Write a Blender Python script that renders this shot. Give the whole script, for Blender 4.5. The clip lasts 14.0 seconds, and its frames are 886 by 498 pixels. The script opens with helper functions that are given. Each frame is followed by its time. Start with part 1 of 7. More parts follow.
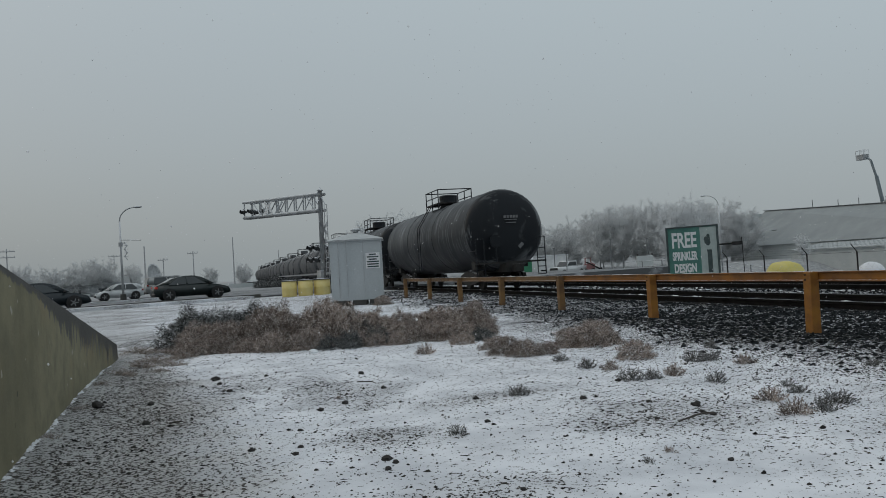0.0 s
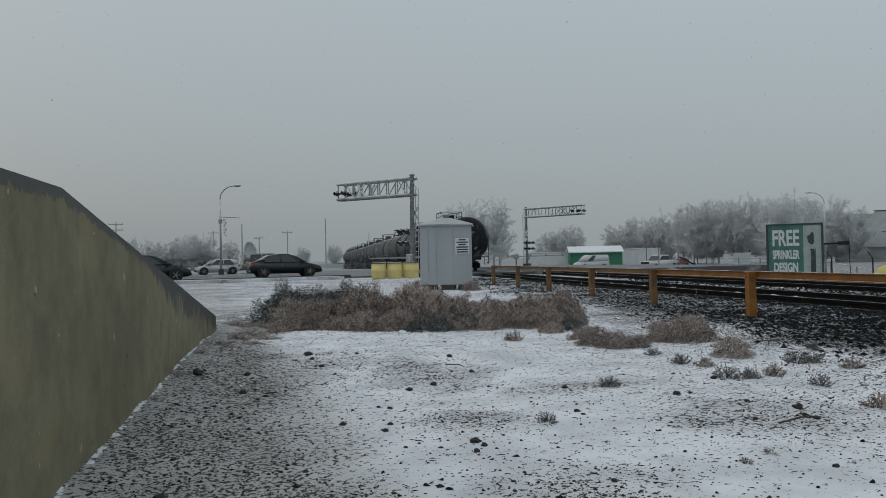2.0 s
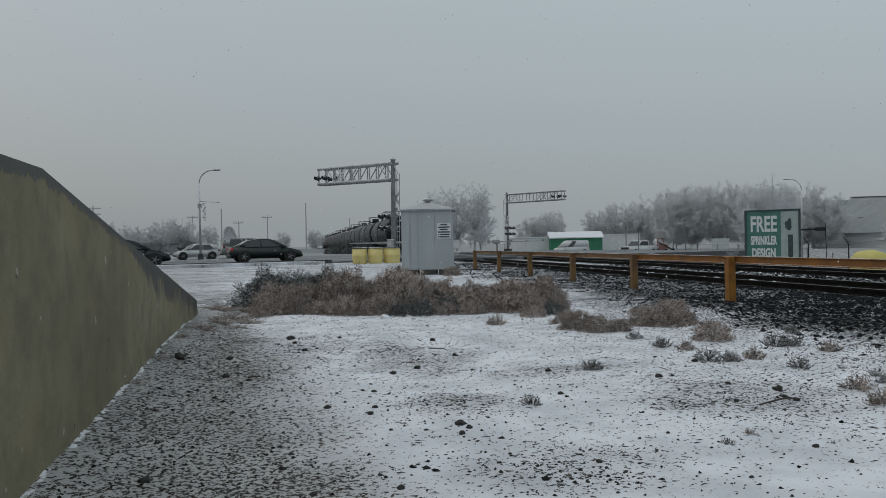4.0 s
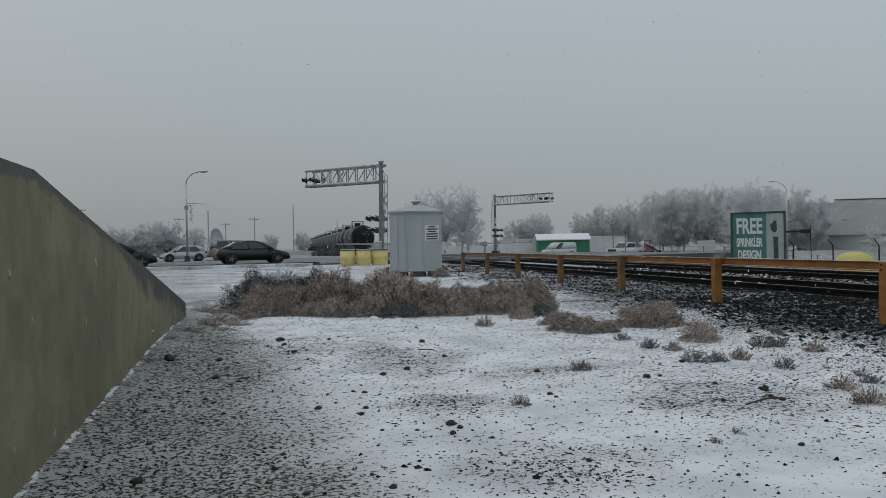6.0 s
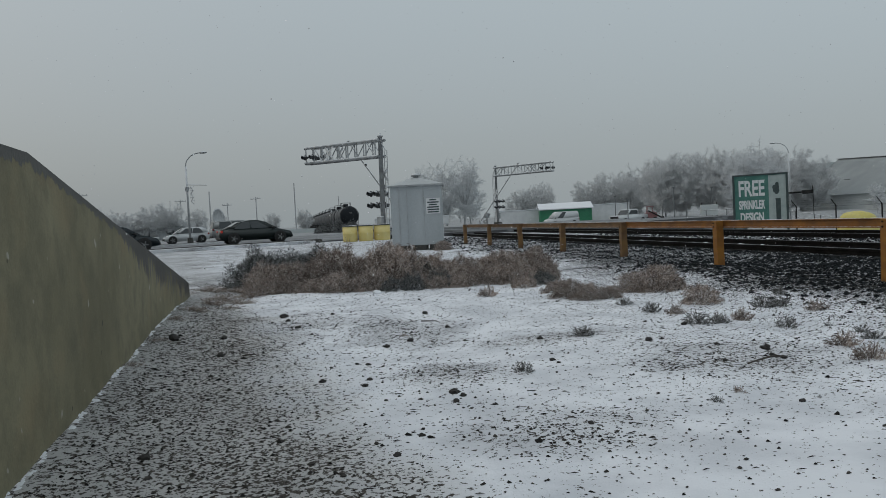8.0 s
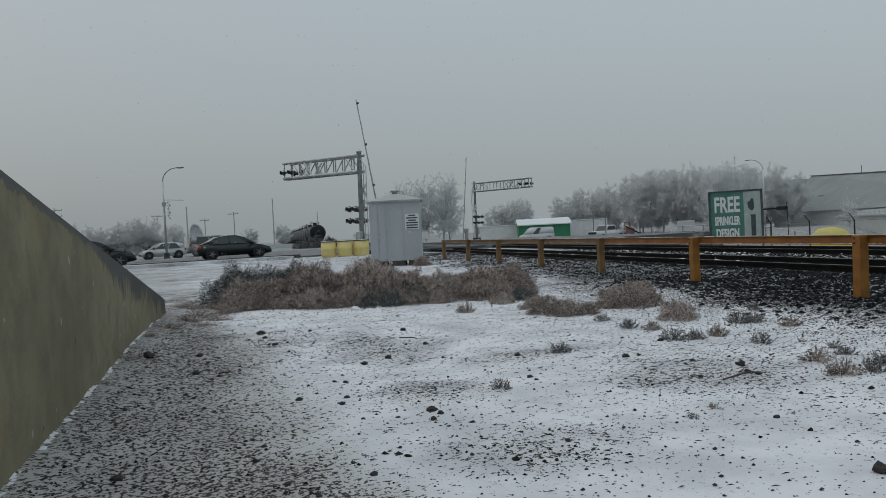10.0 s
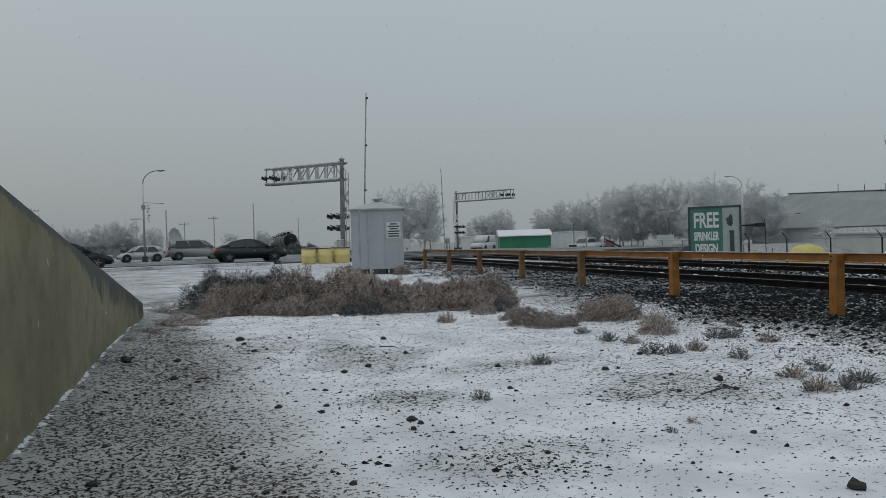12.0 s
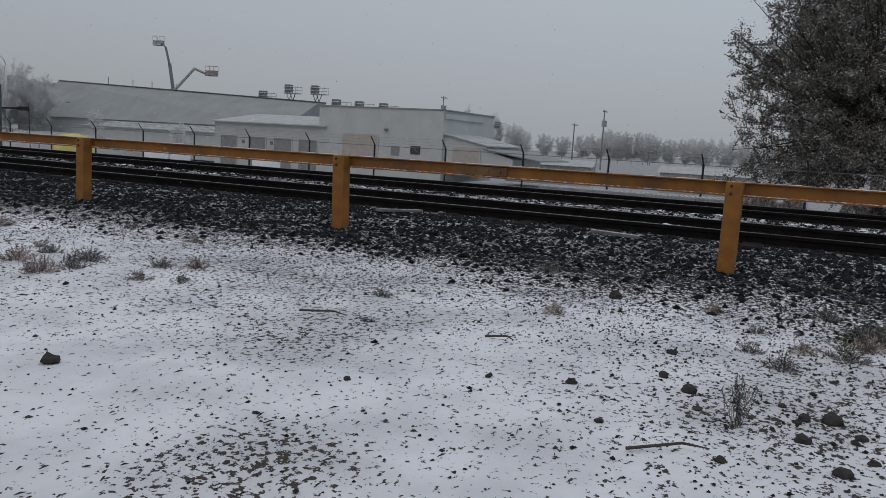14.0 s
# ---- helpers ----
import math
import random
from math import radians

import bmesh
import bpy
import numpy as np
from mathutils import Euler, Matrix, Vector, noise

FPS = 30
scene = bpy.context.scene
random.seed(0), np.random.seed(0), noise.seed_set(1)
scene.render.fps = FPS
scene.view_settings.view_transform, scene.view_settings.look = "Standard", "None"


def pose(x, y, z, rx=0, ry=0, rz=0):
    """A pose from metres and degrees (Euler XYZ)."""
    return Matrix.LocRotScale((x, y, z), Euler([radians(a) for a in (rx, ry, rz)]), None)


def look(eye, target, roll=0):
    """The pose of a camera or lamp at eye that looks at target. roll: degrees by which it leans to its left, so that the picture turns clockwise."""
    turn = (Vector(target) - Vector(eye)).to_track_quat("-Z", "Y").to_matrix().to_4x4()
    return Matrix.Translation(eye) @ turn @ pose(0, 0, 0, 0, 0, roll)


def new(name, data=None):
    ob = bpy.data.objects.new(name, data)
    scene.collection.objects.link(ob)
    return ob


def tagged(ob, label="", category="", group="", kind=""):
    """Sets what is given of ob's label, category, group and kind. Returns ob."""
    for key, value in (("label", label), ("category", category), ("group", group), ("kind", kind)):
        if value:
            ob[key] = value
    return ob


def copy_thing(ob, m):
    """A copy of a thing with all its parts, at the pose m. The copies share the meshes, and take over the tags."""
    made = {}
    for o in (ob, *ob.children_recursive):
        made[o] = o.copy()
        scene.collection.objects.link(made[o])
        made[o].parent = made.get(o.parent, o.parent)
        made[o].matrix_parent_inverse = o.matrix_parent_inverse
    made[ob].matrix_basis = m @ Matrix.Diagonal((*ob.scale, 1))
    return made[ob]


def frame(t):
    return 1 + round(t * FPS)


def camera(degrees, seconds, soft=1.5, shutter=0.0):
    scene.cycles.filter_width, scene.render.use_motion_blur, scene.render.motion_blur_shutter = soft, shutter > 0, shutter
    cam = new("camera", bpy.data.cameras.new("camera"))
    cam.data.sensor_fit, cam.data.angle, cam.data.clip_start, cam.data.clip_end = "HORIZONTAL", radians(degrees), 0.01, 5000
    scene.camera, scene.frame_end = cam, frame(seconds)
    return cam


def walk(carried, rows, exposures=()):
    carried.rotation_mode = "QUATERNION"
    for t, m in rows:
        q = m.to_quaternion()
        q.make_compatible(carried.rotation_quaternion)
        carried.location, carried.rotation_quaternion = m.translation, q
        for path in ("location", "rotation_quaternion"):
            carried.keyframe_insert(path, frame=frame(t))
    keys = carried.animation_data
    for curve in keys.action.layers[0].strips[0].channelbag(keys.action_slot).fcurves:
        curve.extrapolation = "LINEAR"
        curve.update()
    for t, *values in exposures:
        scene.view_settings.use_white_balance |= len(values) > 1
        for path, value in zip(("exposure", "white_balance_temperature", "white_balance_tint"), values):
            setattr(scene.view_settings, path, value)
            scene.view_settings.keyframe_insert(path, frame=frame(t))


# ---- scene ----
cam = camera(58.85, 14.0, soft=0.5)
ROWS = [
    (0.0, 0.0, 0.0, 1.012, 91.39, 3.55, -15.62),
    (0.5, 0.021, 0.026, 1.005, 91.14, 2.86, -12.75),
    (1.0, 0.014, 0.045, 1.001, 91.14, 2.1, -10.61),
    (1.5, -0.019, 0.037, 0.995, 91.06, 1.89, -10.33),
    (2.0, -0.042, 0.024, 0.993, 90.72, 1.18, -9.24),
    (2.5, -0.077, 0.025, 0.989, 90.2, 0.74, -9.56),
    (3.0, -0.067, 0.051, 0.981, 89.47, 0.42, -9.89),
    (5.5, -0.071, 0.004, 0.98, 89.9, 2.12, -11.78),
    (6.0, -0.091, 0.005, 0.978, 89.75, 1.07, -11.55),
    (6.5, -0.087, 0.0, 0.978, 89.75, 1.22, -11.91),
    (7.0, -0.088, 0.003, 0.977, 89.36, 0.66, -12.75),
    (7.5, -0.085, -0.004, 0.959, 88.43, 1.54, -12.21),
    (8.0, -0.064, -0.002, 0.957, 87.81, 3.02, -11.37),
    (10.5, -0.056, -0.009, 0.969, 89.18, 2.82, -13.18),
    (11.0, -0.065, -0.009, 0.969, 89.4, 2.77, -13.32),
    (11.5, -0.068, -0.01, 0.97, 89.49, 2.7, -13.27),
    (12.0, -0.073, -0.012, 0.973, 89.47, 1.72, -14.29),
    (12.5, -0.04, -0.029, 0.968, 90.05, 1.11, -20.79),
    (13.0, 0.031, -0.032, 0.949, 88.83, -0.26, -33.7),
    (13.5, 0.134, -0.035, 0.918, 87.52, -1.94, -46.95),
    (14.0, 0.244, -0.025, 0.878, 82.23, -3.16, -63.82),
]
walk(cam, [(t, pose(x, y, z, rx, ry, rz)) for t, x, y, z, rx, ry, rz in ROWS], exposures=[(0.0, 0.0, 6500, 10), (12.5, 0.02, 6500, 10), (13.5, -0.10, 6500, 12), (14.0, -0.02, 6500, 17)])

# ---- light: thick overcast with falling snow ----
world = bpy.data.worlds.new("overcast_sky")
scene.world = world
world.use_nodes = True
wn, wl = world.node_tree.nodes, world.node_tree.links
wn.clear()
w_out, w_bg = wn.new("ShaderNodeOutputWorld"), wn.new("ShaderNodeBackground")
w_sky = wn.new("ShaderNodeTexSky")
w_sky.sky_type, w_sky.sun_disc, w_sky.sun_elevation, w_sky.sun_rotation = "NISHITA", False, radians(38), radians(-60)
w_sky.air_density, w_sky.dust_density = 1.0, 6.0
w_co, w_sep, w_ramp = wn.new("ShaderNodeTexCoord"), wn.new("ShaderNodeSeparateXYZ"), wn.new("ShaderNodeValToRGB")
w_ramp.color_ramp.elements[0].position, w_ramp.color_ramp.elements[0].color = 0.0, (0.285, 0.321, 0.335, 1)
w_ramp.color_ramp.elements[1].position, w_ramp.color_ramp.elements[1].color = 1.0, (0.50, 0.555, 0.575, 1)
for p_, c_ in ((0.10, (0.302, 0.341, 0.357, 1)), (0.34, (0.382, 0.438, 0.456, 1))):
    e_ = w_ramp.color_ramp.elements.new(p_)
    e_.color = c_
w_mix = wn.new("ShaderNodeMixRGB")
w_mix.inputs[0].default_value = 0.02
wl.new(w_co.outputs["Generated"], w_sep.inputs[0])
wl.new(w_sep.outputs["Z"], w_ramp.inputs[0])
wl.new(w_ramp.outputs[0], w_mix.inputs[1])
wl.new(w_sky.outputs[0], w_mix.inputs[2])
wl.new(w_mix.outputs[0], w_bg.inputs[0])
# the cloud is thinner towards the east
w_east = wn.new("ShaderNodeMath")
w_east.operation = "MULTIPLY_ADD"
w_east.inputs[1].default_value, w_east.inputs[2].default_value = 0.20, 0.935
wl.new(w_sep.outputs["X"], w_east.inputs[0])
wl.new(w_east.outputs[0], w_bg.inputs[1])
wl.new(w_bg.outputs[0], w_out.inputs[0])

sun = new("sun", bpy.data.lights.new("sun", "SUN"))
sun.data.energy, sun.data.angle, sun.data.color = 0.22, radians(40), (1.0, 0.98, 0.95)
sun.matrix_world = look((0, 0, 60), (25, 25, 0))


# ---- materials ----
class Mat:
    """Small builder for procedural node materials."""

    def __init__(self, name, rough=0.7, metal=0.0):
        self.m = bpy.data.materials.new(name)
        self.m.use_nodes = True
        self.n, self.l = self.m.node_tree.nodes, self.m.node_tree.links
        self.b = self.n["Principled BSDF"]
        self.b.inputs["Roughness"].default_value = rough
        self.b.inputs["Metallic"].default_value = metal
        self.geo = self.n.new("ShaderNodeNewGeometry")
        self.tc = self.n.new("ShaderNodeTexCoord")

    def put(self, a, i):
        self.l.new(a, i)

    def noise(self, scale, detail=4.0, where=None, rough=0.55):
        t = self.n.new("ShaderNodeTexNoise")
        t.inputs["Scale"].default_value, t.inputs["Detail"].default_value, t.inputs["Roughness"].default_value = scale, detail, rough
        self.put(where if where is not None else self.tc.outputs["Object"], t.inputs["Vector"])
        return t.outputs["Fac"]

    def scaled(self, sx, sy, sz):
        t = self.n.new("ShaderNodeMapping")
        t.inputs["Scale"].default_value = (sx, sy, sz)
        self.put(self.tc.outputs["Object"], t.inputs["Vector"])
        return t.outputs[0]

    def ramp(self, fac, *stops):
        r = self.n.new("ShaderNodeValToRGB")
        e = r.color_ramp.elements
        while len(e) < len(stops):
            e.new(0.5)
        for k, (p, c) in enumerate(stops):
            e[k].position = p
            e[k].color = (c, c, c, 1) if not isinstance(c, tuple) else (*c, 1)
        self.put(fac, r.inputs[0])
        return r.outputs[0]

    def math(self, op, a, b=0.0, c=None):
        t = self.n.new("ShaderNodeMath")
        t.operation = op
        for k, v in enumerate((a, b) if c is None else (a, b, c)):
            if isinstance(v, (int, float)):
                t.inputs[k].default_value = v
            else:
                self.put(v, t.inputs[k])
        return t.outputs[0]

    def mix(self, fac, a, b, blend="MIX"):
        t = self.n.new("ShaderNodeMixRGB")
        t.blend_type = blend
        for k, v in enumerate((fac, a, b)):
            if isinstance(v, (int, float)):
                t.inputs[k].default_value = v if k == 0 else (v, v, v, 1)
            elif isinstance(v, tuple):
                t.inputs[k].default_value = (*v, 1)
            else:
                self.put(v, t.inputs[k])
        return t.outputs[0]

    def sep(self, v):
        t = self.n.new("ShaderNodeSeparateXYZ")
        self.put(v, t.inputs[0])
        return t.outputs

    def random(self):
        return self.n.new("ShaderNodeObjectInfo").outputs["Random"]

    def bump(self, fac, strength=0.3, dist=0.01):
        t = self.n.new("ShaderNodeBump")
        t.inputs["Strength"].default_value, t.inputs["Distance"].default_value = strength, dist
        self.put(fac, t.inputs["Height"])
        self.put(t.outputs[0], self.b.inputs["Normal"])

    def done(self, col, rough=None):
        if isinstance(col, tuple):
            self.b.inputs["Base Color"].default_value = (*col, 1)
        else:
            self.put(col, self.b.inputs["Base Color"])
        if rough is not None:
            self.put(rough, self.b.inputs["Roughness"])
        return self.m


SNOW = (0.80, 0.82, 0.85)


def weathered(name, c1, c2, scale=3.0, fine=40.0, rough=0.7, metal=0.0, bump=0.15, frost=0.0, dist=0.004, streak=False):
    """Two tones in blotches, fine grain, relief, and (frost) rime or snow caught on faces that look up."""
    k = Mat(name, rough, metal)
    a = k.noise(scale, 5, k.scaled(1, 1, 0.15) if streak else None)
    f = k.noise(fine, 3)
    col = k.mix(k.ramp(a, (0.35, 0.0), (0.68, 1.0)), c1, c2)
    col = k.mix(0.35, col, k.mix(f, 0.25, 0.75), "OVERLAY")
    if frost:
        up = k.sep(k.geo.outputs["Normal"])[2]
        rime = k.math("ADD", k.math("MULTIPLY", up, 0.55), k.math("MULTIPLY", f, 0.75))
        lo = 1.02 - frost
        col = k.mix(k.ramp(rime, (max(lo - 0.12, 0.0), 0.0), (min(lo + 0.12, 1.0), 1.0)), col, (0.72, 0.74, 0.77))
    k.bump(f, bump, dist)
    return k.done(col, k.ramp(f, (0.2, max(rough - 0.12, 0.05)), (0.8, min(rough + 0.12, 1.0))))


def ground_material():
    k = Mat("snowy_ground", 0.95)
    k.b.inputs["Specular IOR Level"].default_value = 0.12
    pos = k.geo.outputs["Position"]
    x, y, z = k.sep(pos)[:3]
    big, mid, fine, grit = k.noise(0.55, 4, pos), k.noise(1.9, 5, pos), k.noise(35, 2, pos), k.noise(92, 2, pos)

    def spot(cx, cy, rx, ry):
        """A thinly covered place on the yard."""
        dx = k.math("MULTIPLY", k.math("SUBTRACT", x, cx), 1 / rx)
        dy = k.math("MULTIPLY", k.math("SUBTRACT", y, cy), 1 / ry)
        d = k.math("ADD", k.math("MULTIPLY", dx, dx), k.math("MULTIPLY", dy, dy))
        d = k.math("ADD", d, k.math("MULTIPLY", k.math("SUBTRACT", mid, 0.5), 2.4))
        return k.ramp(k.math("MULTIPLY", d, 0.4), (0.05, 1.0), (0.55, 0.0))

    # bare gravel along the foot of the wall
    edge = k.math("SUBTRACT", k.math("ADD", k.math("MULTIPLY", y, -0.125), 0.66), x)
    edge = k.math("ADD", edge, k.math("MULTIPLY", k.math("SUBTRACT", big, 0.5), 1.3))
    edge = k.math("ADD", edge, k.math("MULTIPLY", k.math("SUBTRACT", mid, 0.5), 0.9))
    gravel = k.ramp(k.math("ADD", k.math("MULTIPLY", edge, 0.7), 0.5), (0.3, 0.0), (0.72, 1.0))
    gravel = k.math("MULTIPLY", gravel, k.ramp(k.math("MULTIPLY", y, 0.05), (0.5, 1.0), (0.72, 0.35)))
    # ballast spill towards the track, and the black bed that goes on past it in the south
    xs = k.math("SUBTRACT", x, k.math("MULTIPLY", k.ramp(k.math("MULTIPLY", y, 0.02), (0.46, 1.0), (0.64, 0.0)), 26.0))
    bx = k.math("ADD", x, k.math("MULTIPLY", k.math("SUBTRACT", big, 0.5), 2.2))
    ballast = k.ramp(k.math("MULTIPLY", bx, 0.1), (0.37, 0.0), (0.62, 1.0))
    ballast = k.math("MULTIPLY", ballast, k.ramp(k.math("MULTIPLY", x, 0.05), (0.64, 1.0), (0.72, 0.85)))
    ballast = k.math("MULTIPLY", ballast, k.ramp(k.math("MULTIPLY", xs, 0.01), (0.28, 1.0), (0.34, 0.0)))
    ballast = k.math("MULTIPLY", ballast, k.ramp(k.math("MULTIPLY", y, 0.02), (0.32, 1.0), (0.60, 0.62)))
    patch = spot(0.95, 6.9, 0.55, 0.9)
    for c in ((0.95, 4.85, 0.40, 0.45), (1.15, 3.35, 0.50, 0.40), (2.75, 4.6, 0.75, 0.6), (1.85, 1.3, 0.35, 0.40), (3.3, 0.0, 0.7, 0.5), (3.3, 2.1, 0.8, 0.5), (-0.1, 7.8, 0.8, 0.8), (1.9, 5.9, 0.6, 0.3), (-0.9, 13.0, 1.0, 2.2), (-1.6, 17.5, 2.2, 2.6), (4.6, 3.4, 0.7, 1.6), (3.9, -0.2, 0.9, 0.7)):
        patch = k.math("MAXIMUM", patch, spot(*c))
    away = k.ramp(k.math("MULTIPLY", y, 0.02), (0.30, 0.0), (0.52, 1.0))
    blots = k.math("MULTIPLY", k.ramp(mid, (0.48, 0.0), (0.70, 1.0)), k.ramp(big, (0.44, 0.0), (0.62, 1.0)))
    bare = k.math("MAXIMUM", k.math("MULTIPLY", gravel, 0.26), k.math("MULTIPLY", ballast, 0.47))
    bare = k.math("MAXIMUM", bare, k.math("MAXIMUM", k.math("MULTIPLY", patch, 0.20), k.math("MULTIPLY", away, k.math("ADD", 0.19, k.math("MULTIPLY", blots, 0.36)))))
    bare = k.math("MAXIMUM", bare, k.math("MULTIPLY", spot(-1.35, 14.6, 1.2, 3.2), 0.34))
    bare = k.math("MAXIMUM", bare, k.ramp(k.math("MULTIPLY", x, 0.1), (0.18, 0.0), (0.42, 0.13)))
    # the bare share comes through as specks
    speck = k.math("ADD", k.math("MULTIPLY", fine, 0.62), k.math("MULTIPLY", grit, 0.38))
    lim = k.math("SUBTRACT", k.math("ADD", 0.592, k.math("MULTIPLY", k.ramp(big, (0.38, 1.0), (0.62, 0.0)), 0.045)), k.math("MULTIPLY", bare, 0.36))
    mask = k.ramp(k.math("ADD", k.math("MULTIPLY", k.math("SUBTRACT", speck, lim), 22.0), 0.5), (0.2, 0.0), (0.8, 1.0))
    soil = k.mix(grit, (0.024, 0.021, 0.019), (0.105, 0.095, 0.084))
    soil = k.mix(ballast, soil, k.mix(grit, (0.005, 0.006, 0.007), (0.022, 0.025, 0.028)))
    thin = k.mix(k.math("MULTIPLY", patch, 0.30), k.mix(k.ramp(mid, (0.36, 0.0), (0.60, 1.0)), (0.62, 0.64, 0.68), (0.80, 0.82, 0.86)), (0.34, 0.345, 0.36))
    thin = k.mix(k.math("MULTIPLY", gravel, 0.75), thin, k.mix(k.math("ADD", k.math("MULTIPLY", mid, 0.6), k.math("MULTIPLY", grit, 0.4)), (0.225, 0.215, 0.200), (0.46, 0.450, 0.432)))
    k.bump(k.math("SUBTRACT", k.math("MULTIPLY", grit, 0.35), k.math("MULTIPLY", mask, 0.6)), 0.45, 0.014)
    col = k.mix(mask, thin, soil)
    # lots past the tracks and past the road lie under thin trodden snow
    lot = k.math("MAXIMUM", k.ramp(k.math("MULTIPLY", xs, 0.01), (0.28, 0.0), (0.34, 1.0)), k.ramp(k.math("MULTIPLY", y, 0.01), (0.62, 0.0), (0.72, 1.0)))
    return k.done(k.mix(lot, col, k.mix(k.ramp(mid, (0.35, 0.0), (0.65, 1.0)), (0.24, 0.248, 0.254), (0.44, 0.45, 0.46))))


def concrete_material():
    k = Mat("old_concrete", 0.85)
    pos = k.geo.outputs["Position"]
    x, y, z = k.sep(pos)[:3]
    a, b, f = k.noise(0.9, 4, pos), k.noise(3.2, 6, pos, 0.65), k.noise(60, 3, pos)
    v = k.noise(1.0, 4, k.scaled(0.5, 3.0, 0.35))
    col = k.mix(k.ramp(a, (0.3, 0.0), (0.7, 1.0)), (0.168, 0.152, 0.090), (0.282, 0.258, 0.163))
    col = k.mix(k.ramp(b, (0.44, 0.0), (0.66, 0.65)), col, (0.125, 0.115, 0.074))
    col = k.mix(k.ramp(v, (0.50, 0.0), (0.72, 0.30)), col, (0.115, 0.104, 0.066))
    col = k.mix(k.ramp(k.noise(1.7, 4, pos), (0.52, 0.0), (0.70, 0.4)), col, (0.30, 0.228, 0.125))
    # pale flecks of splashed mortar and dark pits
    col = k.mix(k.ramp(k.noise(7.0, 2, pos), (0.715, 0.0), (0.735, 0.75)), col, (0.40, 0.385, 0.33))
    col = k.mix(k.ramp(k.noise(11.0, 1, k.scaled(1.3, 1.0, 0.8)), (0.185, 0.8), (0.205, 0.0)), col, (0.05, 0.047, 0.035))
    # wet dark cap that runs down in tongues below the sloping top edge
    top = k.math("MINIMUM", k.math("ADD", k.math("MULTIPLY", y, -0.1478), 1.935), 1.36)
    below = k.math("SUBTRACT", top, z)
    drip = k.noise(1.0, 1, k.scaled(0.0, 13.0, 0.4))
    wide = k.noise(1.0, 3, k.scaled(0.0, 2.4, 0.8))
    low = k.ramp(k.math("MULTIPLY", y, 0.1), (0.36, 0.16), (0.50, 0.07), (0.62, 0.14), (0.76, 1.0), (1.0, 0.75))
    reach = k.math("MULTIPLY", low, k.math("ADD", k.math("MULTIPLY", k.ramp(drip, (0.40, 0.0), (0.62, 1.0)), 0.22), k.math("MULTIPLY", k.ramp(wide, (0.40, 0.0), (0.62, 1.0)), 0.20)))
    reach = k.math("ADD", reach, k.math("ADD", 0.012, k.math("MULTIPLY", f, 0.03)))
    wet = k.ramp(k.math("ADD", k.math("MULTIPLY", k.math("SUBTRACT", reach, below), 45.0), 0.5), (0.35, 0.0), (0.65, 1.0))
    col = k.mix(wet, col, k.mix(b, (0.030, 0.030, 0.027), (0.062, 0.060, 0.053)))
    col = k.mix(0.3, col, k.mix(f, 0.3, 0.7), "OVERLAY")
    k.bump(k.math("ADD", f, k.math("MULTIPLY", b, 2.0)), 0.3, 0.006)
    return k.done(col, k.ramp(wet, (0.0, 0.88), (1.0, 0.5)))


def tank_material():
    """Black tank paint with thin frozen runs down the flanks."""
    k = Mat("black_tank_paint", 0.40)
    k.b.inputs["Specular IOR Level"].default_value = 0.30
    a, f = k.noise(0.9, 5, k.scaled(1, 1, 0.3)), k.noise(26, 3)
    col = k.mix(k.ramp(a, (0.35, 0.0), (0.68, 1.0)), (0.0055, 0.0074, 0.0105), (0.0115, 0.0150, 0.0200))
    run = k.noise(1.0, 4, k.scaled(0.5, 5.5, 0.5), 0.7)
    area = k.noise(1.0, 3, k.scaled(0.4, 0.35, 0.9))
    ice = k.math("MULTIPLY", k.ramp(run, (0.52, 0.0), (0.62, 1.0)), k.ramp(area, (0.42, 0.0), (0.58, 0.8)))
    col = k.mix(ice, col, (0.16, 0.168, 0.175))
    k.bump(f, 0.12, 0.004)
    return k.done(col, k.ramp(a, (0.3, 0.34), (0.7, 0.52)))


def asphalt_material():
    k = Mat("wet_asphalt", 0.55)
    pos = k.geo.outputs["Position"]
    a, f = k.noise(0.4, 5, pos), k.noise(45, 2, pos)
    lane = k.noise(0.9, 4, k.scaled(0.15, 2.0, 1))
    col = k.mix(a, (0.045, 0.047, 0.050), (0.085, 0.088, 0.092))
    col = k.mix(k.ramp(lane, (0.52, 0.0), (0.68, 0.6)), col, (0.55, 0.57, 0.60))
    k.bump(f, 0.3, 0.004)
    return k.done(col, k.ramp(a, (0.3, 0.35), (0.7, 0.65)))


def stone_material(name, dark, light, snow):
    k = Mat(name, 0.95)
    k.b.inputs["Specular IOR Level"].default_value = 0.12
    g = k.geo.outputs["Random Per Island"]
    f = k.noise(30, 3)
    col = k.mix(g, dark, light)
    up = k.sep(k.geo.outputs["Normal"])[2]
    cap = k.math("ADD", k.math("MULTIPLY", up, 0.6), k.math("MULTIPLY", k.noise(4, 3), 0.6))
    col = k.mix(k.ramp(cap, (0.80 - snow, 0.0), (0.98 - snow, 1.0)), col, (0.70, 0.72, 0.75))
    k.bump(f, 0.4, 0.01)
    return k.done(col)


def twig_material(name, c1, c2, frost):
    k = Mat(name, 0.95)
    g = k.geo.outputs["Random Per Island"]
    n = k.noise(3.0, 3)
    col = k.mix(g, c1, c2)
    tip = k.math("ADD", k.math("MULTIPLY", g, 0.5), k.math("MULTIPLY", n, 0.6))
    col = k.mix(k.ramp(tip, (0.75 - frost, 0.0), (0.95 - frost, 0.85)), col, (0.55, 0.56, 0.58))
    return k.done(col)


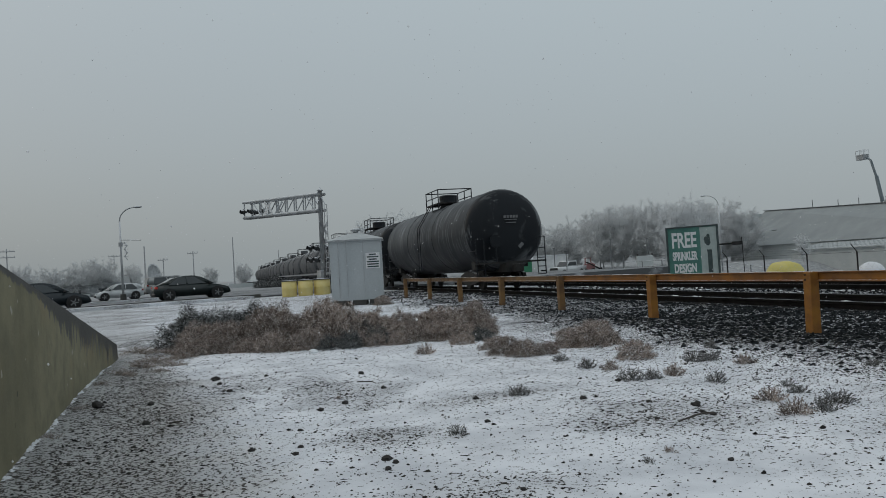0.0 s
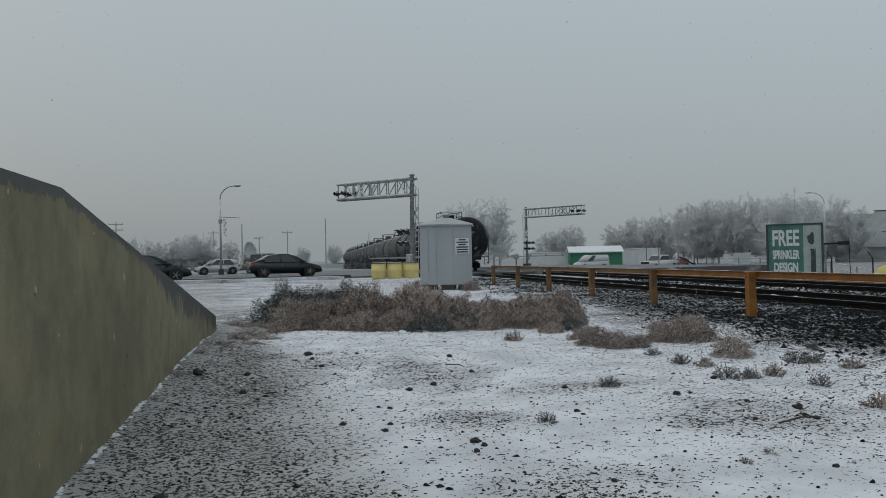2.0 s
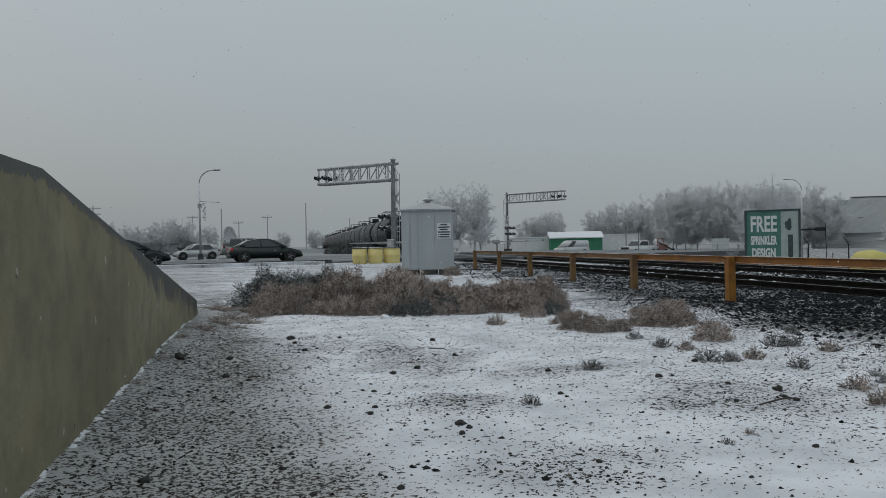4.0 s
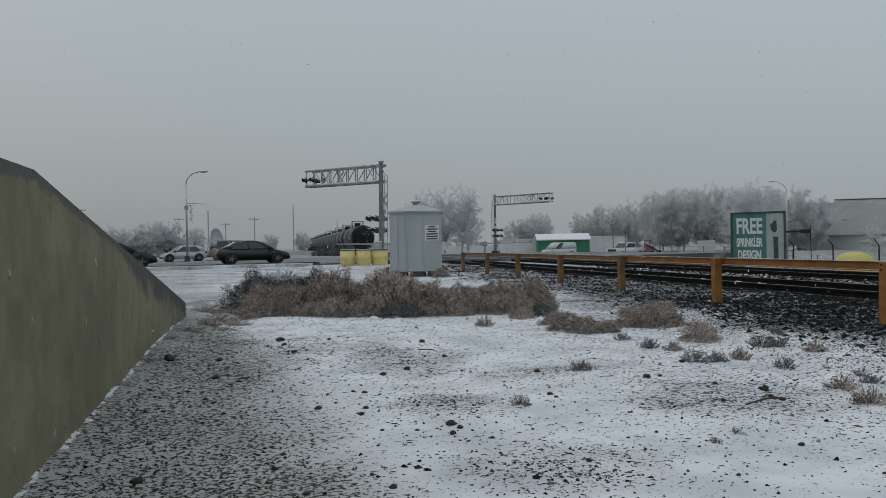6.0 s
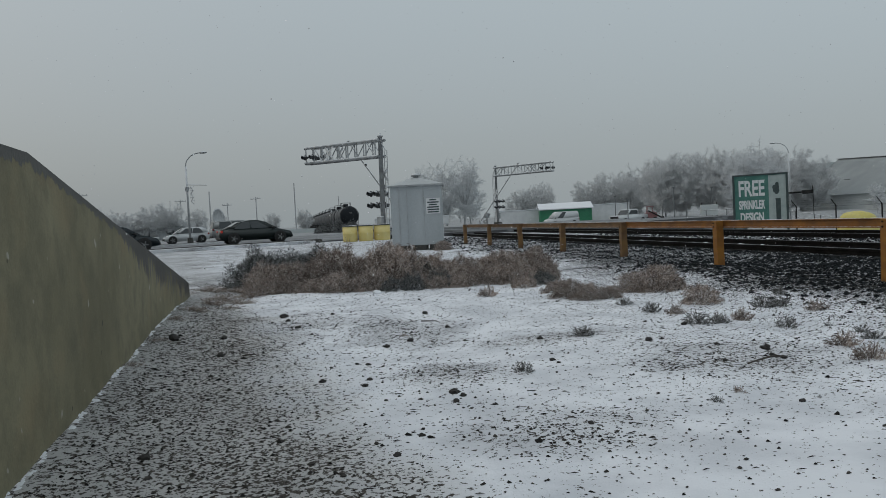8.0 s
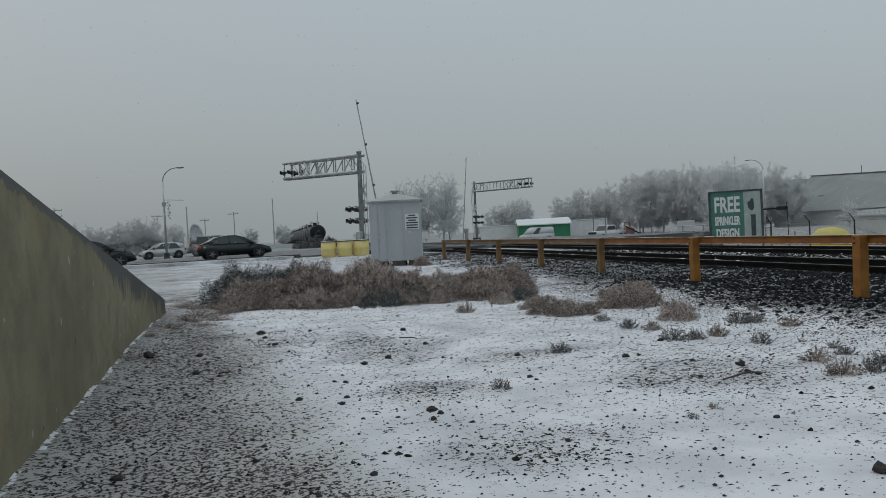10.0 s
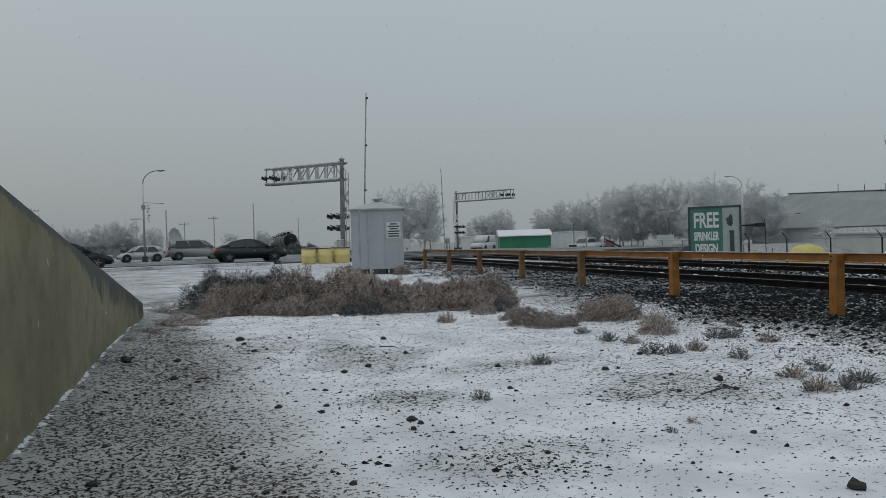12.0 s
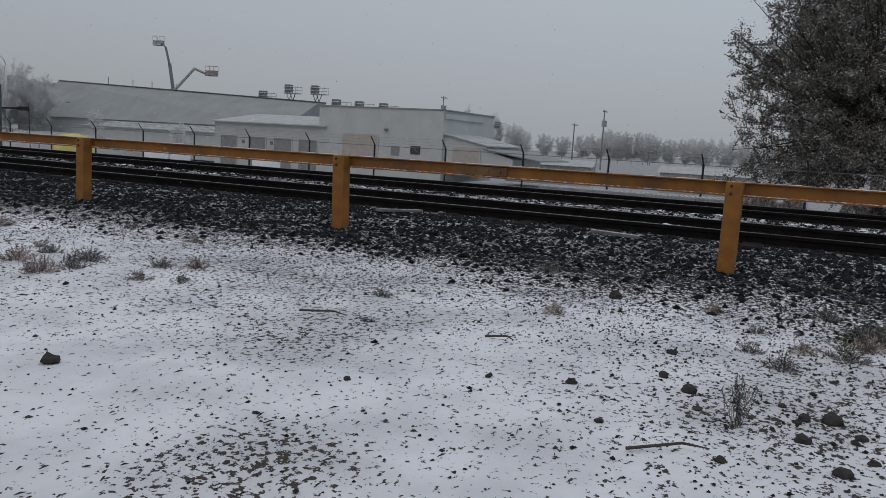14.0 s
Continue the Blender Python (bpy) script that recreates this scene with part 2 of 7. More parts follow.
def sage_material(name, dark, c1, c2, pale):
    """Browns mixed per twig, some rimed; dark patches put shade between clumps into colour."""
    k = Mat(name, 0.95)
    k.b.inputs["Specular IOR Level"].default_value = 0.15
    g = k.geo.outputs["Random Per Island"]
    col = k.mix(g, c1, c2)
    # shade of the gaps, painted as dark noise and per-shrub darkening
    col = k.mix(k.ramp(k.noise(6.5, 4), (0.42, 0.95), (0.58, 0.0)), col, dark)
    col = k.mix(k.ramp(k.random(), (0.2, 0.0), (1.0, 0.7)), col, dark)
    rime = k.math("ADD", k.math("MULTIPLY", g, 0.55), k.math("MULTIPLY", k.noise(9.0, 3), 0.6))
    col = k.mix(k.ramp(rime, (0.64, 0.0), (0.80, 0.8)), col, pale)
    return k.done(col)


def rime_material(name, c1, c2):
    """Frost crystals on thin twigs, lit through; the pale colours also carry haze."""
    k = Mat(name, 1.0)
    col = k.mix(k.geo.outputs["Random Per Island"], c1, c2)
    col = k.mix(k.ramp(k.noise(0.35, 3), (0.35, 0.0), (0.65, 0.35)), col, (0.55, 0.557, 0.565))
    d, t, a = k.n.new("ShaderNodeBsdfDiffuse"), k.n.new("ShaderNodeBsdfTranslucent"), k.n.new("ShaderNodeMixShader")
    a.inputs[0].default_value = 0.45
    k.put(col, d.inputs[0])
    k.put(col, t.inputs[0])
    k.put(d.outputs[0], a.inputs[1])
    k.put(t.outputs[0], a.inputs[2])
    k.put(a.outputs[0], k.n["Material Output"].inputs[0])
    return k.m


def plain(name, c, rough=0.5, metal=0.0):
    k = Mat(name, rough, metal)
    f = k.noise(18, 3)
    k.bump(f, 0.05, 0.002)
    return k.done(k.mix(0.2, c, k.mix(f, 0.35, 0.65), "OVERLAY"))


def glow(name, c, strength):
    k = Mat(name, 0.4)
    k.b.inputs["Emission Color"].default_value, k.b.inputs["Emission Strength"].default_value = (*c, 1), strength
    return k.done(c)


M_GROUND, M_CONCRETE, M_ASPHALT = ground_material(), concrete_material(), asphalt_material()
M_BALLAST = stone_material("ballast_stone", (0.004, 0.005, 0.006), (0.024, 0.027, 0.030), -0.07)
M_PEBBLE = stone_material("dark_pebble", (0.012, 0.0115, 0.011), (0.075, 0.070, 0.065), -0.22)
M_ROCK = stone_material("grey_rock", (0.014, 0.014, 0.014), (0.055, 0.052, 0.05), -0.30)
M_YELLOW = weathered("orange_yellow_paint", (0.33, 0.140, 0.016), (0.20, 0.080, 0.014), 6, 45, 0.6, 0, 0.3, 0.10)
M_YELLOW_DARK = weathered("worn_brown_paint", (0.22, 0.120, 0.042), (0.11, 0.064, 0.034), 5, 50, 0.7, 0, 0.2, 0.06)
M_YELLOW_MID = weathered("chipped_brown_yellow_paint", (0.30, 0.118, 0.014), (0.15, 0.062, 0.016), 3.5, 30, 0.65, 0, 0.35, 0.03)
M_BOLT = weathered("rusty_bolt", (0.10, 0.045, 0.02), (0.05, 0.03, 0.02), 20, 80, 0.8, 0.3)
M_RAIL = weathered("dark_rail_steel", (0.008, 0.0075, 0.0075), (0.017, 0.015, 0.014), 4, 60, 0.85, 0.0, 0.15)
for m_ in (M_RAIL,):
    m_.node_tree.nodes["Principled BSDF"].inputs["Specular IOR Level"].default_value = 0.1
M_RAILTOP = weathered("worn_rail_head", (0.16, 0.16, 0.17), (0.09, 0.09, 0.095), 4, 60, 0.35, 0.8, 0.05)
M_TIE = weathered("creosote_tie", (0.010, 0.009, 0.009), (0.022, 0.020, 0.019), 3, 22, 0.95, 0, 0.5, 0.0)
M_TIE.node_tree.nodes["Principled BSDF"].inputs["Specular IOR Level"].default_value = 0.12
M_TANK = tank_material()
M_STENCIL = weathered("faded_white_stencil", (0.12, 0.125, 0.13), (0.20, 0.205, 0.21), 8, 40, 0.7)
# grey lift puts the haze over the leading cars into their frosted paint
M_TANK_HAZE = weathered("hazed_frosty_tank_paint", (0.075, 0.08, 0.086), (0.12, 0.126, 0.132), 0.9, 26, 0.8, 0.0, 0.12, 0.10, streak=True)
M_UNDER = weathered("dirty_black_steel", (0.012, 0.012, 0.012), (0.03, 0.028, 0.026), 4, 40, 0.75, 0.2, 0.2, 0.06)
M_GALV = weathered("rimed_galvanised_steel", (0.27, 0.282, 0.29), (0.44, 0.455, 0.465), 3, 30, 0.8, 0.0, 0.3, 0.42)
M_SIGNAL = weathered("rimed_black_signal_paint", (0.025, 0.028, 0.03), (0.075, 0.08, 0.084), 5, 30, 0.8, 0, 0.2, 0.30)
M_CAB = weathered("pale_grey_aluminium", (0.37, 0.40, 0.415), (0.43, 0.46, 0.475), 1.2, 30, 0.55, 0.1, 0.06, streak=True)
M_SNOW = weathered("settled_snow", (0.76, 0.78, 0.81), SNOW, 3, 40, 0.9, 0, 0.3)
M_BARREL = weathered("faded_yellow_plastic", (0.72, 0.58, 0.20), (0.76, 0.64, 0.28), 3, 30, 0.55, 0, 0.1, 0.08)
M_WHITE = weathered("white_paint", (0.62, 0.63, 0.64), (0.72, 0.73, 0.74), 1.5, 40, 0.5, 0, 0.05)
M_WHITEWALL = weathered("white_metal_wall", (0.46, 0.495, 0.495), (0.53, 0.555, 0.555), 0.5, 20, 0.6, 0, 0.05)
M_GREYROOF = weathered("grey_metal_roof", (0.25, 0.272, 0.278), (0.30, 0.325, 0.332), 0.35, 12, 0.65, 0.0, 0.05, 0.0)
M_SNOWROOF = weathered("snow_dusted_metal_roof", (0.38, 0.405, 0.412), (0.50, 0.52, 0.53), 0.9, 12, 0.7, 0, 0.1)
M_JOINT = weathered("dull_white_seam", (0.36, 0.385, 0.385), (0.42, 0.44, 0.44), 2, 30, 0.6)
M_TAN = weathered("pale_tan_door", (0.40, 0.37, 0.34), (0.46, 0.43, 0.40), 1.5, 30, 0.6)
M_RIDGE = weathered("dark_grey_flashing", (0.13, 0.14, 0.145), (0.20, 0.21, 0.215), 2, 20, 0.7)
M_GREEN = weathered("green_metal_siding", (0.03, 0.19, 0.10), (0.045, 0.24, 0.13), 0.6, 20, 0.55, 0, 0.05)
M_SIGN_GREEN = weathered("faded_green_print", (0.05, 0.16, 0.135), (0.08, 0.215, 0.18), 2.5, 30, 0.6)
M_SIGN_PALE = weathered("faded_pale_print", (0.30, 0.36, 0.35), (0.40, 0.46, 0.445), 2.5, 30, 0.6)
M_SIGN_DARK = weathered("dark_print", (0.03, 0.05, 0.05), (0.06, 0.08, 0.08), 4, 30, 0.6)
M_LETTER = weathered("white_letter", (0.70, 0.73, 0.73), (0.62, 0.66, 0.66), 6, 30, 0.6)
M_CARBLACK = plain("black_car_paint", (0.020, 0.028, 0.028), 0.26)
M_CARBLUE = plain("dark_navy_car_paint", (0.016, 0.023, 0.028), 0.26)
M_CARWHITE = plain("white_car_paint", (0.60, 0.62, 0.63), 0.3)
M_CARGREY = plain("silver_grey_car_paint", (0.30, 0.315, 0.32), 0.35, 0.3)
M_GLASS = plain("tinted_window_glass", (0.060, 0.068, 0.072), 0.08)
M_TYRE = weathered("tyre_rubber", (0.015, 0.015, 0.015), (0.03, 0.03, 0.03), 8, 60, 0.9)
M_RIM = weathered("alloy_rim", (0.34, 0.35, 0.36), (0.22, 0.225, 0.23), 8, 60, 0.5, 0.4)
M_TRIM = plain("black_plastic_trim", (0.016, 0.016, 0.017), 0.6)
M_TAIL = glow("lit_tail_lamp", (0.45, 0.03, 0.02), 0.12)
M_TAIL_OFF = plain("red_tail_lens", (0.20, 0.012, 0.012), 0.25)
M_HEADLAMP = plain("clear_head_lamp", (0.55, 0.57, 0.58), 0.15)
M_LENS = plain("dark_red_lens", (0.05, 0.008, 0.008), 0.2)
M_SAGE = sage_material("sagebrush_twigs", (0.105, 0.082, 0.070), (0.32, 0.250, 0.215), (0.74, 0.615, 0.54), (0.76, 0.71, 0.68))
M_SAGE_GREY = sage_material("grey_sage_twigs", (0.030, 0.032, 0.031), (0.075, 0.08, 0.078), (0.23, 0.235, 0.23), (0.44, 0.45, 0.46))
M_WEED = twig_material("weed_stalks", (0.035, 0.036, 0.033), (0.15, 0.145, 0.132), 0.18)
M_GREENWEED = twig_material("green_weed_leaves", (0.035, 0.050, 0.022), (0.13, 0.16, 0.085), 0.10)
M_STRAW = twig_material("dry_grass", (0.16, 0.122, 0.096), (0.36, 0.285, 0.232), 0.20)
# tree colours hold frost plus distance haze, the FAR twigs palest
M_BARK = weathered("hazed_rimed_bark", (0.38, 0.39, 0.40), (0.48, 0.49, 0.50), 3, 20, 0.95, 0, 0.3, 0.1)
M_HAZE_RIME = rime_material("hazed_hoarfrost_twigs", (0.68, 0.69, 0.695), (0.80, 0.81, 0.815))
M_HAZE_RIME_FAR = rime_material("pale_hazed_frost_twigs", (0.76, 0.775, 0.785), (0.84, 0.855, 0.865))
M_LEAF = twig_material("snow_dusted_leaves", (0.085, 0.092, 0.084), (0.225, 0.205, 0.175), 0.10)
M_LEAFBARK = weathered("dark_bark", (0.05, 0.042, 0.036), (0.09, 0.08, 0.07), 4, 20, 0.95, 0, 0.4)
M_POLE = weathered("weathered_timber_pole", (0.15, 0.15, 0.15), (0.23, 0.23, 0.23), 3, 30, 0.9, 0, 0.3, 0.1)
# paler timber with the fog's fading put into its base colour
M_HAZEPOLE = weathered("haze_paled_timber_pole", (0.36, 0.37, 0.38), (0.46, 0.47, 0.48), 3, 30, 0.9, 0, 0.3, 0.2)
M_LIFTBLUE = weathered("blue_grey_lift_paint", (0.13, 0.165, 0.185), (0.19, 0.22, 0.24), 2, 30, 0.5, 0, 0.05)
# lift red is greyed in its colour to stand for fog
M_LIFTRED = weathered("haze_paled_red_paint", (0.30, 0.235, 0.23), (0.35, 0.29, 0.285), 2, 30, 0.5, 0, 0.05)
M_LOADER = weathered("faded_red_machine_paint", (0.24, 0.105, 0.105), (0.29, 0.15, 0.148), 2, 30, 0.55, 0, 0.05)
M_YTARP = weathered("yellow_tarpaulin", (0.60, 0.52, 0.13), (0.66, 0.58, 0.20), 2, 30, 0.6, 0, 0.3)
def flake_material():
    k = Mat("snowflake", 1.0)
    d, t, a = k.n.new("ShaderNodeBsdfDiffuse"), k.n.new("ShaderNodeBsdfTranslucent"), k.n.new("ShaderNodeMixShader")
    d.inputs[0].default_value = t.inputs[0].default_value = (0.97, 0.97, 0.98, 1)
    k.put(d.outputs[0], a.inputs[1])
    k.put(t.outputs[0], a.inputs[2])
    k.put(a.outputs[0], k.n["Material Output"].inputs[0])
    return k.m


M_FLAKE = flake_material()
M_DOOR = weathered("grey_roller_door", (0.20, 0.214, 0.22), (0.25, 0.265, 0.27), 2, 30, 0.6, 0, 0.1)


# ---- mesh helpers ----
def box(bm, c, s, m=None):
    r = bmesh.ops.create_cube(bm, size=1.0)
    t = Matrix.Translation(c) @ Matrix.Diagonal((*s, 1))
    bmesh.ops.transform(bm, matrix=(m @ t) if m is not None else t, verts=r["verts"])
    return r["verts"]


def rod(bm, a, b, r0, r1=None, n=8, caps=True):
    a, b = Vector(a), Vector(b)
    d = b - a
    r = bmesh.ops.create_cone(bm, cap_ends=caps, segments=n, radius1=r0, radius2=r0 if r1 is None else r1, depth=d.length)
    m = Matrix.Translation((a + b) / 2) @ d.to_track_quat("Z", "Y").to_matrix().to_4x4()
    bmesh.ops.transform(bm, matrix=m, verts=r["verts"])
    return r["verts"]


def ball(bm, c, r, n=10, s=(1, 1, 1)):
    q = bmesh.ops.create_uvsphere(bm, u_segments=n, v_segments=max(n // 2, 3), radius=r)
    bmesh.ops.transform(bm, matrix=Matrix.Translation(c) @ Matrix.Diagonal((*s, 1)), verts=q["verts"])


def prism(bm, outline, a, b, axis="y", shrink=None):
    """The outline (pairs) drawn out from a to b along an axis; shrink(p, q) gives the half width there, in place of a and b."""
    def at(p, q, w):
        return {"y": (p, w, q), "x": (w, p, q), "z": (p, q, w)}[axis]
    lo = [bm.verts.new(at(p, q, a if shrink is None else -shrink(p, q))) for p, q in outline]
    hi = [bm.verts.new(at(p, q, b if shrink is None else shrink(p, q))) for p, q in outline]
    bm.faces.new(lo)
    bm.faces.new(hi[::-1])
    for k in range(len(lo)):
        j = (k + 1) % len(lo)
        bm.faces.new((lo[k], hi[k], hi[j], lo[j]))


def spun(bm, profile, a, axis, n=16):
    """A turned solid: profile of (distance along the axis from a, radius)."""
    a, axis = Vector(a), Vector(axis).normalized()
    q = axis.to_track_quat("Z", "Y")
    rings = []
    for d, r in profile:
        rings.append([bm.verts.new(a + q @ Vector((r * math.cos(2 * math.pi * k / n), r * math.sin(2 * math.pi * k / n), d))) for k in range(n)])
    for p, o in zip(rings, rings[1:]):
        for k in range(n):
            bm.faces.new((p[k], p[(k + 1) % n], o[(k + 1) % n], o[k]))
    bm.faces.new(rings[0][::-1])
    bm.faces.new(rings[-1])


def soften(bm, w, seg=1):
    bmesh.ops.bevel(bm, geom=[e for e in bm.edges if len(e.link_faces) == 2 and e.calc_face_angle(0) > 0.5], offset=w, segments=seg, affect="EDGES", clamp_overlap=True)


def part(name, bm, material, parent=None, label="", smooth=False):
    me = bpy.data.meshes.new(name)
    bmesh.ops.recalc_face_normals(bm, faces=bm.faces)
    bm.to_mesh(me)
    bm.free()
    me.materials.append(material)
    if smooth:
        me.polygons.foreach_set("use_smooth", [True] * len(me.polygons))
    ob = new(name, me)
    ob.parent = parent
    if label:
        ob["label"] = label
    return ob


def raw(name, verts, faces, material, parent=None, smooth=False):
    me = bpy.data.meshes.new(name)
    me.from_pydata(verts, [], faces)
    me.materials.append(material)
    if smooth:
        me.polygons.foreach_set("use_smooth", [True] * len(me.polygons))
    ob = new(name, me)
    ob.parent = parent
    return ob


def thing(name, m, label, category, group="", kind=""):
    ob = new(name)
    ob.empty_display_size = 0.2
    ob.matrix_basis = m
    return tagged(ob, label, category, group, kind)


def B():
    return bmesh.new()


# ---- ground ----
def smooth01(a, b, v):
    u = min(max((v - a) / (b - a), 0.0), 1.0)
    return u * u * (3 - 2 * u)


ROAD_A, ROAD_D, ROAD_N = Vector((11.0, 51.6, 0)), Vector((0.970, 0.242, 0)), Vector((-0.242, 0.970, 0))
TRACK_X = 11.07


def height(x, y):
    """The lie of the land: level yard, a dip under the ballast, a lower yard past the tracks."""
    z = -0.03
    z -= 0.10 * smooth01(8.6, 9.8, x)
    south = 1 - smooth01(45, 62, y - 0.62 * x + 12)
    z -= (smooth01(17.5, 24.0, x) + 0.7 * min(max((x - 24) / 18, 0), 1) + 2.5 * min(max((x - 42) / 36, 0), 1)) * south
    z -= 0.85 * smooth01(23.0, 33.0, x) * (1 - south)
    z += 0.05 * math.exp(-((x - 1.0) / 3.0) ** 2 - ((y - 9.5) / 2.5) ** 2)
    z += 0.10 * math.exp(-((x + 1.3) / 0.35) ** 2) * smooth01(2, 9, y) * (1 - smooth01(12, 14, y))
    if -8 < x < 10 and -4 < y < 34:
        z += 0.035 * noise.noise(Vector((x * 0.55, y * 0.55, 3.1))) + 0.018 * noise.noise(Vector((x * 2.1, y * 2.1, 7.7)))
        z += 0.007 * noise.noise(Vector((x * 9.0, y * 9.0, 1.7)))
    return z


def ground():
    xs = np.concatenate([np.linspace(-900, -60, 10), np.linspace(-50, -8, 22), np.linspace(-7, -2.1, 22), np.linspace(-2, 9.9, 130), np.linspace(10.2, 30, 44), np.linspace(31, 120, 46), np.linspace(140, 1200, 12)])
    ys = np.concatenate([np.linspace(-400, -20, 8), np.linspace(-15, -1, 16), np.linspace(-0.8, 13, 140), np.linspace(13.3, 40, 80), np.linspace(41, 130, 60), np.linspace(150, 1400, 12)])
    verts = [(x, y, height(x, y)) for y in ys for x in xs]
    n = len(xs)
    faces = [(j * n + i, j * n + i + 1, (j + 1) * n + i + 1, (j + 1) * n + i) for j in range(len(ys) - 1) for i in range(n - 1)]
    tagged(raw("ground", verts, faces, M_GROUND, smooth=True), "flat yard under thin patchy snow with dark gravel showing", "ground", kind="structure")


ground()


def strip(name, u0, u1, v0, v1, z0, z1, material, label, category):
    """A slab along the road: u along it from the crossing, v across it."""
    bm = B()
    pts = [(u0, v0), (u1, v0), (u1, v1), (u0, v1)]
    corner = [ROAD_A + ROAD_D * u + ROAD_N * v for u, v in pts]
    lo = [bm.verts.new((c.x, c.y, z0)) for c in corner]
    hi = [bm.verts.new((c.x, c.y, z1)) for c in corner]
    bm.faces.new(hi)
    bm.faces.new(lo[::-1])
    for k in range(4):
        bm.faces.new((lo[k], lo[(k + 1) % 4], hi[(k + 1) % 4], hi[k]))
    return tagged(part(name, bm, material), label, category, kind="structure")


strip("road", -160, 24, -2.6, 28.0, -1.3, 0.05, M_ASPHALT, "wide wet asphalt road with slush between the lanes", "road")
strip("curb", -160, -10, -2.9, -2.6, -0.4, 0.17, M_CONCRETE, "low concrete curb along the road", "curb")
strip("pavement", -160, -11, -5.0, -2.9, -0.4, 0.13, M_GROUND, "sidewalk covered with trodden snow", "pavement")
strip("median", -160, -12, 10.6, 11.6, -0.3, 0.16, M_GROUND, "narrow snow-covered median between the lanes", "median")


# ---- concrete wing wall ----
def wing_wall():
    bm = B()
    side = [(-7.0, -0.4), (-7.0, 1.37), (3.9, 1.36), (11.35, 0.26), (11.6, -0.4)]
    k = -0.03
    a = [bm.verts.new((-1.08 + k * y, y, z)) for y, z in side]
    b = [bm.verts.new((-1.08 + k * y - 0.28, y, z)) for y, z in side]
    bm.faces.new(a)
    bm.faces.new(b[::-1])
    for i in range(len(a)):
        j = (i + 1) % len(a)
        bm.faces.new((a[i], b[i], b[j], a[j]))
    soften(bm, 0.018, 2)
    tagged(part("wall_wing", bm, M_CONCRETE), "stained concrete wing wall with a sloping wet top edge", "wall", kind="structure")
    bm = B()
    prism(bm, [(-2.0, 1.368), (3.80, 1.358), (3.80, 1.370), (-2.0, 1.385)], -1.235, -1.44, "x")
    tagged(part("snow_on_wall", bm, M_SNOW), "thin line of snow on the concrete wall top", "snow", kind="structure")

    verts, faces = [], []
    rng = random.Random(4)
    for k in range(420):
        y = 1.6 + 8.8 * (k / 420) + rng.uniform(-0.02, 0.02)
        if noise.noise(Vector((y * 2.6, 0, 0))) + 0.35 * noise.noise(Vector((y * 9, 2, 0))) < -0.05:
            continue
        w, l, h = rng.uniform(0.006, 0.026), rng.uniform(0.012, 0.04), rng.uniform(0.004, 0.016)
        xw = -1.08 - 0.03 * y + rng.uniform(0.0, 0.02)
        g, q = height(xw, y) - 0.004, len(verts)
        verts += [(xw - 0.01, y - l, g), (xw + w, y - l * 0.5, g), (xw + w * 1.1, y + l * 0.6, g), (xw - 0.01, y + l, g), (xw + w * 0.2, y, g + h)]
        faces += [(q, q + 1, q + 4), (q + 1, q + 2, q + 4), (q + 2, q + 3, q + 4), (q + 3, q, q + 4)]
    tagged(raw("snow_at_wall_foot", verts, faces, M_SNOW, smooth=True), "thin uneven ridge of snow along the wall foot", "snow", kind="structure")


wing_wall()


# ---- railway track ----
def track(cx, y0, y1, tag, dark):
    t = thing("railway_track", pose(cx, 0, 0), tag, "railway track", "railway tracks", "structure")
    for s in (-0.755, 0.755):
        bm = B()
        prof = [(-0.075, -0.165), (0.075, -0.165), (0.075, -0.15), (0.012, -0.125), (0.012, -0.045), (0.037, -0.035), (0.037, 0.0), (-0.037, 0.0), (-0.037, -0.035), (-0.012, -0.045), (-0.012, -0.125), (-0.075, -0.15)]
        for ya in np.arange(y0, y1, 40.0):
            prism(bm, [(s + p, q) for p, q in prof], ya, min(ya + 40, y1), "y")
        rail = part("rail", bm, M_RAIL, t)
        bm = B()
        box(bm, (s, (y0 + y1) / 2, 0.003), (0.05, y1 - y0, 0.006))
        part("rail_head", bm, M_RAILTOP, rail, "worn shiny running surface")
    bm = B()
    box(bm, (0, 0, -0.195), (2.6, 0.23, 0.15))
    soften(bm, 0.012)
    tie = part("tie", bm, M_TIE, t)
    rng = random.Random(int(cx))
    y = -6.0
    first = True
    while y < 90:
        o = tie if first else new("tie", tie.data)
        o.parent = t
        o.matrix_basis = pose(rng.uniform(-0.03, 0.03), y, rng.uniform(-0.012, 0.012), 0, 0, rng.uniform(-1.0, 1.0))
        first = False
        y += 0.56
    return t


track(TRACK_X, -60, 460, "railway track with dark rails on oily black ballast", True)
track(TRACK_X + 4.4, -60, 460, "second railway track with snow on its ties", False)


def crossing_panels():
    """Timber and rubber panels that carry the road over each track."""
    for cx in (TRACK_X, TRACK_X + 4.4):
        yc = 51.6 + (cx - 11) * 0.25 + 13.0
        t = thing("crossing_panel", pose(cx, yc, 0), "dark level-crossing panels between the rails, wet", "crossing", kind="structure")
        for x0, w in ((-1.25, 0.75), (0, 1.3), (1.25, 0.75)):
            bm = B()
            box(bm, (x0, 0, -0.03), (w, 31, 0.16))
            soften(bm, 0.01)
            part("panel", bm, M_ASPHALT, t)


crossing_panels()


# ---- guardrail beside the track ----
FENCE_X, FENCE_Y, FENCE_S = 6.78, 0.63, 3.645


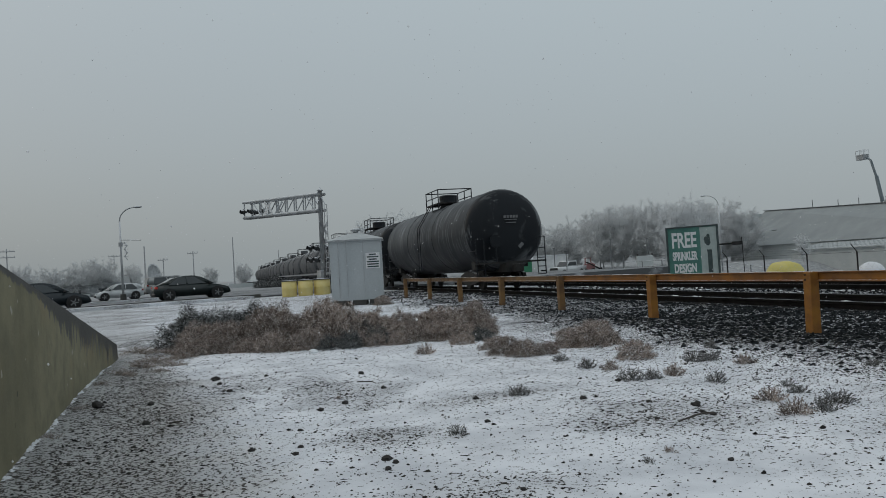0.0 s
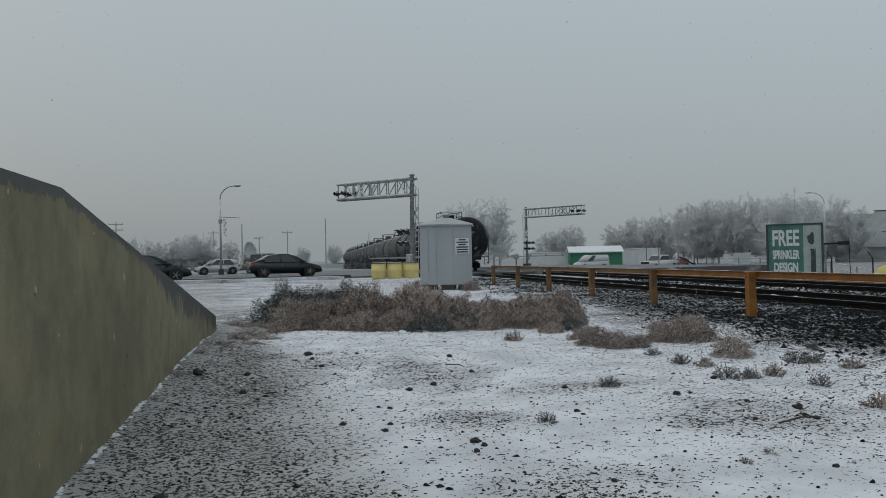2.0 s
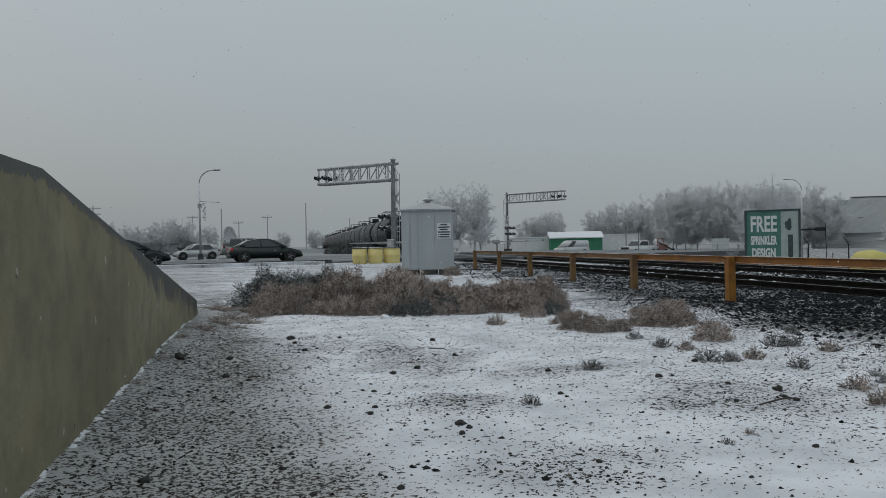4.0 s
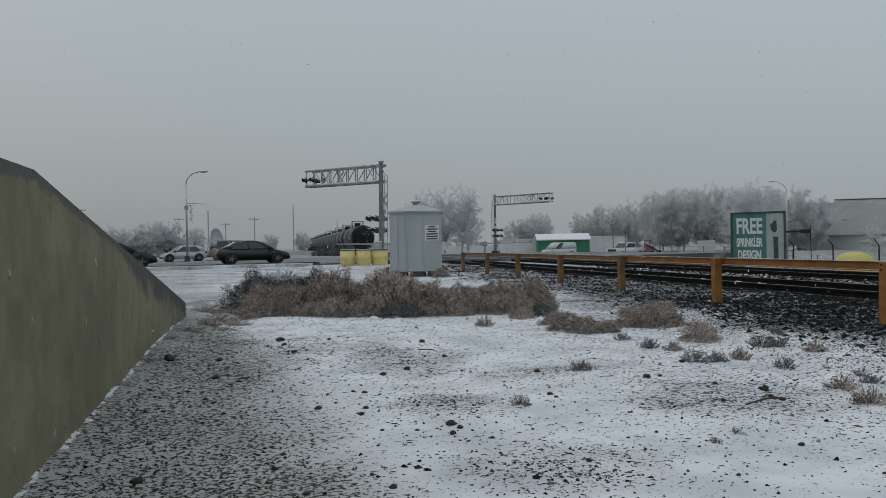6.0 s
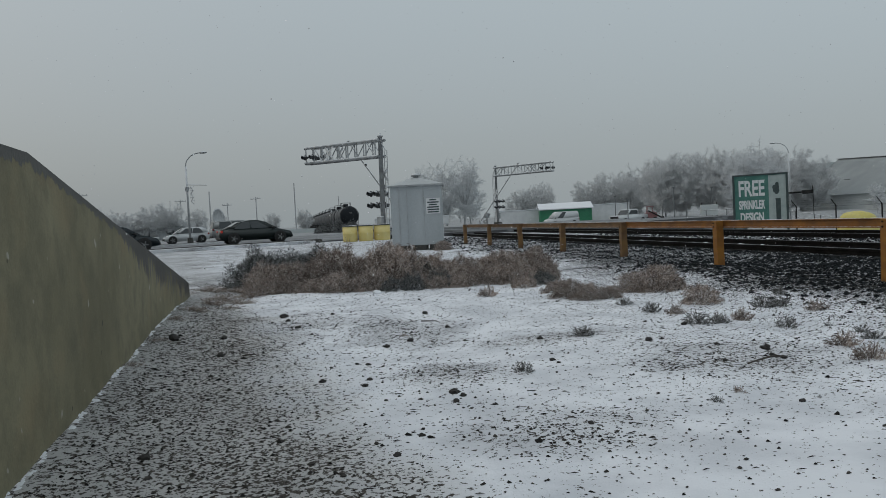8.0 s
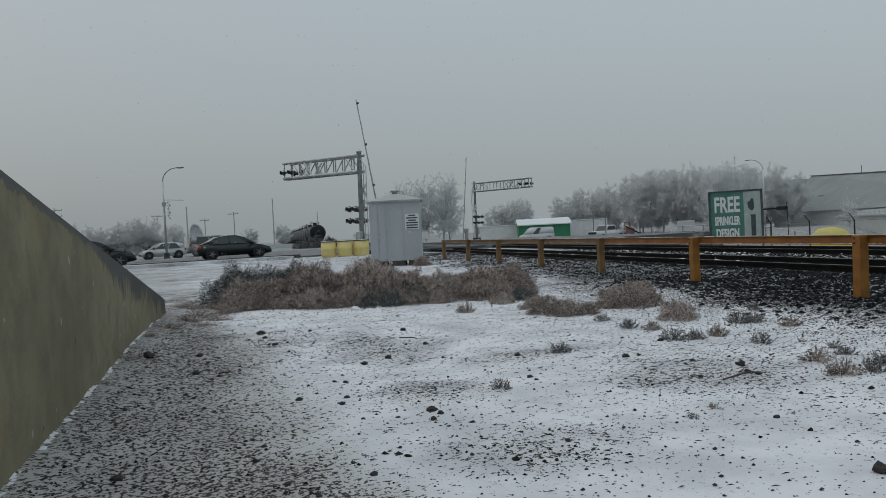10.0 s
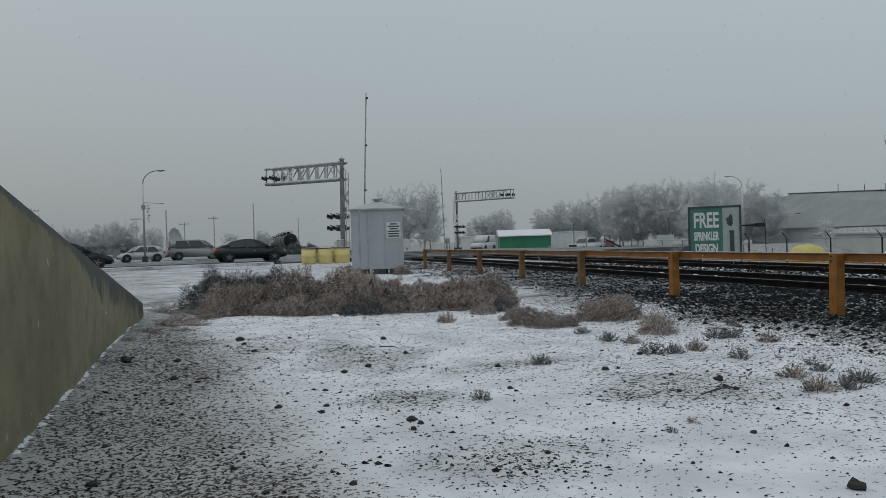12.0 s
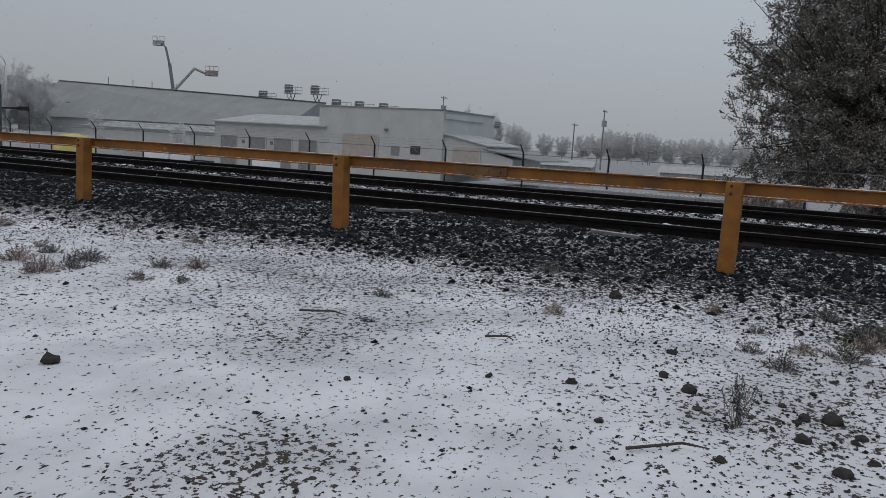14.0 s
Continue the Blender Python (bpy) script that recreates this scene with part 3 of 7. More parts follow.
def guardrail():
    t = thing("guardrail", pose(FENCE_X, 0, 0), "orange-yellow painted steel guardrail on worn posts beside the track", "guardrail")
    rng = random.Random(5)
    n0, n1 = -2, 8
    for k in range(n0, n1 + 1):
        y = FENCE_Y + FENCE_S * k
        bm = B()
        # H-section post
        box(bm, (0, -0.055, 0.18), (0.12, 0.018, 1.03))
        box(bm, (0, 0.055, 0.18), (0.12, 0.018, 1.03))
        box(bm, (0, 0, 0.18), (0.018, 0.10, 1.03))
        box(bm, (-0.052, 0, 0.18), (0.016, 0.11, 1.026))
        soften(bm, 0.004)
        p = part("post", bm, M_YELLOW if k < 4 else M_YELLOW_DARK, t, "" if k < 4 else "browned worn paint")
        p.matrix_basis = pose(0, y, 0, rng.uniform(-1.0, 1.0), rng.uniform(-1.2, 1.2), 0)
        for z in (0.60, 0.66):
            bm = B()
            rod(bm, (-0.058, 0.02, z), (-0.074, 0.02, z), 0.012, n=6)
            part("bolt", bm, M_BOLT, p)
    for k in range(n0, n1):
        y = FENCE_Y + FENCE_S * k
        z = 0.694
        bm = B()
        prof = [(-0.022, -0.116), (0.060, -0.116), (0.060, 0.0), (-0.022, 0.0), (-0.022, -0.009), (0.008, -0.015), (0.008, -0.099), (-0.022, -0.106)]
        prism(bm, [(0.065 + p, z + q) for p, q in prof], y + 0.005, y + FENCE_S - 0.005, "y")
        soften(bm, 0.003)
        part("rail", bm, M_YELLOW_MID if k < 4 else M_YELLOW_DARK, t, "steel channel rail, chipped paint")
        for _ in range(9):
            bm = B()
            l = rng.uniform(0.05, 0.3)
            box(bm, (0.10 + rng.uniform(-0.012, 0.012), y + rng.uniform(0.2, FENCE_S - 0.2), z + 0.002), (rng.uniform(0.008, 0.02), l, 0.006))
            part("snow_line", bm, M_SNOW, t, "thin broken snow along the rail top")
    bm = B()
    y = FENCE_Y + 0.6 * FENCE_S
    box(bm, (0.064, y, 0.637), (0.016, 0.5, 0.078))
    for dy in (-0.18, -0.06, 0.06, 0.18):
        rod(bm, (0.042, y + dy, 0.637), (0.056, y + dy, 0.637), 0.018, n=6)
    part("splice_plate", bm, M_YELLOW_DARK, t, "bolted splice plate with browned paint")


guardrail()


# ---- stones, ballast and litter on the ground ----
def stones(name, spots, material, seed, label, category, flat=0.6):
    rng = random.Random(seed)
    verts, faces = [], []
    for x, y, r in spots:
        z, k = height(x, y), len(verts)
        a = rng.uniform(0, 6.28)
        for j in range(5):
            b = a + j * 1.2566 + rng.uniform(-0.3, 0.3)
            q = r * rng.uniform(0.75, 1.2)
            verts.append((x + q * math.cos(b), y + q * math.sin(b) * rng.uniform(0.7, 1.0), z + r * flat * rng.uniform(0.0, 0.45)))
        verts.append((x + rng.uniform(-0.3, 0.3) * r, y + rng.uniform(-0.3, 0.3) * r, z + r * flat * rng.uniform(0.8, 1.35)))
        verts.append((x, y, z - 0.4 * r))
        for j in range(5):
            faces.append((k + j, k + (j + 1) % 5, k + 5))
            faces.append((k + (j + 1) % 5, k + j, k + 6))
    return tagged(raw(name, verts, faces, material), label, category, kind="stuff")


def scatter():
    rng = random.Random(11)
    spots = []
    while len(spots) < 26000:
        x, y = rng.uniform(4.2, 10.0), rng.uniform(-4, 13) if rng.random() < 0.72 else rng.uniform(13, 40)
        if rng.random() < smooth01(4.2, 7.0, x + 0.9 * noise.noise(Vector((x * 0.7, y * 0.5, 0)))) ** 1.9 * (0.62 + 0.5 * noise.noise(Vector((x * 1.9, y * 1.3, 4.0)))):
            spots.append((x, y, rng.uniform(0.012, 0.034) if rng.random() < 0.8 else rng.uniform(0.03, 0.046)))
    stones("ballast", spots, M_BALLAST, 1, "dark angular ballast stones dusted with snow", "ballast")
    spots = []
    while len(spots) < 1300:
        x, y = rng.choice((rng.uniform(10.5, 11.65), rng.uniform(12.1, 14.5), rng.uniform(14.9, 16.1))), rng.uniform(-4, 40)
        if noise.noise(Vector((x * 1.5, y * 2.2, 3.0))) > 0.12:
            spots.append((x, y, rng.uniform(0.02, 0.075)))
    verts, faces = [], []
    for x, y, r in spots:
        k, z, a = len(verts), -0.122 + rng.uniform(-0.01, 0.015), rng.uniform(-0.5, 0.5)
        for j in range(6):
            b = j * 1.047 + rng.uniform(-0.3, 0.3)
            u, v = r * rng.uniform(0.5, 1.2) * math.cos(b), 1.6 * r * rng.uniform(0.5, 1.2) * math.sin(b)
            verts.append((x + u * math.cos(a) - v * math.sin(a), y + u * math.sin(a) + v * math.cos(a), z))
        verts.append((x, y, z + r * rng.uniform(0.18, 0.40)))
        faces += [(k + j, k + (j + 1) % 6, k + 6) for j in range(6)]
    tagged(raw("snow_clumps", verts, faces, M_SNOW), "broken clumps of snow lying on the ties and ballast", "snow", kind="stuff")
    spots = [(rng.uniform(9.6, 16.8), rng.uniform(-4, 34), rng.uniform(0.03, 0.06)) for _ in range(8000)]
    stones("ballast", spots, M_BALLAST, 2, "dark angular ballast between the rails", "ballast")
    spots = []
    thinly = ((0.95, 6.9, 0.55, 0.9), (0.95, 4.85, 0.40, 0.45), (1.15, 3.35, 0.50, 0.40), (2.75, 4.6, 0.75, 0.6), (3.3, 0.0, 0.7, 0.5), (-0.1, 7.8, 0.8, 0.8))
    while len(spots) < 60000:
        x, y = rng.uniform(-1.1, 7.0), -1.0 + 14.0 * rng.random() ** 1.25
        n1, n2 = noise.noise(Vector((x * 0.8, y * 0.7, 5.0))), noise.noise(Vector((x * 3.0, y * 2.4, 9.0)))
        d = 0.062 + 0.11 * max(0, n1) + 0.10 * max(0, n2) + 0.55 * smooth01(0.25, -0.55, x - 0.66 + 0.125 * y + 0.5 * n1) + 0.7 * smooth01(3.2, 5.6, x + 0.6 * n1)
        for cx, cy, rx, ry in thinly:
            d += 0.42 * math.exp(-((x - cx) / rx) ** 2 - ((y - cy) / ry) ** 2) * (0.6 + 1.2 * max(0, n2 + 0.3))
        if rng.random() < d:
            q = rng.random()
            spots.append((x, y, rng.uniform(0.0026, 0.0080) if q < 0.86 else rng.uniform(0.008, 0.0125) if q < 0.99 else rng.uniform(0.013, 0.022)))
    stones("gravel", spots, M_PEBBLE, 3, "dark pebbles and grit scattered over the snow", "gravel", 0.7)
    # flat dark bits: bark, clods, twigs
    verts, faces = [], []
    for _ in range(1500):
        x, y = rng.uniform(-1.0, 6.4), 0.4 + 11.5 * rng.random() ** 1.3
        a, l, w = rng.uniform(-0.5, 0.5), rng.uniform(0.006, 0.024), rng.uniform(0.0015, 0.003)
        z, k = height(x, y) + 0.006, len(verts)
        c, s = math.cos(a), math.sin(a)
        for u, v, h in ((-l, -w, 0), (l, -w * 0.4, 0), (l, w * 0.4, 0), (-l, w, 0), (0, 0, 0.005)):
            verts.append((x + u * c - v * s, y + u * s + v * c, z + h))
        faces += [(k, k + 1, k + 4), (k + 1, k + 2, k + 4), (k + 2, k + 3, k + 4), (k + 3, k, k + 4)]
    tagged(raw("twig_litter", verts, faces, M_PEBBLE), "dark broken twigs and bark lying on the snow", "twigs", kind="stuff")


scatter()


def rock(x, y, r, seed, label="dark lump of slag lying on the snow"):
    rng = random.Random(seed)
    bm = B()
    bmesh.ops.create_icosphere(bm, subdivisions=2, radius=r)
    for v in bm.verts:
        n = noise.noise(v.co * (1.6 / r) + Vector((seed, 0, 0)))
        v.co *= 1 + 0.55 * n
        v.co.z *= 0.7
    ob = part("rock", bm, M_ROCK)
    ob.matrix_basis = pose(x, y, height(x, y) + r * 0.25, 0, 0, rng.uniform(0, 360))
    return tagged(ob, label, "rock", "rocks on the snow")


for k_, (x_, y_, r_) in enumerate(((-0.13, 8.4, 0.050), (-0.09, 8.12, 0.028), (0.37, 8.32, 0.026), (1.28, 7.87, 0.034), (1.32, 6.94, 0.026), (0.0, 7.58, 0.032), (0.90, 6.43, 0.034), (0.68, 6.26, 0.028), (0.45, 5.49, 0.022), (0.40, 4.91, 0.024), (0.35, 4.69, 0.022), (0.81, 4.28, 0.034), (0.84, 4.19, 0.022), (0.77, 4.05, 0.022), (0.42, 4.25, 0.014), (0.34, 3.25, 0.020), (0.11, 4.98, 0.026), (-0.66, 7.27, 0.034), (-0.62, 6.37, 0.036), (1.85, 5.9, 0.028),
                                    (2.48, 5.29, 0.034), (3.15, 6.01, 0.032), (3.02, 4.68, 0.038), (2.95, 4.51, 0.020), (2.97, 4.42, 0.024), (2.58, 4.44, 0.020), (1.62, 4.94, 0.024), (1.27, 3.41, 0.016), (2.43, 3.49, 0.018), (-1.07, 7.13, 0.060), (-0.73, 3.63, 0.030), (2.20, 2.54, 0.042),
                                    (3.12, 0.78, 0.026), (3.88, 0.53, 0.030), (3.45, 0.49, 0.026), (3.31, 0.37, 0.034), (2.78, 0.58, 0.018), (2.70, 0.18, 0.022), (3.30, -0.13, 0.046), (3.05, -0.04, 0.032), (3.27, -0.04, 0.026), (2.81, -0.16, 0.034), (3.17, -0.22, 0.024), (2.96, -0.25, 0.022), (2.65, 1.5, 0.016), (3.38, 0.04, 0.020), (4.84, -0.34, 0.06), (5.12, 1.1, 0.05), (3.22, -0.02, 0.018))):
    rock(x_, y_, r_ * 0.85, k_)
bm_ = B()
bmesh.ops.create_icosphere(bm_, subdivisions=3, radius=0.046)
for v_ in bm_.verts:
    v_.co *= 1 + 0.45 * noise.noise(v_.co * 22)
    v_.co.x *= 1.25
    v_.co.z *= 0.6
tagged(part("snow_lump", bm_, M_SNOW, smooth=True), "small lump of frozen snow beside the sagebrush", "snow").matrix_basis = pose(1.05, 10.1, 0.06)
for x_, y_, a_, l_ in ((1.22, 7.23, -58, 0.26), (2.79, 4.35, 18, 0.30), (2.86, 4.37, 8, 0.2), (2.66, 0.33, -57, 0.27), (3.56, 1.26, -85, 0.14), (3.5, 2.2, -78, 0.26), (-0.39, 6.25, -34, 0.14)):
    bm_ = B()
    rod(bm_, (-l_ / 2, 0, 0), (l_ * 0.2, 0.02, 0.01), 0.006, 0.005, 6)
    rod(bm_, (l_ * 0.2, 0.02, 0.01), (l_ / 2, 0.0, 0.0), 0.005, 0.002, 6)
    tagged(part("stick", bm_, M_LEAFBARK), "dark broken stick lying on the snow", "stick", "sticks on the snow").matrix_basis = pose(x_, y_, height(x_, y_) + 0.015, 0, 0, a_)


# ---- sagebrush and weeds ----
def brush_mesh(name, seed, n, r, h, material, leaf, wid, lean=1.0, curl=0.5):
    """A dry clump: stems that fan out from the root, each with many short side twigs."""
    rng = random.Random(seed)
    verts, faces = [], []

    def blade(a, b, w0, w1):
        d = (b - a).normalized()
        s = d.cross(Vector((rng.uniform(-1, 1), rng.uniform(-1, 1), rng.uniform(-1, 1)))).normalized()
        k = len(verts)
        verts.extend([tuple(a - s * w0), tuple(a + s * w0), tuple(b + s * w1), tuple(b - s * w1)])
        faces.append((k, k + 1, k + 2, k + 3))

    for _ in range(n):
        a = rng.uniform(0, 2 * math.pi)
        e = rng.random() ** 0.7 * 1.25 * lean
        l = rng.uniform(0.72, 0.98)
        tip = Vector((math.cos(a) * math.sin(e) * r * l, math.sin(a) * math.sin(e) * r * l, max(math.cos(e) * h * l, 0.05)))
        root = Vector((rng.uniform(-0.12, 0.12) * r, rng.uniform(-0.12, 0.12) * r, 0))
        pts = [root]
        for s in (0.4, 0.75, 1.0):
            q = root.lerp(tip, s) + Vector((rng.gauss(0, 0.06), rng.gauss(0, 0.06), rng.gauss(0, 0.05) - curl * 0.10 * s * s)) * r
            pts.append(q)
        for p, q in zip(pts, pts[1:]):
            blade(p, q, wid, wid * 0.7)
        for _ in range(leaf):
            s = 1.0 - 0.62 * rng.random() ** 1.4
            base = pts[1].lerp(pts[3], (s - 0.33) / 0.67) if s > 0.4 else pts[0].lerp(pts[1], s)
            d = Vector((rng.gauss(0, 1), rng.gauss(0, 1), rng.gauss(0.25, 0.9))).normalized()
            blade(base, base + d * rng.uniform(0.025, 0.095) * r, wid * 0.9, wid * 0.5)
    me = bpy.data.meshes.new(name)
    me.from_pydata(verts, [], faces)
    me.materials.append(material)
    return me


def sage_mesh(name, seed, tufts, per, r, h, material, wid):
    """A shrub of many branchlets: bare stems from one root, each ending in a ragged tuft of short twigs."""
    rng = random.Random(seed)
    verts, faces = [], []

    def blade(a, b, w0, w1):
        s = (b - a).cross(Vector((rng.uniform(-1, 1), rng.uniform(-1, 1), rng.uniform(-1, 1)))).normalized()
        k = len(verts)
        verts.extend([tuple(a - s * w0), tuple(a + s * w0), tuple(b + s * w1), tuple(b - s * w1)])
        faces.append((k, k + 1, k + 2, k + 3))

    for j in range(tufts):
        a = 2.39996 * j + rng.uniform(-0.35, 0.35)
        e = math.acos(1 - (j + 0.5) / tufts * 0.97)
        u = rng.uniform(0.60, 0.95)
        c = Vector((math.cos(a) * math.sin(e) * r * u, math.sin(a) * math.sin(e) * r * u, max(math.cos(e) * h * u, 0.07)))
        tr = r * rng.uniform(0.13, 0.27)
        out = Vector((c.x, c.y, c.z * 1.1)).normalized()
        root = Vector((rng.uniform(-0.1, 0.1) * r, rng.uniform(-0.1, 0.1) * r, 0))
        knee = root.lerp(c, 0.55) + Vector((rng.gauss(0, 0.05), rng.gauss(0, 0.05), rng.gauss(-0.03, 0.03))) * r
        blade(root, knee, wid * 2.4, wid * 1.8)
        blade(knee, c, wid * 1.8, wid * 1.2)
        for i in range(per):
            v = Vector((rng.gauss(0, 1), rng.gauss(0, 1), rng.gauss(0, 1))).normalized()
            b = c + v * tr * 0.85 * rng.random() ** 0.6
            d = (v * 0.5 + out * 0.22 + Vector((rng.gauss(0, 0.55), rng.gauss(0, 0.55), rng.gauss(0.05, 0.55)))).normalized()
            l = tr * rng.uniform(0.18, 0.55) * (1.45 if i % 29 == 0 else 1.0)
            if b.z < 0.0:
                b.z = 0.01
            blade(b, b + d * l, wid, wid * 0.45)
    me = bpy.data.meshes.new(name)
    me.from_pydata(verts, [], faces)
    me.materials.append(material)
    return me


BRUSH = [sage_mesh("sagebrush", 20 + k, 66, 130, 0.64, 0.66, M_SAGE if k < 3 else M_SAGE_GREY, 0.0046) for k in range(4)]
WEED = [brush_mesh("weed", 40 + k, 70, 0.16, 0.12, M_WEED if k < 2 else M_SAGE, 14, 0.0022, 1.05, 0.3) for k in range(3)]
TALL = brush_mesh("tall_weed", 44, 30, 0.15, 0.26, M_WEED, 16, 0.0024, 0.62, 0.1)
GREEN_MAT = brush_mesh("weed", 47, 80, 0.20, 0.10, M_GREENWEED, 16, 0.0026, 1.15, 0.4)
GRASS = brush_mesh("dry_grass", 60, 140, 0.35, 0.22, M_STRAW, 5, 0.0032, 1.2, 0.8)


def clump(me, name, x, y, s, sz, seed, label, category, group):
    ob = new(name, me)
    rng = random.Random(seed)
    ob.matrix_basis = Matrix.Translation((x, y, height(x, y) - 0.03)) @ Matrix.Rotation(rng.uniform(0, 6.28), 4, "Z") @ Matrix.Diagonal((s, s * rng.uniform(0.85, 1.15), sz, 1))
    return tagged(ob, label, category, group)


def brush():
    rng = random.Random(77)
    spots = []
    for row, (x0, y0, x1, y1, n) in enumerate(((-0.50, 12.5, 3.35, 11.35, 11), (-0.60, 13.3, 3.95, 12.2, 12), (-0.55, 14.2, 4.2, 13.3, 11), (0.0, 15.3, 4.0, 14.4, 8))):
        for k in range(n):
            u = k / (n - 1)
            spots.append((x0 + (x1 - x0) * u + rng.uniform(-0.2, 0.2), y0 + (y1 - y0) * u + rng.uniform(-0.28, 0.28), (0.98 - 0.40 * u) * rng.uniform(0.55, 1.12), u))
    for k, (x, y, s, u) in enumerate(spots):
        grey = u < 0.19 and y > 12.6 or (u < 0.8 and rng.random() < 0.10)
        clump(BRUSH[3] if grey else BRUSH[k % 3], "sagebrush", x, y, s, s * rng.uniform(0.85, 1.2), k,
              "frosted grey-green sagebrush in the snow" if grey else "dry brown sagebrush rimed with frost, growing in a thicket", "bush", "sagebrush thicket")
    for k in range(20):
        u = k / 19
        grey = k in (9, 10, 12)
        clump(BRUSH[3] if grey else BRUSH[k % 3], "sagebrush", -0.5 + 4.1 * u + rng.uniform(-0.12, 0.12), 11.95 - 1.25 * math.sin(u * 2.2) + rng.uniform(-0.18, 0.18), rng.uniform(0.26, 0.52), rng.uniform(0.26, 0.5), 150 + k, "small grey tuft at the thicket edge" if grey else "small pale brown tuft at the thicket edge", "bush", "sagebrush thicket")
    for k, (x, y, s, sz) in enumerate(((3.10, 9.0, 0.34, 0.30), (3.02, 8.4, 0.38, 0.36), (3.16, 8.15, 0.34, 0.32), (3.40, 8.1, 0.24, 0.26), (3.90, 8.6, 0.40, 0.40), (4.18, 8.55, 0.54, 0.52), (4.45, 8.75, 0.36, 0.34), (3.98, 7.2, 0.34, 0.32), (4.62, 14.6, 0.4, 0.3), (4.3, 13.2, 0.4, 0.3),
                                       (3.32, 10.2, 0.34, 0.32), (2.99, 9.95, 0.30, 0.26), (3.75, 11.4, 0.42, 0.42), (4.75, 24.2, 0.55, 0.5), (5.6, 17.5, 0.4, 0.45))):
        clump(BRUSH[3] if k in (10,) else BRUSH[k % 3], "sagebrush", x, y, s, sz, 200 + k, "low dry brown bush rimed with frost on the snow", "bush", "low bushes by the track")
    for k, (x, y, s) in enumerate(((1.34, 4.69, 0.8), (2.15, 5.74, 1.05), (2.22, 3.73, 0.55), (2.03, 3.61, 0.5), (2.56, 3.54, 0.4), (2.28, 9.14, 1.4), (3.29, 7.51, 0.9), (3.29, 6.88, 1.2), (3.44, 6.72, 1.1), (3.25, 5.98, 1.2), (3.42, 5.95, 1.1), (3.69, 6.01, 1.25), (4.30, 6.66, 1.3), (4.46, 6.6, 1.2), (4.59, 6.27, 1.1), (3.76, 5.51, 1.05), (4.02, 5.37, 0.5), (3.55, 4.60, 1.15), (4.0, 5.0, 0.7), (3.9, 4.75, 0.9), (3.37, 4.15, 1.2), (3.60, 4.16, 1.1), (3.84, 4.3, 1.1),
                                    (3.59, 3.58, 0.8), (3.69, 3.34, 0.7), (3.98, 3.8, 0.9), (4.09, 3.59, 0.9), (4.17, 2.25, 0.7), (3.55, 1.97, 0.55), (4.3, 1.24, 0.9), (4.2, 0.23, 0.75), (3.96, 0.07, 0.9), (4.36, 0.0, 0.8), (4.32, -0.2, 1.0), (4.87, -0.29, 1.15), (4.6, -0.3, 1.0), (5.86, 1.79, 0.9), (4.62, 0.22, 0.7), (5.1, 0.5, 0.8), (5.3, -0.1, 0.9), (5.0, 7.4, 1.0), (0.89, 6.71, 0.5), (-0.02, 3.73, 0.35), (5.2, 5.4, 0.9), (4.9, 4.4, 0.8))):
        clump(WEED[k % 3], "weed", x, y, s * 0.76, s * 1.05, 400 + k, "small frosted weed tuft standing in the snow", "weed", "weed tufts on the snow")
    for k, (x, y, s) in enumerate(((4.72, -0.22, 0.9), (4.98, -0.30, 1.1), (5.2, -0.42, 1.0), (4.45, -0.1, 0.7))):
        clump(GREEN_MAT, "weed", x, y, s, s * 0.7, 450 + k, "low green weed mat dusted with snow", "weed", "weed tufts on the snow")
    clump(TALL, "tall_weed", 3.06, 0.17, 0.75, 0.92, 470, "thin dry weed stalks standing in the snow", "weed", "weed tufts on the snow")
    for k, (x, y, s) in enumerate(((-1.15, 9.2, 0.7), (-1.05, 10.2, 0.9), (-0.95, 11.0, 1.0), (-1.2, 8.3, 0.5), (-0.7, 10.6, 0.9), (-0.6, 11.5, 0.9), (-1.2, 5.9, 0.4), (-1.2, 12.0, 1.0), (-0.8, 9.7, 0.6), (-0.9, 12.4, 0.8), (-1.25, 3.1, 0.35), (-1.2, 7.0, 0.45))):
        clump(GRASS, "dry_grass", x, y, s, s * 0.75, 500 + k, "matted dry straw-coloured grass at the wall foot", "grass", "dry grass by the wall")


brush()


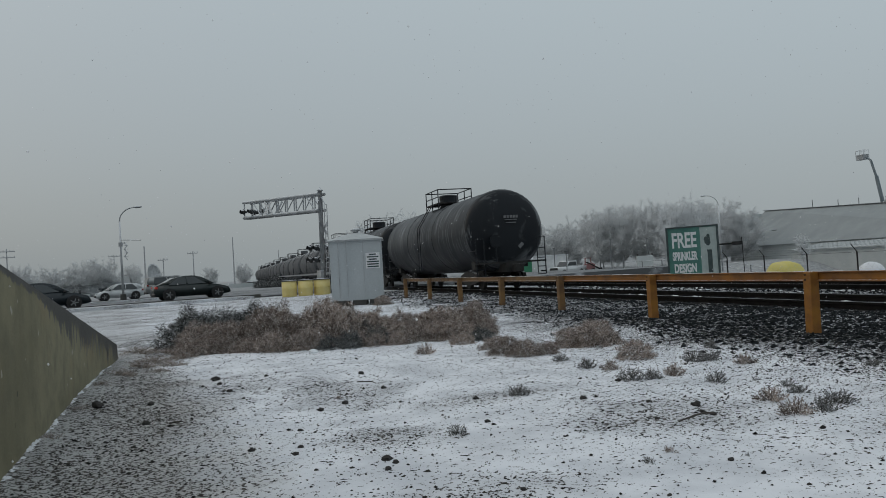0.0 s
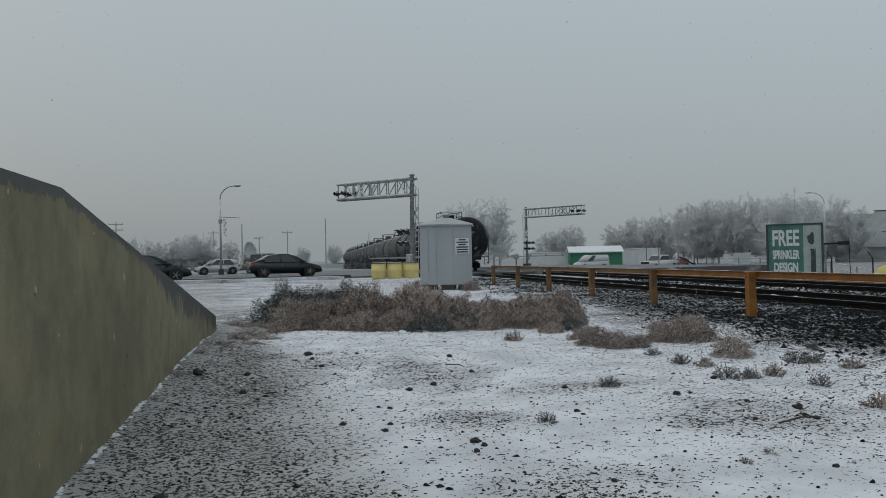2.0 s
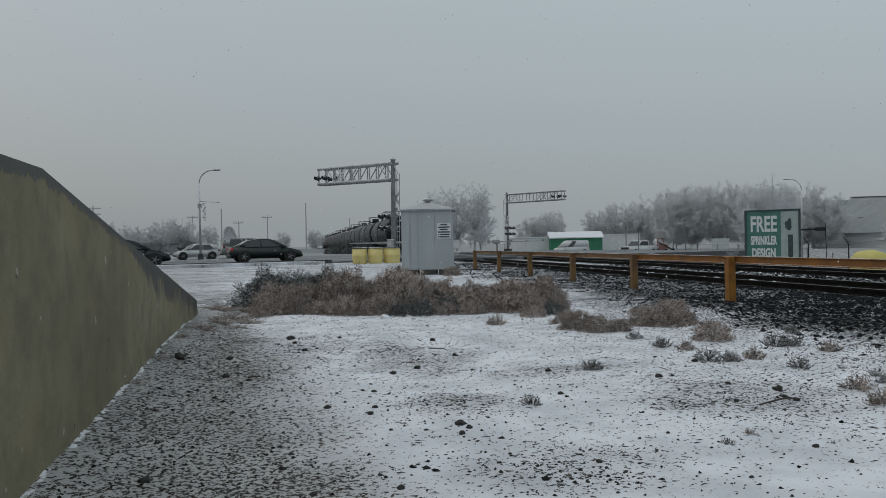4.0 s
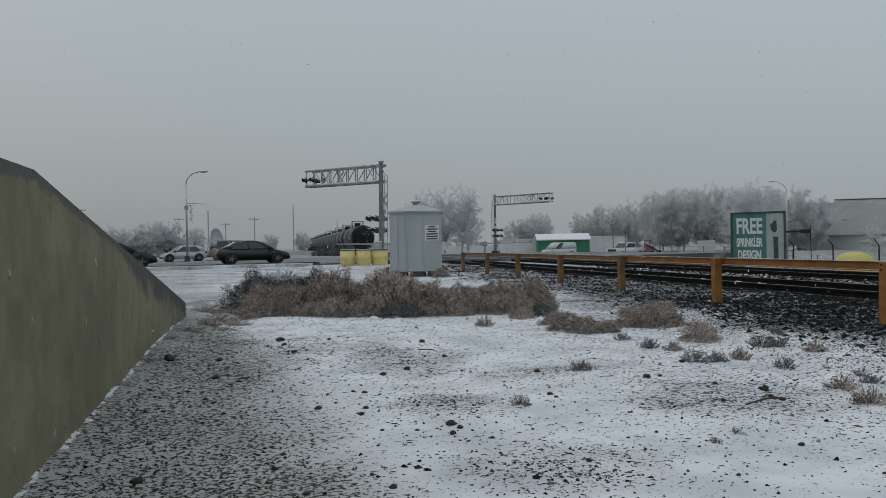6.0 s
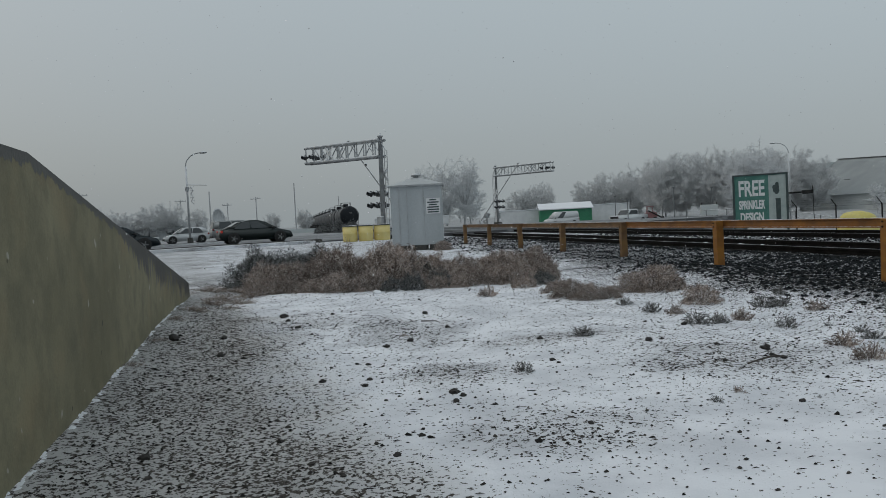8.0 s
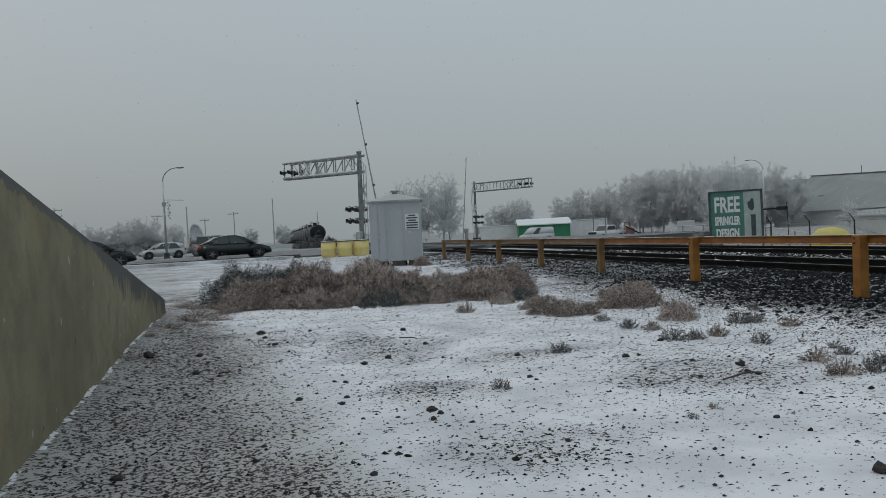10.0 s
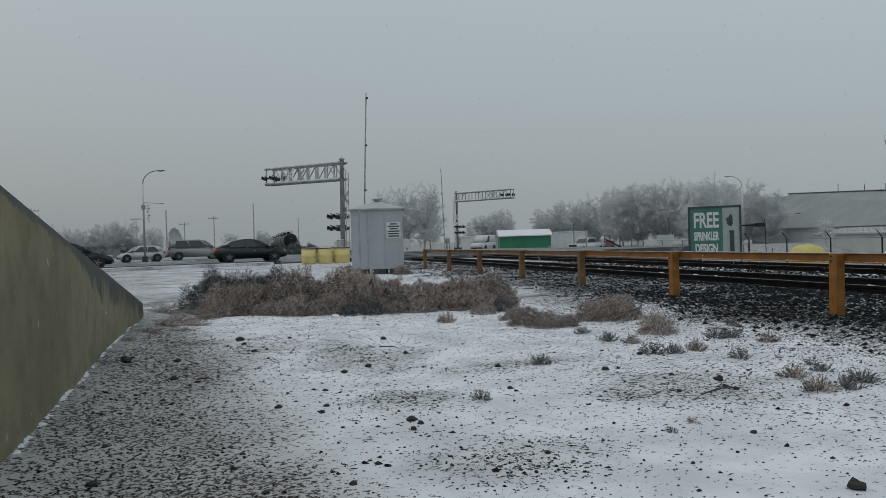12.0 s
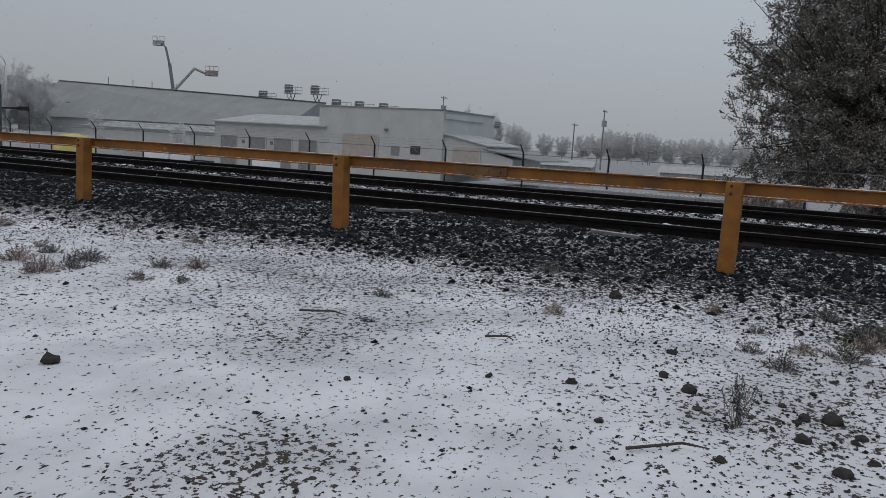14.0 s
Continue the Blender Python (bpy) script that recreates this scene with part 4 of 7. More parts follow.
# ---- signal bungalow (relay cabinet) ----
def relay_cabinet():
    t = thing("relay_cabinet", pose(4.27, 25.75, 0, 0, 0, -12), "pale grey metal railway relay cabinet with a snowy hipped roof", "cabinet")
    w, d, h = 1.66, 1.5, 1.96
    bm = B()
    box(bm, (0, 0, 0.15 + (h - 0.04) / 2), (w, d, h - 0.04))
    soften(bm, 0.012)
    body = part("body", bm, M_CAB, t)
    for x in (-0.30, 0.24):
        bm = B()
        box(bm, (x, -d / 2 - 0.004, 0.15 + h / 2), (0.014, 0.012, h - 0.16))
        part("seam", bm, M_GALV, body, "raised panel seam")
    bm = B()
    box(bm, (-0.56, -d / 2 - 0.008, 0.15 + h / 2), (0.02, 0.02, h - 0.2))
    part("hinge_strip", bm, M_GALV, body)
    bm = B()
    e = 0.07
    prism(bm, [(-w / 2 - e, 0), (w / 2 + e, 0), (w / 2 + e, 0.05), (-w / 2 - e, 0.05)], -d / 2 - e, d / 2 + e, "y")
    part("eave", bm, M_GALV, t).matrix_basis = pose(0, 0, 0.15 + h - 0.05)
    bm = B()
    z0 = 0.15 + h
    a = [bm.verts.new(c) for c in ((-w / 2 - e, -d / 2 - e, z0), (w / 2 + e, -d / 2 - e, z0), (w / 2 + e, d / 2 + e, z0), (-w / 2 - e, d / 2 + e, z0))]
    b = [bm.verts.new(c) for c in ((-0.12, -0.12, z0 + 0.24), (0.12, -0.12, z0 + 0.24), (0.12, 0.12, z0 + 0.24), (-0.12, 0.12, z0 + 0.24))]
    bm.faces.new(b)
    bm.faces.new(a[::-1])
    for k in range(4):
        bm.faces.new((a[k], a[(k + 1) % 4], b[(k + 1) % 4], b[k]))
    part("roof", bm, M_SNOWROOF, t, "hipped metal roof under thin snow")
    bm = B()
    rod(bm, (0, 0, z0 + 0.2), (0, 0, z0 + 0.32), 0.09, n=12)
    rod(bm, (0, 0, z0 + 0.30), (0, 0, z0 + 0.38), 0.17, 0.14, 12)
    part("vent_cap", bm, M_GALV, t, "mushroom roof vent", True)
    for x in (-0.56, 0.05, 0.60):
        for y in (-0.6, 0.6):
            bm = B()
            box(bm, (x, y, 0.02), (0.46, 0.3, 0.30))
            soften(bm, 0.015)
            part("footing", bm, M_CONCRETE, t, "dark concrete block")
    bm = B()
    box(bm, (0.54, -d / 2 - 0.012, 1.40), (0.45, 0.012, 0.50))
    plate = part("notice_plate", bm, M_WHITE, t, "white notice plate with dark lines of writing")
    for k, wd in enumerate((0.22, 0.37, 0.26, 0.38, 0.37, 0.36)):
        bm = B()
        box(bm, (0.54, -d / 2 - 0.020, 1.595 - 0.078 * k), (wd, 0.004, 0.042))
        part("text_bar", bm, M_SIGN_DARK, plate)


relay_cabinet()


# ---- yellow water barrels ----
def barrels():
    for k, (x, y, r) in enumerate(((3.42, 43.5, 0.41), (4.28, 43.4, 0.41), (5.2, 43.6, 0.46))):
        t = thing("crash_barrel", pose(x, y, -0.04), "faded yellow plastic crash barrel standing by the crossing", "barrel", "yellow crash barrels")
        bm = B()
        spun(bm, [(0, r * 0.94), (0.05, r * 0.97), (0.42, r), (0.44, r * 1.02), (0.47, r * 1.02), (0.49, r), (0.84, r * 0.98)], (0, 0, 0), (0, 0, 1), 20)
        part("drum", bm, M_BARREL, t, smooth=True)
        bm = B()
        spun(bm, [(0.84, r * 1.03), (0.885, r * 1.03), (0.90, r * 0.9)], (0, 0, 0), (0, 0, 1), 20)
        part("lid", bm, M_SIGNAL, t, "dark rimmed lid")


barrels()


# ---- cantilever crossing signals ----
def flasher(bm_lens, bm_hood, c, face, r=0.15):
    c, f = Vector(c), Vector(face).normalized()
    rod(bm_hood, c - f * 0.02, c + f * 0.02, r * 1.45, n=16)
    rod(bm_hood, c, c - f * 0.18, r * 0.9, r * 0.6, 12)
    rod(bm_hood, c + f * 0.02, c + f * 0.24, r * 1.02, r * 1.05, 12, False)
    rod(bm_lens, c + f * 0.02, c + f * 0.05, r * 0.93, n=12)


def cantilever(m, length, top, label, lean):
    """Mast at the origin, truss along +x, faces the traffic along -y and +y."""
    t = thing("crossing_signal", m @ pose(0, 0, 0, 0, lean, 0), label, "crossing signal", "crossing signals")
    bm = B()
    spun(bm, [(-0.1, 0.15), (top - 0.1, 0.125), (top - 0.1, 0.17), (top - 0.02, 0.17), (top, 0.05), (top + 0.12, 0.04)], (0, 0, 0), (0, 0, 1), 14)
    part("mast", bm, M_GALV, t, "rimed steel mast", True)
    bm = B()
    box(bm, (0, 0, 0.1), (0.7, 0.7, 0.3))
    soften(bm, 0.03)
    part("footing", bm, M_CONCRETE, t)
    zt, zb = top - 0.28, top - 1.22
    for y in (-0.28, 0.28):
        for z in (zt, zb):
            bm = B()
            rod(bm, (-0.1, y, z), (length, y, z), 0.085, n=8)
            part("chord", bm, M_GALV, t)
        n = 8
        for k in range(n + 1):
            x = 0.15 + (length - 0.25) * k / n
            bm = B()
            rod(bm, (x, y, zb), (x, y, zt), 0.042, n=6)
            part("strut", bm, M_GALV, t)
        for k in range(n):
            if k in (0, 1, 3, 5, 6):
                x0, x1 = 0.15 + (length - 0.25) * k / n, 0.15 + (length - 0.25) * (k + 1) / n
                bm = B()
                rod(bm, (x0, y, zt if k % 2 else zb), (x1, y, zb if k % 2 else zt), 0.036, n=6)
                part("brace", bm, M_GALV, t)
    bm = B()
    box(bm, (length * 0.52, 0, zb - 0.05), (length * 0.98, 0.52, 0.10))
    part("walkway", bm, M_GALV, t, "rimed walkway grating")
    for y in (-0.42, 0.42):
        f = (0.14, 0.98, 0) if y > 0 else (-0.14, -0.98, 0)
        for x in (length * 0.86, length * 0.97):
            a, b = B(), B()
            flasher(b, a, (x, y, zb + 0.36), f, 0.12)
            h = part("flasher", a, M_SIGNAL, t, "black crossing light with hood")
            part("lens", b, M_LENS, h)
        bm = B()
        x = length * 0.62
        for s in (1, -1):
            box(bm, (0, 0, 0), (1.0, 0.02, 0.14), Matrix.Translation((x, y, (zt + zb) / 2)) @ Matrix.Rotation(s * 0.785, 4, "Y"))
        part("crossbuck", bm, M_WHITE, t, "white crossed boards, frosted")
    for y in (-0.26, 0.26):
        f = (0.14, 0.98, 0) if y > 0 else (-0.14, -0.98, 0)
        for z in (2.0, 2.68):
            for x in (0.12, 0.62):
                a, b = B(), B()
                flasher(b, a, (x, y * 1.2, z), f, 0.125)
                h = part("flasher", a, M_SIGNAL, t, "black crossing light with hood")
                part("lens", b, M_LENS, h)
            bm = B()
            rod(bm, (-0.1, y, z), (0.62, y, z), 0.03, n=6)
            part("crossarm", bm, M_GALV, t)
    bm = B()
    for s in (1, -1):
        box(bm, (0, -0.18, 3.75), (0.95, 0.02, 0.17), Matrix.Translation((0, 0, 3.75)) @ Matrix.Rotation(s * 0.785, 4, "Y") @ Matrix.Translation((0, 0, -3.75)))
    part("crossbuck", bm, M_WHITE, t, "frosted white crossed boards")
    bm = B()
    box(bm, (0, -0.17, 3.05), (0.42, 0.02, 0.28))
    part("plate", bm, M_WHITE, t)
    bm = B()
    for x in (-0.52, -0.30):
        rod(bm, (x, 0, 0.1), (x, 0, top - 0.9), 0.022, n=6)
    rod(bm, (-0.41, 0, top - 0.9), (-0.05, 0, top - 0.4), 0.03, n=6)
    for k in range(int((top - 1.0) / 0.3)):
        rod(bm, (-0.52, 0, 0.3 + 0.3 * k), (-0.30, 0, 0.3 + 0.3 * k), 0.012, n=4)
    part("ladder", bm, M_GALV, t)
    bm = B()
    box(bm, (0.0, 0.22, 1.0), (0.36, 0.26, 0.7))
    soften(bm, 0.02)
    part("junction_box", bm, M_GALV, t)
    return t


def turn_to(dx, dy):
    return math.degrees(math.atan2(dy, dx))


cantilever(pose(5.55, 45.65, -0.05, 0, 0, turn_to(-0.60, 0.80)), 6.6, 6.05, "rimed steel cantilever crossing signal with black lights", -1.2)
cantilever(pose(24.3, 88.7, 0.0, 0, 0, turn_to(0.60, -0.80)), 7.9, 6.85, "hoarfrosted cantilever crossing signal on the far side of the road", 0.0)


# ---- crossing gates (arm swings) ----
def gate(m, label):
    """Mechanism at the origin; the arm runs along +x and lifts about y."""
    t = thing("crossing_gate", m, label, "crossing gate", "crossing gates")
    bm = B()
    rod(bm, (0, 0, -1.2), (0, 0, 0.55), 0.09, n=10)
    part("stand", bm, M_GALV, t, "", True)
    bm = B()
    box(bm, (0, 0, 0.0), (0.42, 0.5, 0.55))
    soften(bm, 0.03)
    part("mechanism", bm, M_GALV, t, "rimed gate machine box")
    arm = new("arm")
    arm.parent = t
    arm["label"] = "long thin frosted gate arm with lamps"
    bm = B()
    prism(bm, [(0.3, 0.07), (8.6, 0.035), (8.6, -0.035), (0.3, -0.07)], -0.33, -0.36, "y")
    for k in range(7):
        box(bm, (0.9 + 1.2 * k, -0.37, 0.0), (0.5, 0.01, 0.12 - 0.008 * k))
    boom = part("boom", bm, M_GALV, arm)
    for x in (3.0, 5.6, 8.3):
        bm = B()
        box(bm, (x, -0.345, 0.10), (0.10, 0.10, 0.12))
        part("arm_lamp", bm, M_SIGNAL, boom)
    bm = B()
    for y in (-0.34, 0.34):
        box(bm, (-0.45, y, 0), (1.5, 0.04, 0.14))
        box(bm, (-1.15, y, 0.0), (0.35, 0.12, 0.42))
    part("counterweight", bm, M_GALV, arm, "paired counterweight arms")
    return arm


GATE_NEAR = gate(pose(6.48, 45.6, 1.12, 0, 0, turn_to(-0.375, 0.927)), "crossing gate with a long frosted arm beside the relay cabinet")
GATE_FAR = gate(pose(23.2, 89.5, 1.1, 0, 0, turn_to(0.42, -0.907)), "crossing gate with a frosted arm across the far lanes")


# ---- street lamps and utility poles ----
def street_lamp(m, h, reach, label, extras):
    t = thing("street_lamp", m, label, "street lamp", "street lamps")
    bm = B()
    rod(bm, (0, 0, -0.2), (0, 0, h * 0.86), 0.09, 0.06, 10)
    part("pole", bm, M_GALV, t, "", True)
    bm = B()
    pts = [(0, 0, h * 0.86)] + [(reach * (1 - math.cos(b)), 0, h * (0.86 + 0.14 * math.sin(b))) for b in (0.25, 0.5, 0.75, 1.0, 1.25, 1.571)]
    for a, b in zip(pts, pts[1:]):
        rod(bm, a, b, 0.045, 0.04, 8)
    part("arm", bm, M_GALV, t)
    bm = B()
    ball(bm, (reach + 0.25, 0, h + 0.0), 0.2, 10, (1.7, 0.8, 0.45))
    part("lamp_head", bm, M_GALV, t, "cobra-head lantern", True)
    if extras:
        bm = B()
        rod(bm, (0, 0, h * 0.66), (1.55, 0, h * 0.645), 0.03, n=6)
        part("bracket", bm, M_GALV, t)
        bm = B()
        for k in range(5):
            a, b = 0.26 + 0.22 * (k % 2), 0.26 + 0.22 * ((k + 1) % 2)
            rod(bm, (a, 0, h * 0.635 - 0.26 * k), (b, 0, h * 0.635 - 0.26 * (k + 1)), 0.03, n=5)
            rod(bm, (0.22, 0, h * 0.635 - 0.26 * k), (0.52, 0, h * 0.635 - 0.26 * k), 0.025, n=5)
        rod(bm, (0.02, 0, h * 0.62), (0.30, 0, h * 0.62), 0.02, n=5)
        part("ornament", bm, M_GALV, t, "frosted hanging ornament")
        bm = B()
        box(bm, (0, 0, h * 0.61), (0.22, 0.22, 0.3))
        part("control_box", bm, M_GALV, t)
        bm = B()
        rod(bm, (0, 0, -0.1), (0, 0, 0.55), 0.24, 0.2, 10)
        part("base", bm, M_CONCRETE, t)
    return t


street_lamp(pose(-7.1, 61.6, 0.0, 0, 0, -18), 6.85, 1.15, "tall rimed steel street lamp beside the road", True)
street_lamp(pose(55.9, 79.3, -1.2, 0, 0, 150), 8.75, 1.35, "steel street lamp among bare trees", False)


def utility_pole(x, y, z, h, label, arms=1, can=False, lean=0.0):
    t = thing("utility_pole", pose(x, y, z, 0, lean, random.Random(int(x * 7)).uniform(-40, 40)), label, "utility pole", "utility poles")
    bm = B()
    # poles beyond the road take the timber paled for haze
    wood = M_HAZEPOLE if x < 100 else M_POLE
    thick = 0.7 if x < 100 else 1.0
    rod(bm, (0, 0, -1.0), (0, 0, h), 0.16 * thick, 0.10 * thick, 8)
    part("pole", bm, wood, t)
    for k in range(arms):
        bm = B()
        box(bm, (0, -0.12, h - 0.35 - 0.8 * k), (2.0, 0.1, 0.12))
        for s in (-0.9, -0.4, 0.4, 0.9):
            rod(bm, (s, -0.12, h - 0.29 - 0.8 * k), (s, -0.12, h - 0.1 - 0.8 * k), 0.04, n=6)
        part("crossarm", bm, wood, t)
    if can:
        bm = B()
        for s in (-0.45, 0.45):
            rod(bm, (s, -0.1, h - 3.0), (s, -0.1, h - 1.9), 0.3, n=10)
        part("transformer", bm, M_GALV, t)
    return t


for a_ in ((1.6, 122, 0, 7.6, "thin bare pole fading into fog", 0), (-9.3, 104, 0, 6.0, "short timber pole behind the parked cars", 0), (-4.6, 135, 0, 6.3, "timber utility pole in fog", 1), (-9.6, 140, 0, 5.6, "timber utility pole in fog", 1),
           (-28.0, 118, 0, 7.2, "timber utility pole with two crossarms in fog", 2), (-18.5, 150, 0, 7.0, "timber utility pole in fog", 1), (11.5, 170, 0, 7.0, "thin bare pole fading into fog", 0),
           (140.0, 37.0, -1.5, 9.6, "timber utility pole with transformers", 1, True), (152.0, 46.0, -1.5, 7.4, "timber utility pole behind the yard", 1), (150.0, 74.0, -1.5, 11.8, "timber utility pole behind the white building", 1, True)):
    utility_pole(*a_)


# ---- cars ----
def wheel(parent, x, y, r, side, w=0.22):
    ob = new("wheel")
    ob.parent = parent
    ob.matrix_basis = pose(x, y, r)
    bm = B()
    spun(bm, [(-w / 2, r * 0.72), (-w / 2, r * 0.93), (-w * 0.36, r), (w * 0.36, r), (w / 2, r * 0.93), (w / 2, r * 0.72)], (0, 0, 0), (0, 1, 0), 22)
    part("tyre", bm, M_TYRE, ob, "", True)
    bm = B()
    rod(bm, (0, side * w * 0.40, 0), (0, side * w * 0.47, 0), r * 0.70, n=22)
    for k in range(5):
        a = 2 * math.pi * k / 5
        box(bm, (0, 0, 0), (r * 0.6, w * 0.1, r * 0.13), Matrix.Translation((0, side * w * 0.5, 0)) @ Matrix.Rotation(a, 4, "Y") @ Matrix.Translation((r * 0.36, 0, 0)))
    part("rim", bm, M_RIM, ob)
    return ob


def car(m, paint, lower, glass, length, width, label, category="car", wheels=(0.33, 0.82, 0.18), lit=False, hood_z=0.75, group="cars waiting at the crossing", panes=((0.13, 0.47), (0.50, 0.86))):
    """Side outlines in metres, front at +x: lower is the body, glass the cabin above the belt line."""
    t = thing("car" if category == "car" else category.replace(" ", "_"), m, label, category, group)
    hw = width / 2
    belt = min(q for p, q in glass)
    roof = max(q for p, q in glass)

    def half(p, q):
        taper = 1 - 0.10 * max(0, abs(p) / (length / 2) - 0.72) / 0.28
        if q > belt:
            return hw * taper * (0.965 - 0.17 * (q - belt) / (roof - belt))
        return hw * taper * (1.0 - 0.05 * abs(q - 0.6) / 0.5)

    bm = B()
    prism(bm, lower, 0, 0, "y", half)
    bmesh.ops.triangulate(bm, faces=[f for f in bm.faces if len(f.verts) > 4])
    soften(bm, 0.03, 2)
    body = part("body", bm, paint, t, "", True)
    bm = B()
    prism(bm, glass, 0, 0, "y", half)
    bmesh.ops.triangulate(bm, faces=[f for f in bm.faces if len(f.verts) > 4])
    soften(bm, 0.025, 2)
    cabin = part("cabin", bm, paint, t, "", True)
    # windows set just proud of the cabin sides
    xs = sorted(p for p, q in glass)
    tops = sorted([p for p, q in glass if q > roof - 0.12])
    front_b, rear_b = xs[-1], xs[0]
    front_t, rear_t = tops[-1], tops[0]
    zb, zt = belt + 0.05, roof - 0.09

    def edge(u, z):
        f = (z - belt) / (roof - belt)
        return rear_b + (rear_t - rear_b) * f + u * ((front_b + (front_t - front_b) * f) - (rear_b + (rear_t - rear_b) * f))

    for s in (-1, 1):
        for u0, u1 in panes:
            bm = B()
            q = []
            for u, z in ((u0, zb), (u1, zb), (min(u1, 0.84), zt), (max(u0, 0.16), zt)):
                x = edge(u, z)
                q.append(bm.verts.new((x, s * (half(x, z) + 0.006), z)))
            bm.faces.new(q)
            r = bmesh.ops.extrude_face_region(bm, geom=list(bm.faces))
            bmesh.ops.translate(bm, verts=[v for v in r["geom"] if isinstance(v, bmesh.types.BMVert)], vec=(0, -s * 0.012, 0))
            part("side_window", bm, M_GLASS, cabin)
    for bx, tx, sgn, nm in ((front_b, front_t, 1, "windscreen"), (rear_b, rear_t, -1, "rear_window")):
        bm = B()
        q = []
        for f, wdt in ((0.10, 0.86), (0.88, 0.84)):
            z = belt + (roof - belt) * f
            x = bx + (tx - bx) * f + sgn * 0.03
            q.append((x, half(x, z) * wdt, z))
        vs = [bm.verts.new(c) for c in ((q[0][0], -q[0][1], q[0][2]), (q[0][0], q[0][1], q[0][2]), (q[1][0], q[1][1], q[1][2]), (q[1][0], -q[1][1], q[1][2]))]
        bm.faces.new(vs)
        r = bmesh.ops.extrude_face_region(bm, geom=list(bm.faces))
        bmesh.ops.translate(bm, verts=[v for v in r["geom"] if isinstance(v, bmesh.types.BMVert)], vec=(-sgn * 0.02, 0, 0))
        part(nm, bm, M_GLASS, cabin)
    r = wheels[0]
    made = []
    for u in wheels[1:]:
        x = -length / 2 + u * length
        for s in (-1, 1):
            bm = B()
            rod(bm, (x, s * (hw - 0.24), r * 1.02), (x, s * (hw - 0.012), r * 1.02), r * 1.17, n=20)
            part("wheel_arch", bm, M_TRIM, body)
            made.append(wheel(t, x, s * (hw - 0.11), r, s))
    for s in (-1, 1):
        bm = B()
        box(bm, (-length / 2 + 0.10, s * hw * 0.70, hood_z + 0.05), (0.14, hw * 0.42, 0.15))
        soften(bm, 0.02)
        part("tail_lamp", bm, M_TAIL if lit else M_TAIL_OFF, body)
        bm = B()
        box(bm, (length / 2 - 0.16, s * hw * 0.70, hood_z - 0.10), (0.24, hw * 0.34, 0.12))
        soften(bm, 0.02)
        part("head_lamp", bm, M_HEADLAMP, body)
        bm = B()
        box(bm, (front_b - 0.30, s * (hw + 0.06), belt + 0.06), (0.14, 0.18, 0.12))
        soften(bm, 0.03)
        part("mirror", bm, M_TRIM, body)
    for s, nm in ((1, "front_bumper"), (-1, "rear_bumper")):
        bm = B()
        box(bm, (s * (length / 2 - 0.05), 0, 0.36), (0.16, width * 0.84, 0.16))
        soften(bm, 0.03)
        part(nm, bm, M_TRIM, body)
    return t, made


SEDAN_LOW = [(-2.40, 0.30), (-2.44, 0.62), (-2.36, 0.94), (-1.75, 1.0), (1.0, 0.93), (1.75, 0.80), (2.30, 0.66), (2.44, 0.46), (2.38, 0.26), (1.9, 0.2), (-1.9, 0.2)]
SEDAN_LOW = [(p_ * 0.95, q_) for p_, q_ in SEDAN_LOW]
SEDAN_TOP = [(-2.1, 0.95), (-1.55, 1.17), (-1.0, 1.36), (-0.4, 1.45), (0.1, 1.44), (0.6, 1.31), (1.4, 0.90)]
SEDAN_TOP = [(p_ * 0.95, q_ if q_ < 1.0 else q_ * 1.02) for p_, q_ in SEDAN_TOP]
HATCH_LOW = [(-2.05, 0.30), (-2.10, 0.65), (-2.02, 0.98), (1.0, 0.93), (1.65, 0.80), (2.02, 0.62), (2.10, 0.45), (2.0, 0.26), (1.6, 0.2), (-1.6, 0.2)]
HATCH_LOW = [(p_ * 0.86, q_ * 0.88) for p_, q_ in HATCH_LOW]
HATCH_TOP = [(-2.0, 0.95), (-1.75, 1.35), (-1.3, 1.48), (-0.2, 1.50), (0.25, 1.44), (1.25, 0.90)]
HATCH_TOP = [(p_ * 0.86, q_ * 0.88) for p_, q_ in HATCH_TOP]
VAN_LOW = [(-2.40, 0.35), (-2.45, 0.7), (-2.42, 1.10), (1.3, 1.06), (2.15, 0.93), (2.42, 0.72), (2.45, 0.5), (2.35, 0.3), (1.9, 0.24), (-1.9, 0.24)]
VAN_TOP = [(-2.38, 1.06), (-2.22, 1.66), (-1.9, 1.75), (0.2, 1.76), (0.6, 1.68), (1.55, 1.03)]
CARGO_LOW = [(-2.75, 0.4), (-2.8, 1.1), (-2.78, 1.30), (1.7, 1.25), (2.55, 1.08), (2.78, 0.85), (2.8, 0.5), (2.6, 0.34), (-2.4, 0.34)]
CARGO_LOW = [(p_ * 0.86, q_ * 0.86) for p_, q_ in CARGO_LOW]
CARGO_TOP = [(-2.76, 1.25), (-2.68, 2.15), (-2.5, 2.30), (0.6, 2.30), (1.05, 2.15), (2.0, 1.22)]
CARGO_TOP = [(p_ * 0.86, q_ * 0.86) for p_, q_ in CARGO_TOP]
ROAD_TURN = turn_to(0.970, 0.242)
SEDAN_AT = Vector((-2.05, 52.75, 0.06))
SEDAN, SEDAN_WHEELS = car(pose(*SEDAN_AT, 0, 0, ROAD_TURN), M_CARBLACK, SEDAN_LOW, SEDAN_TOP, 4.63, 1.82, "black sedan with lit tail lamps, at the crossing", lit=True)
car(pose(-9.45, 46.72, 0.06, 0, 0, ROAD_TURN), M_CARBLUE, SEDAN_LOW, SEDAN_TOP, 4.63, 1.82, "dark navy sedan waiting behind the black one")
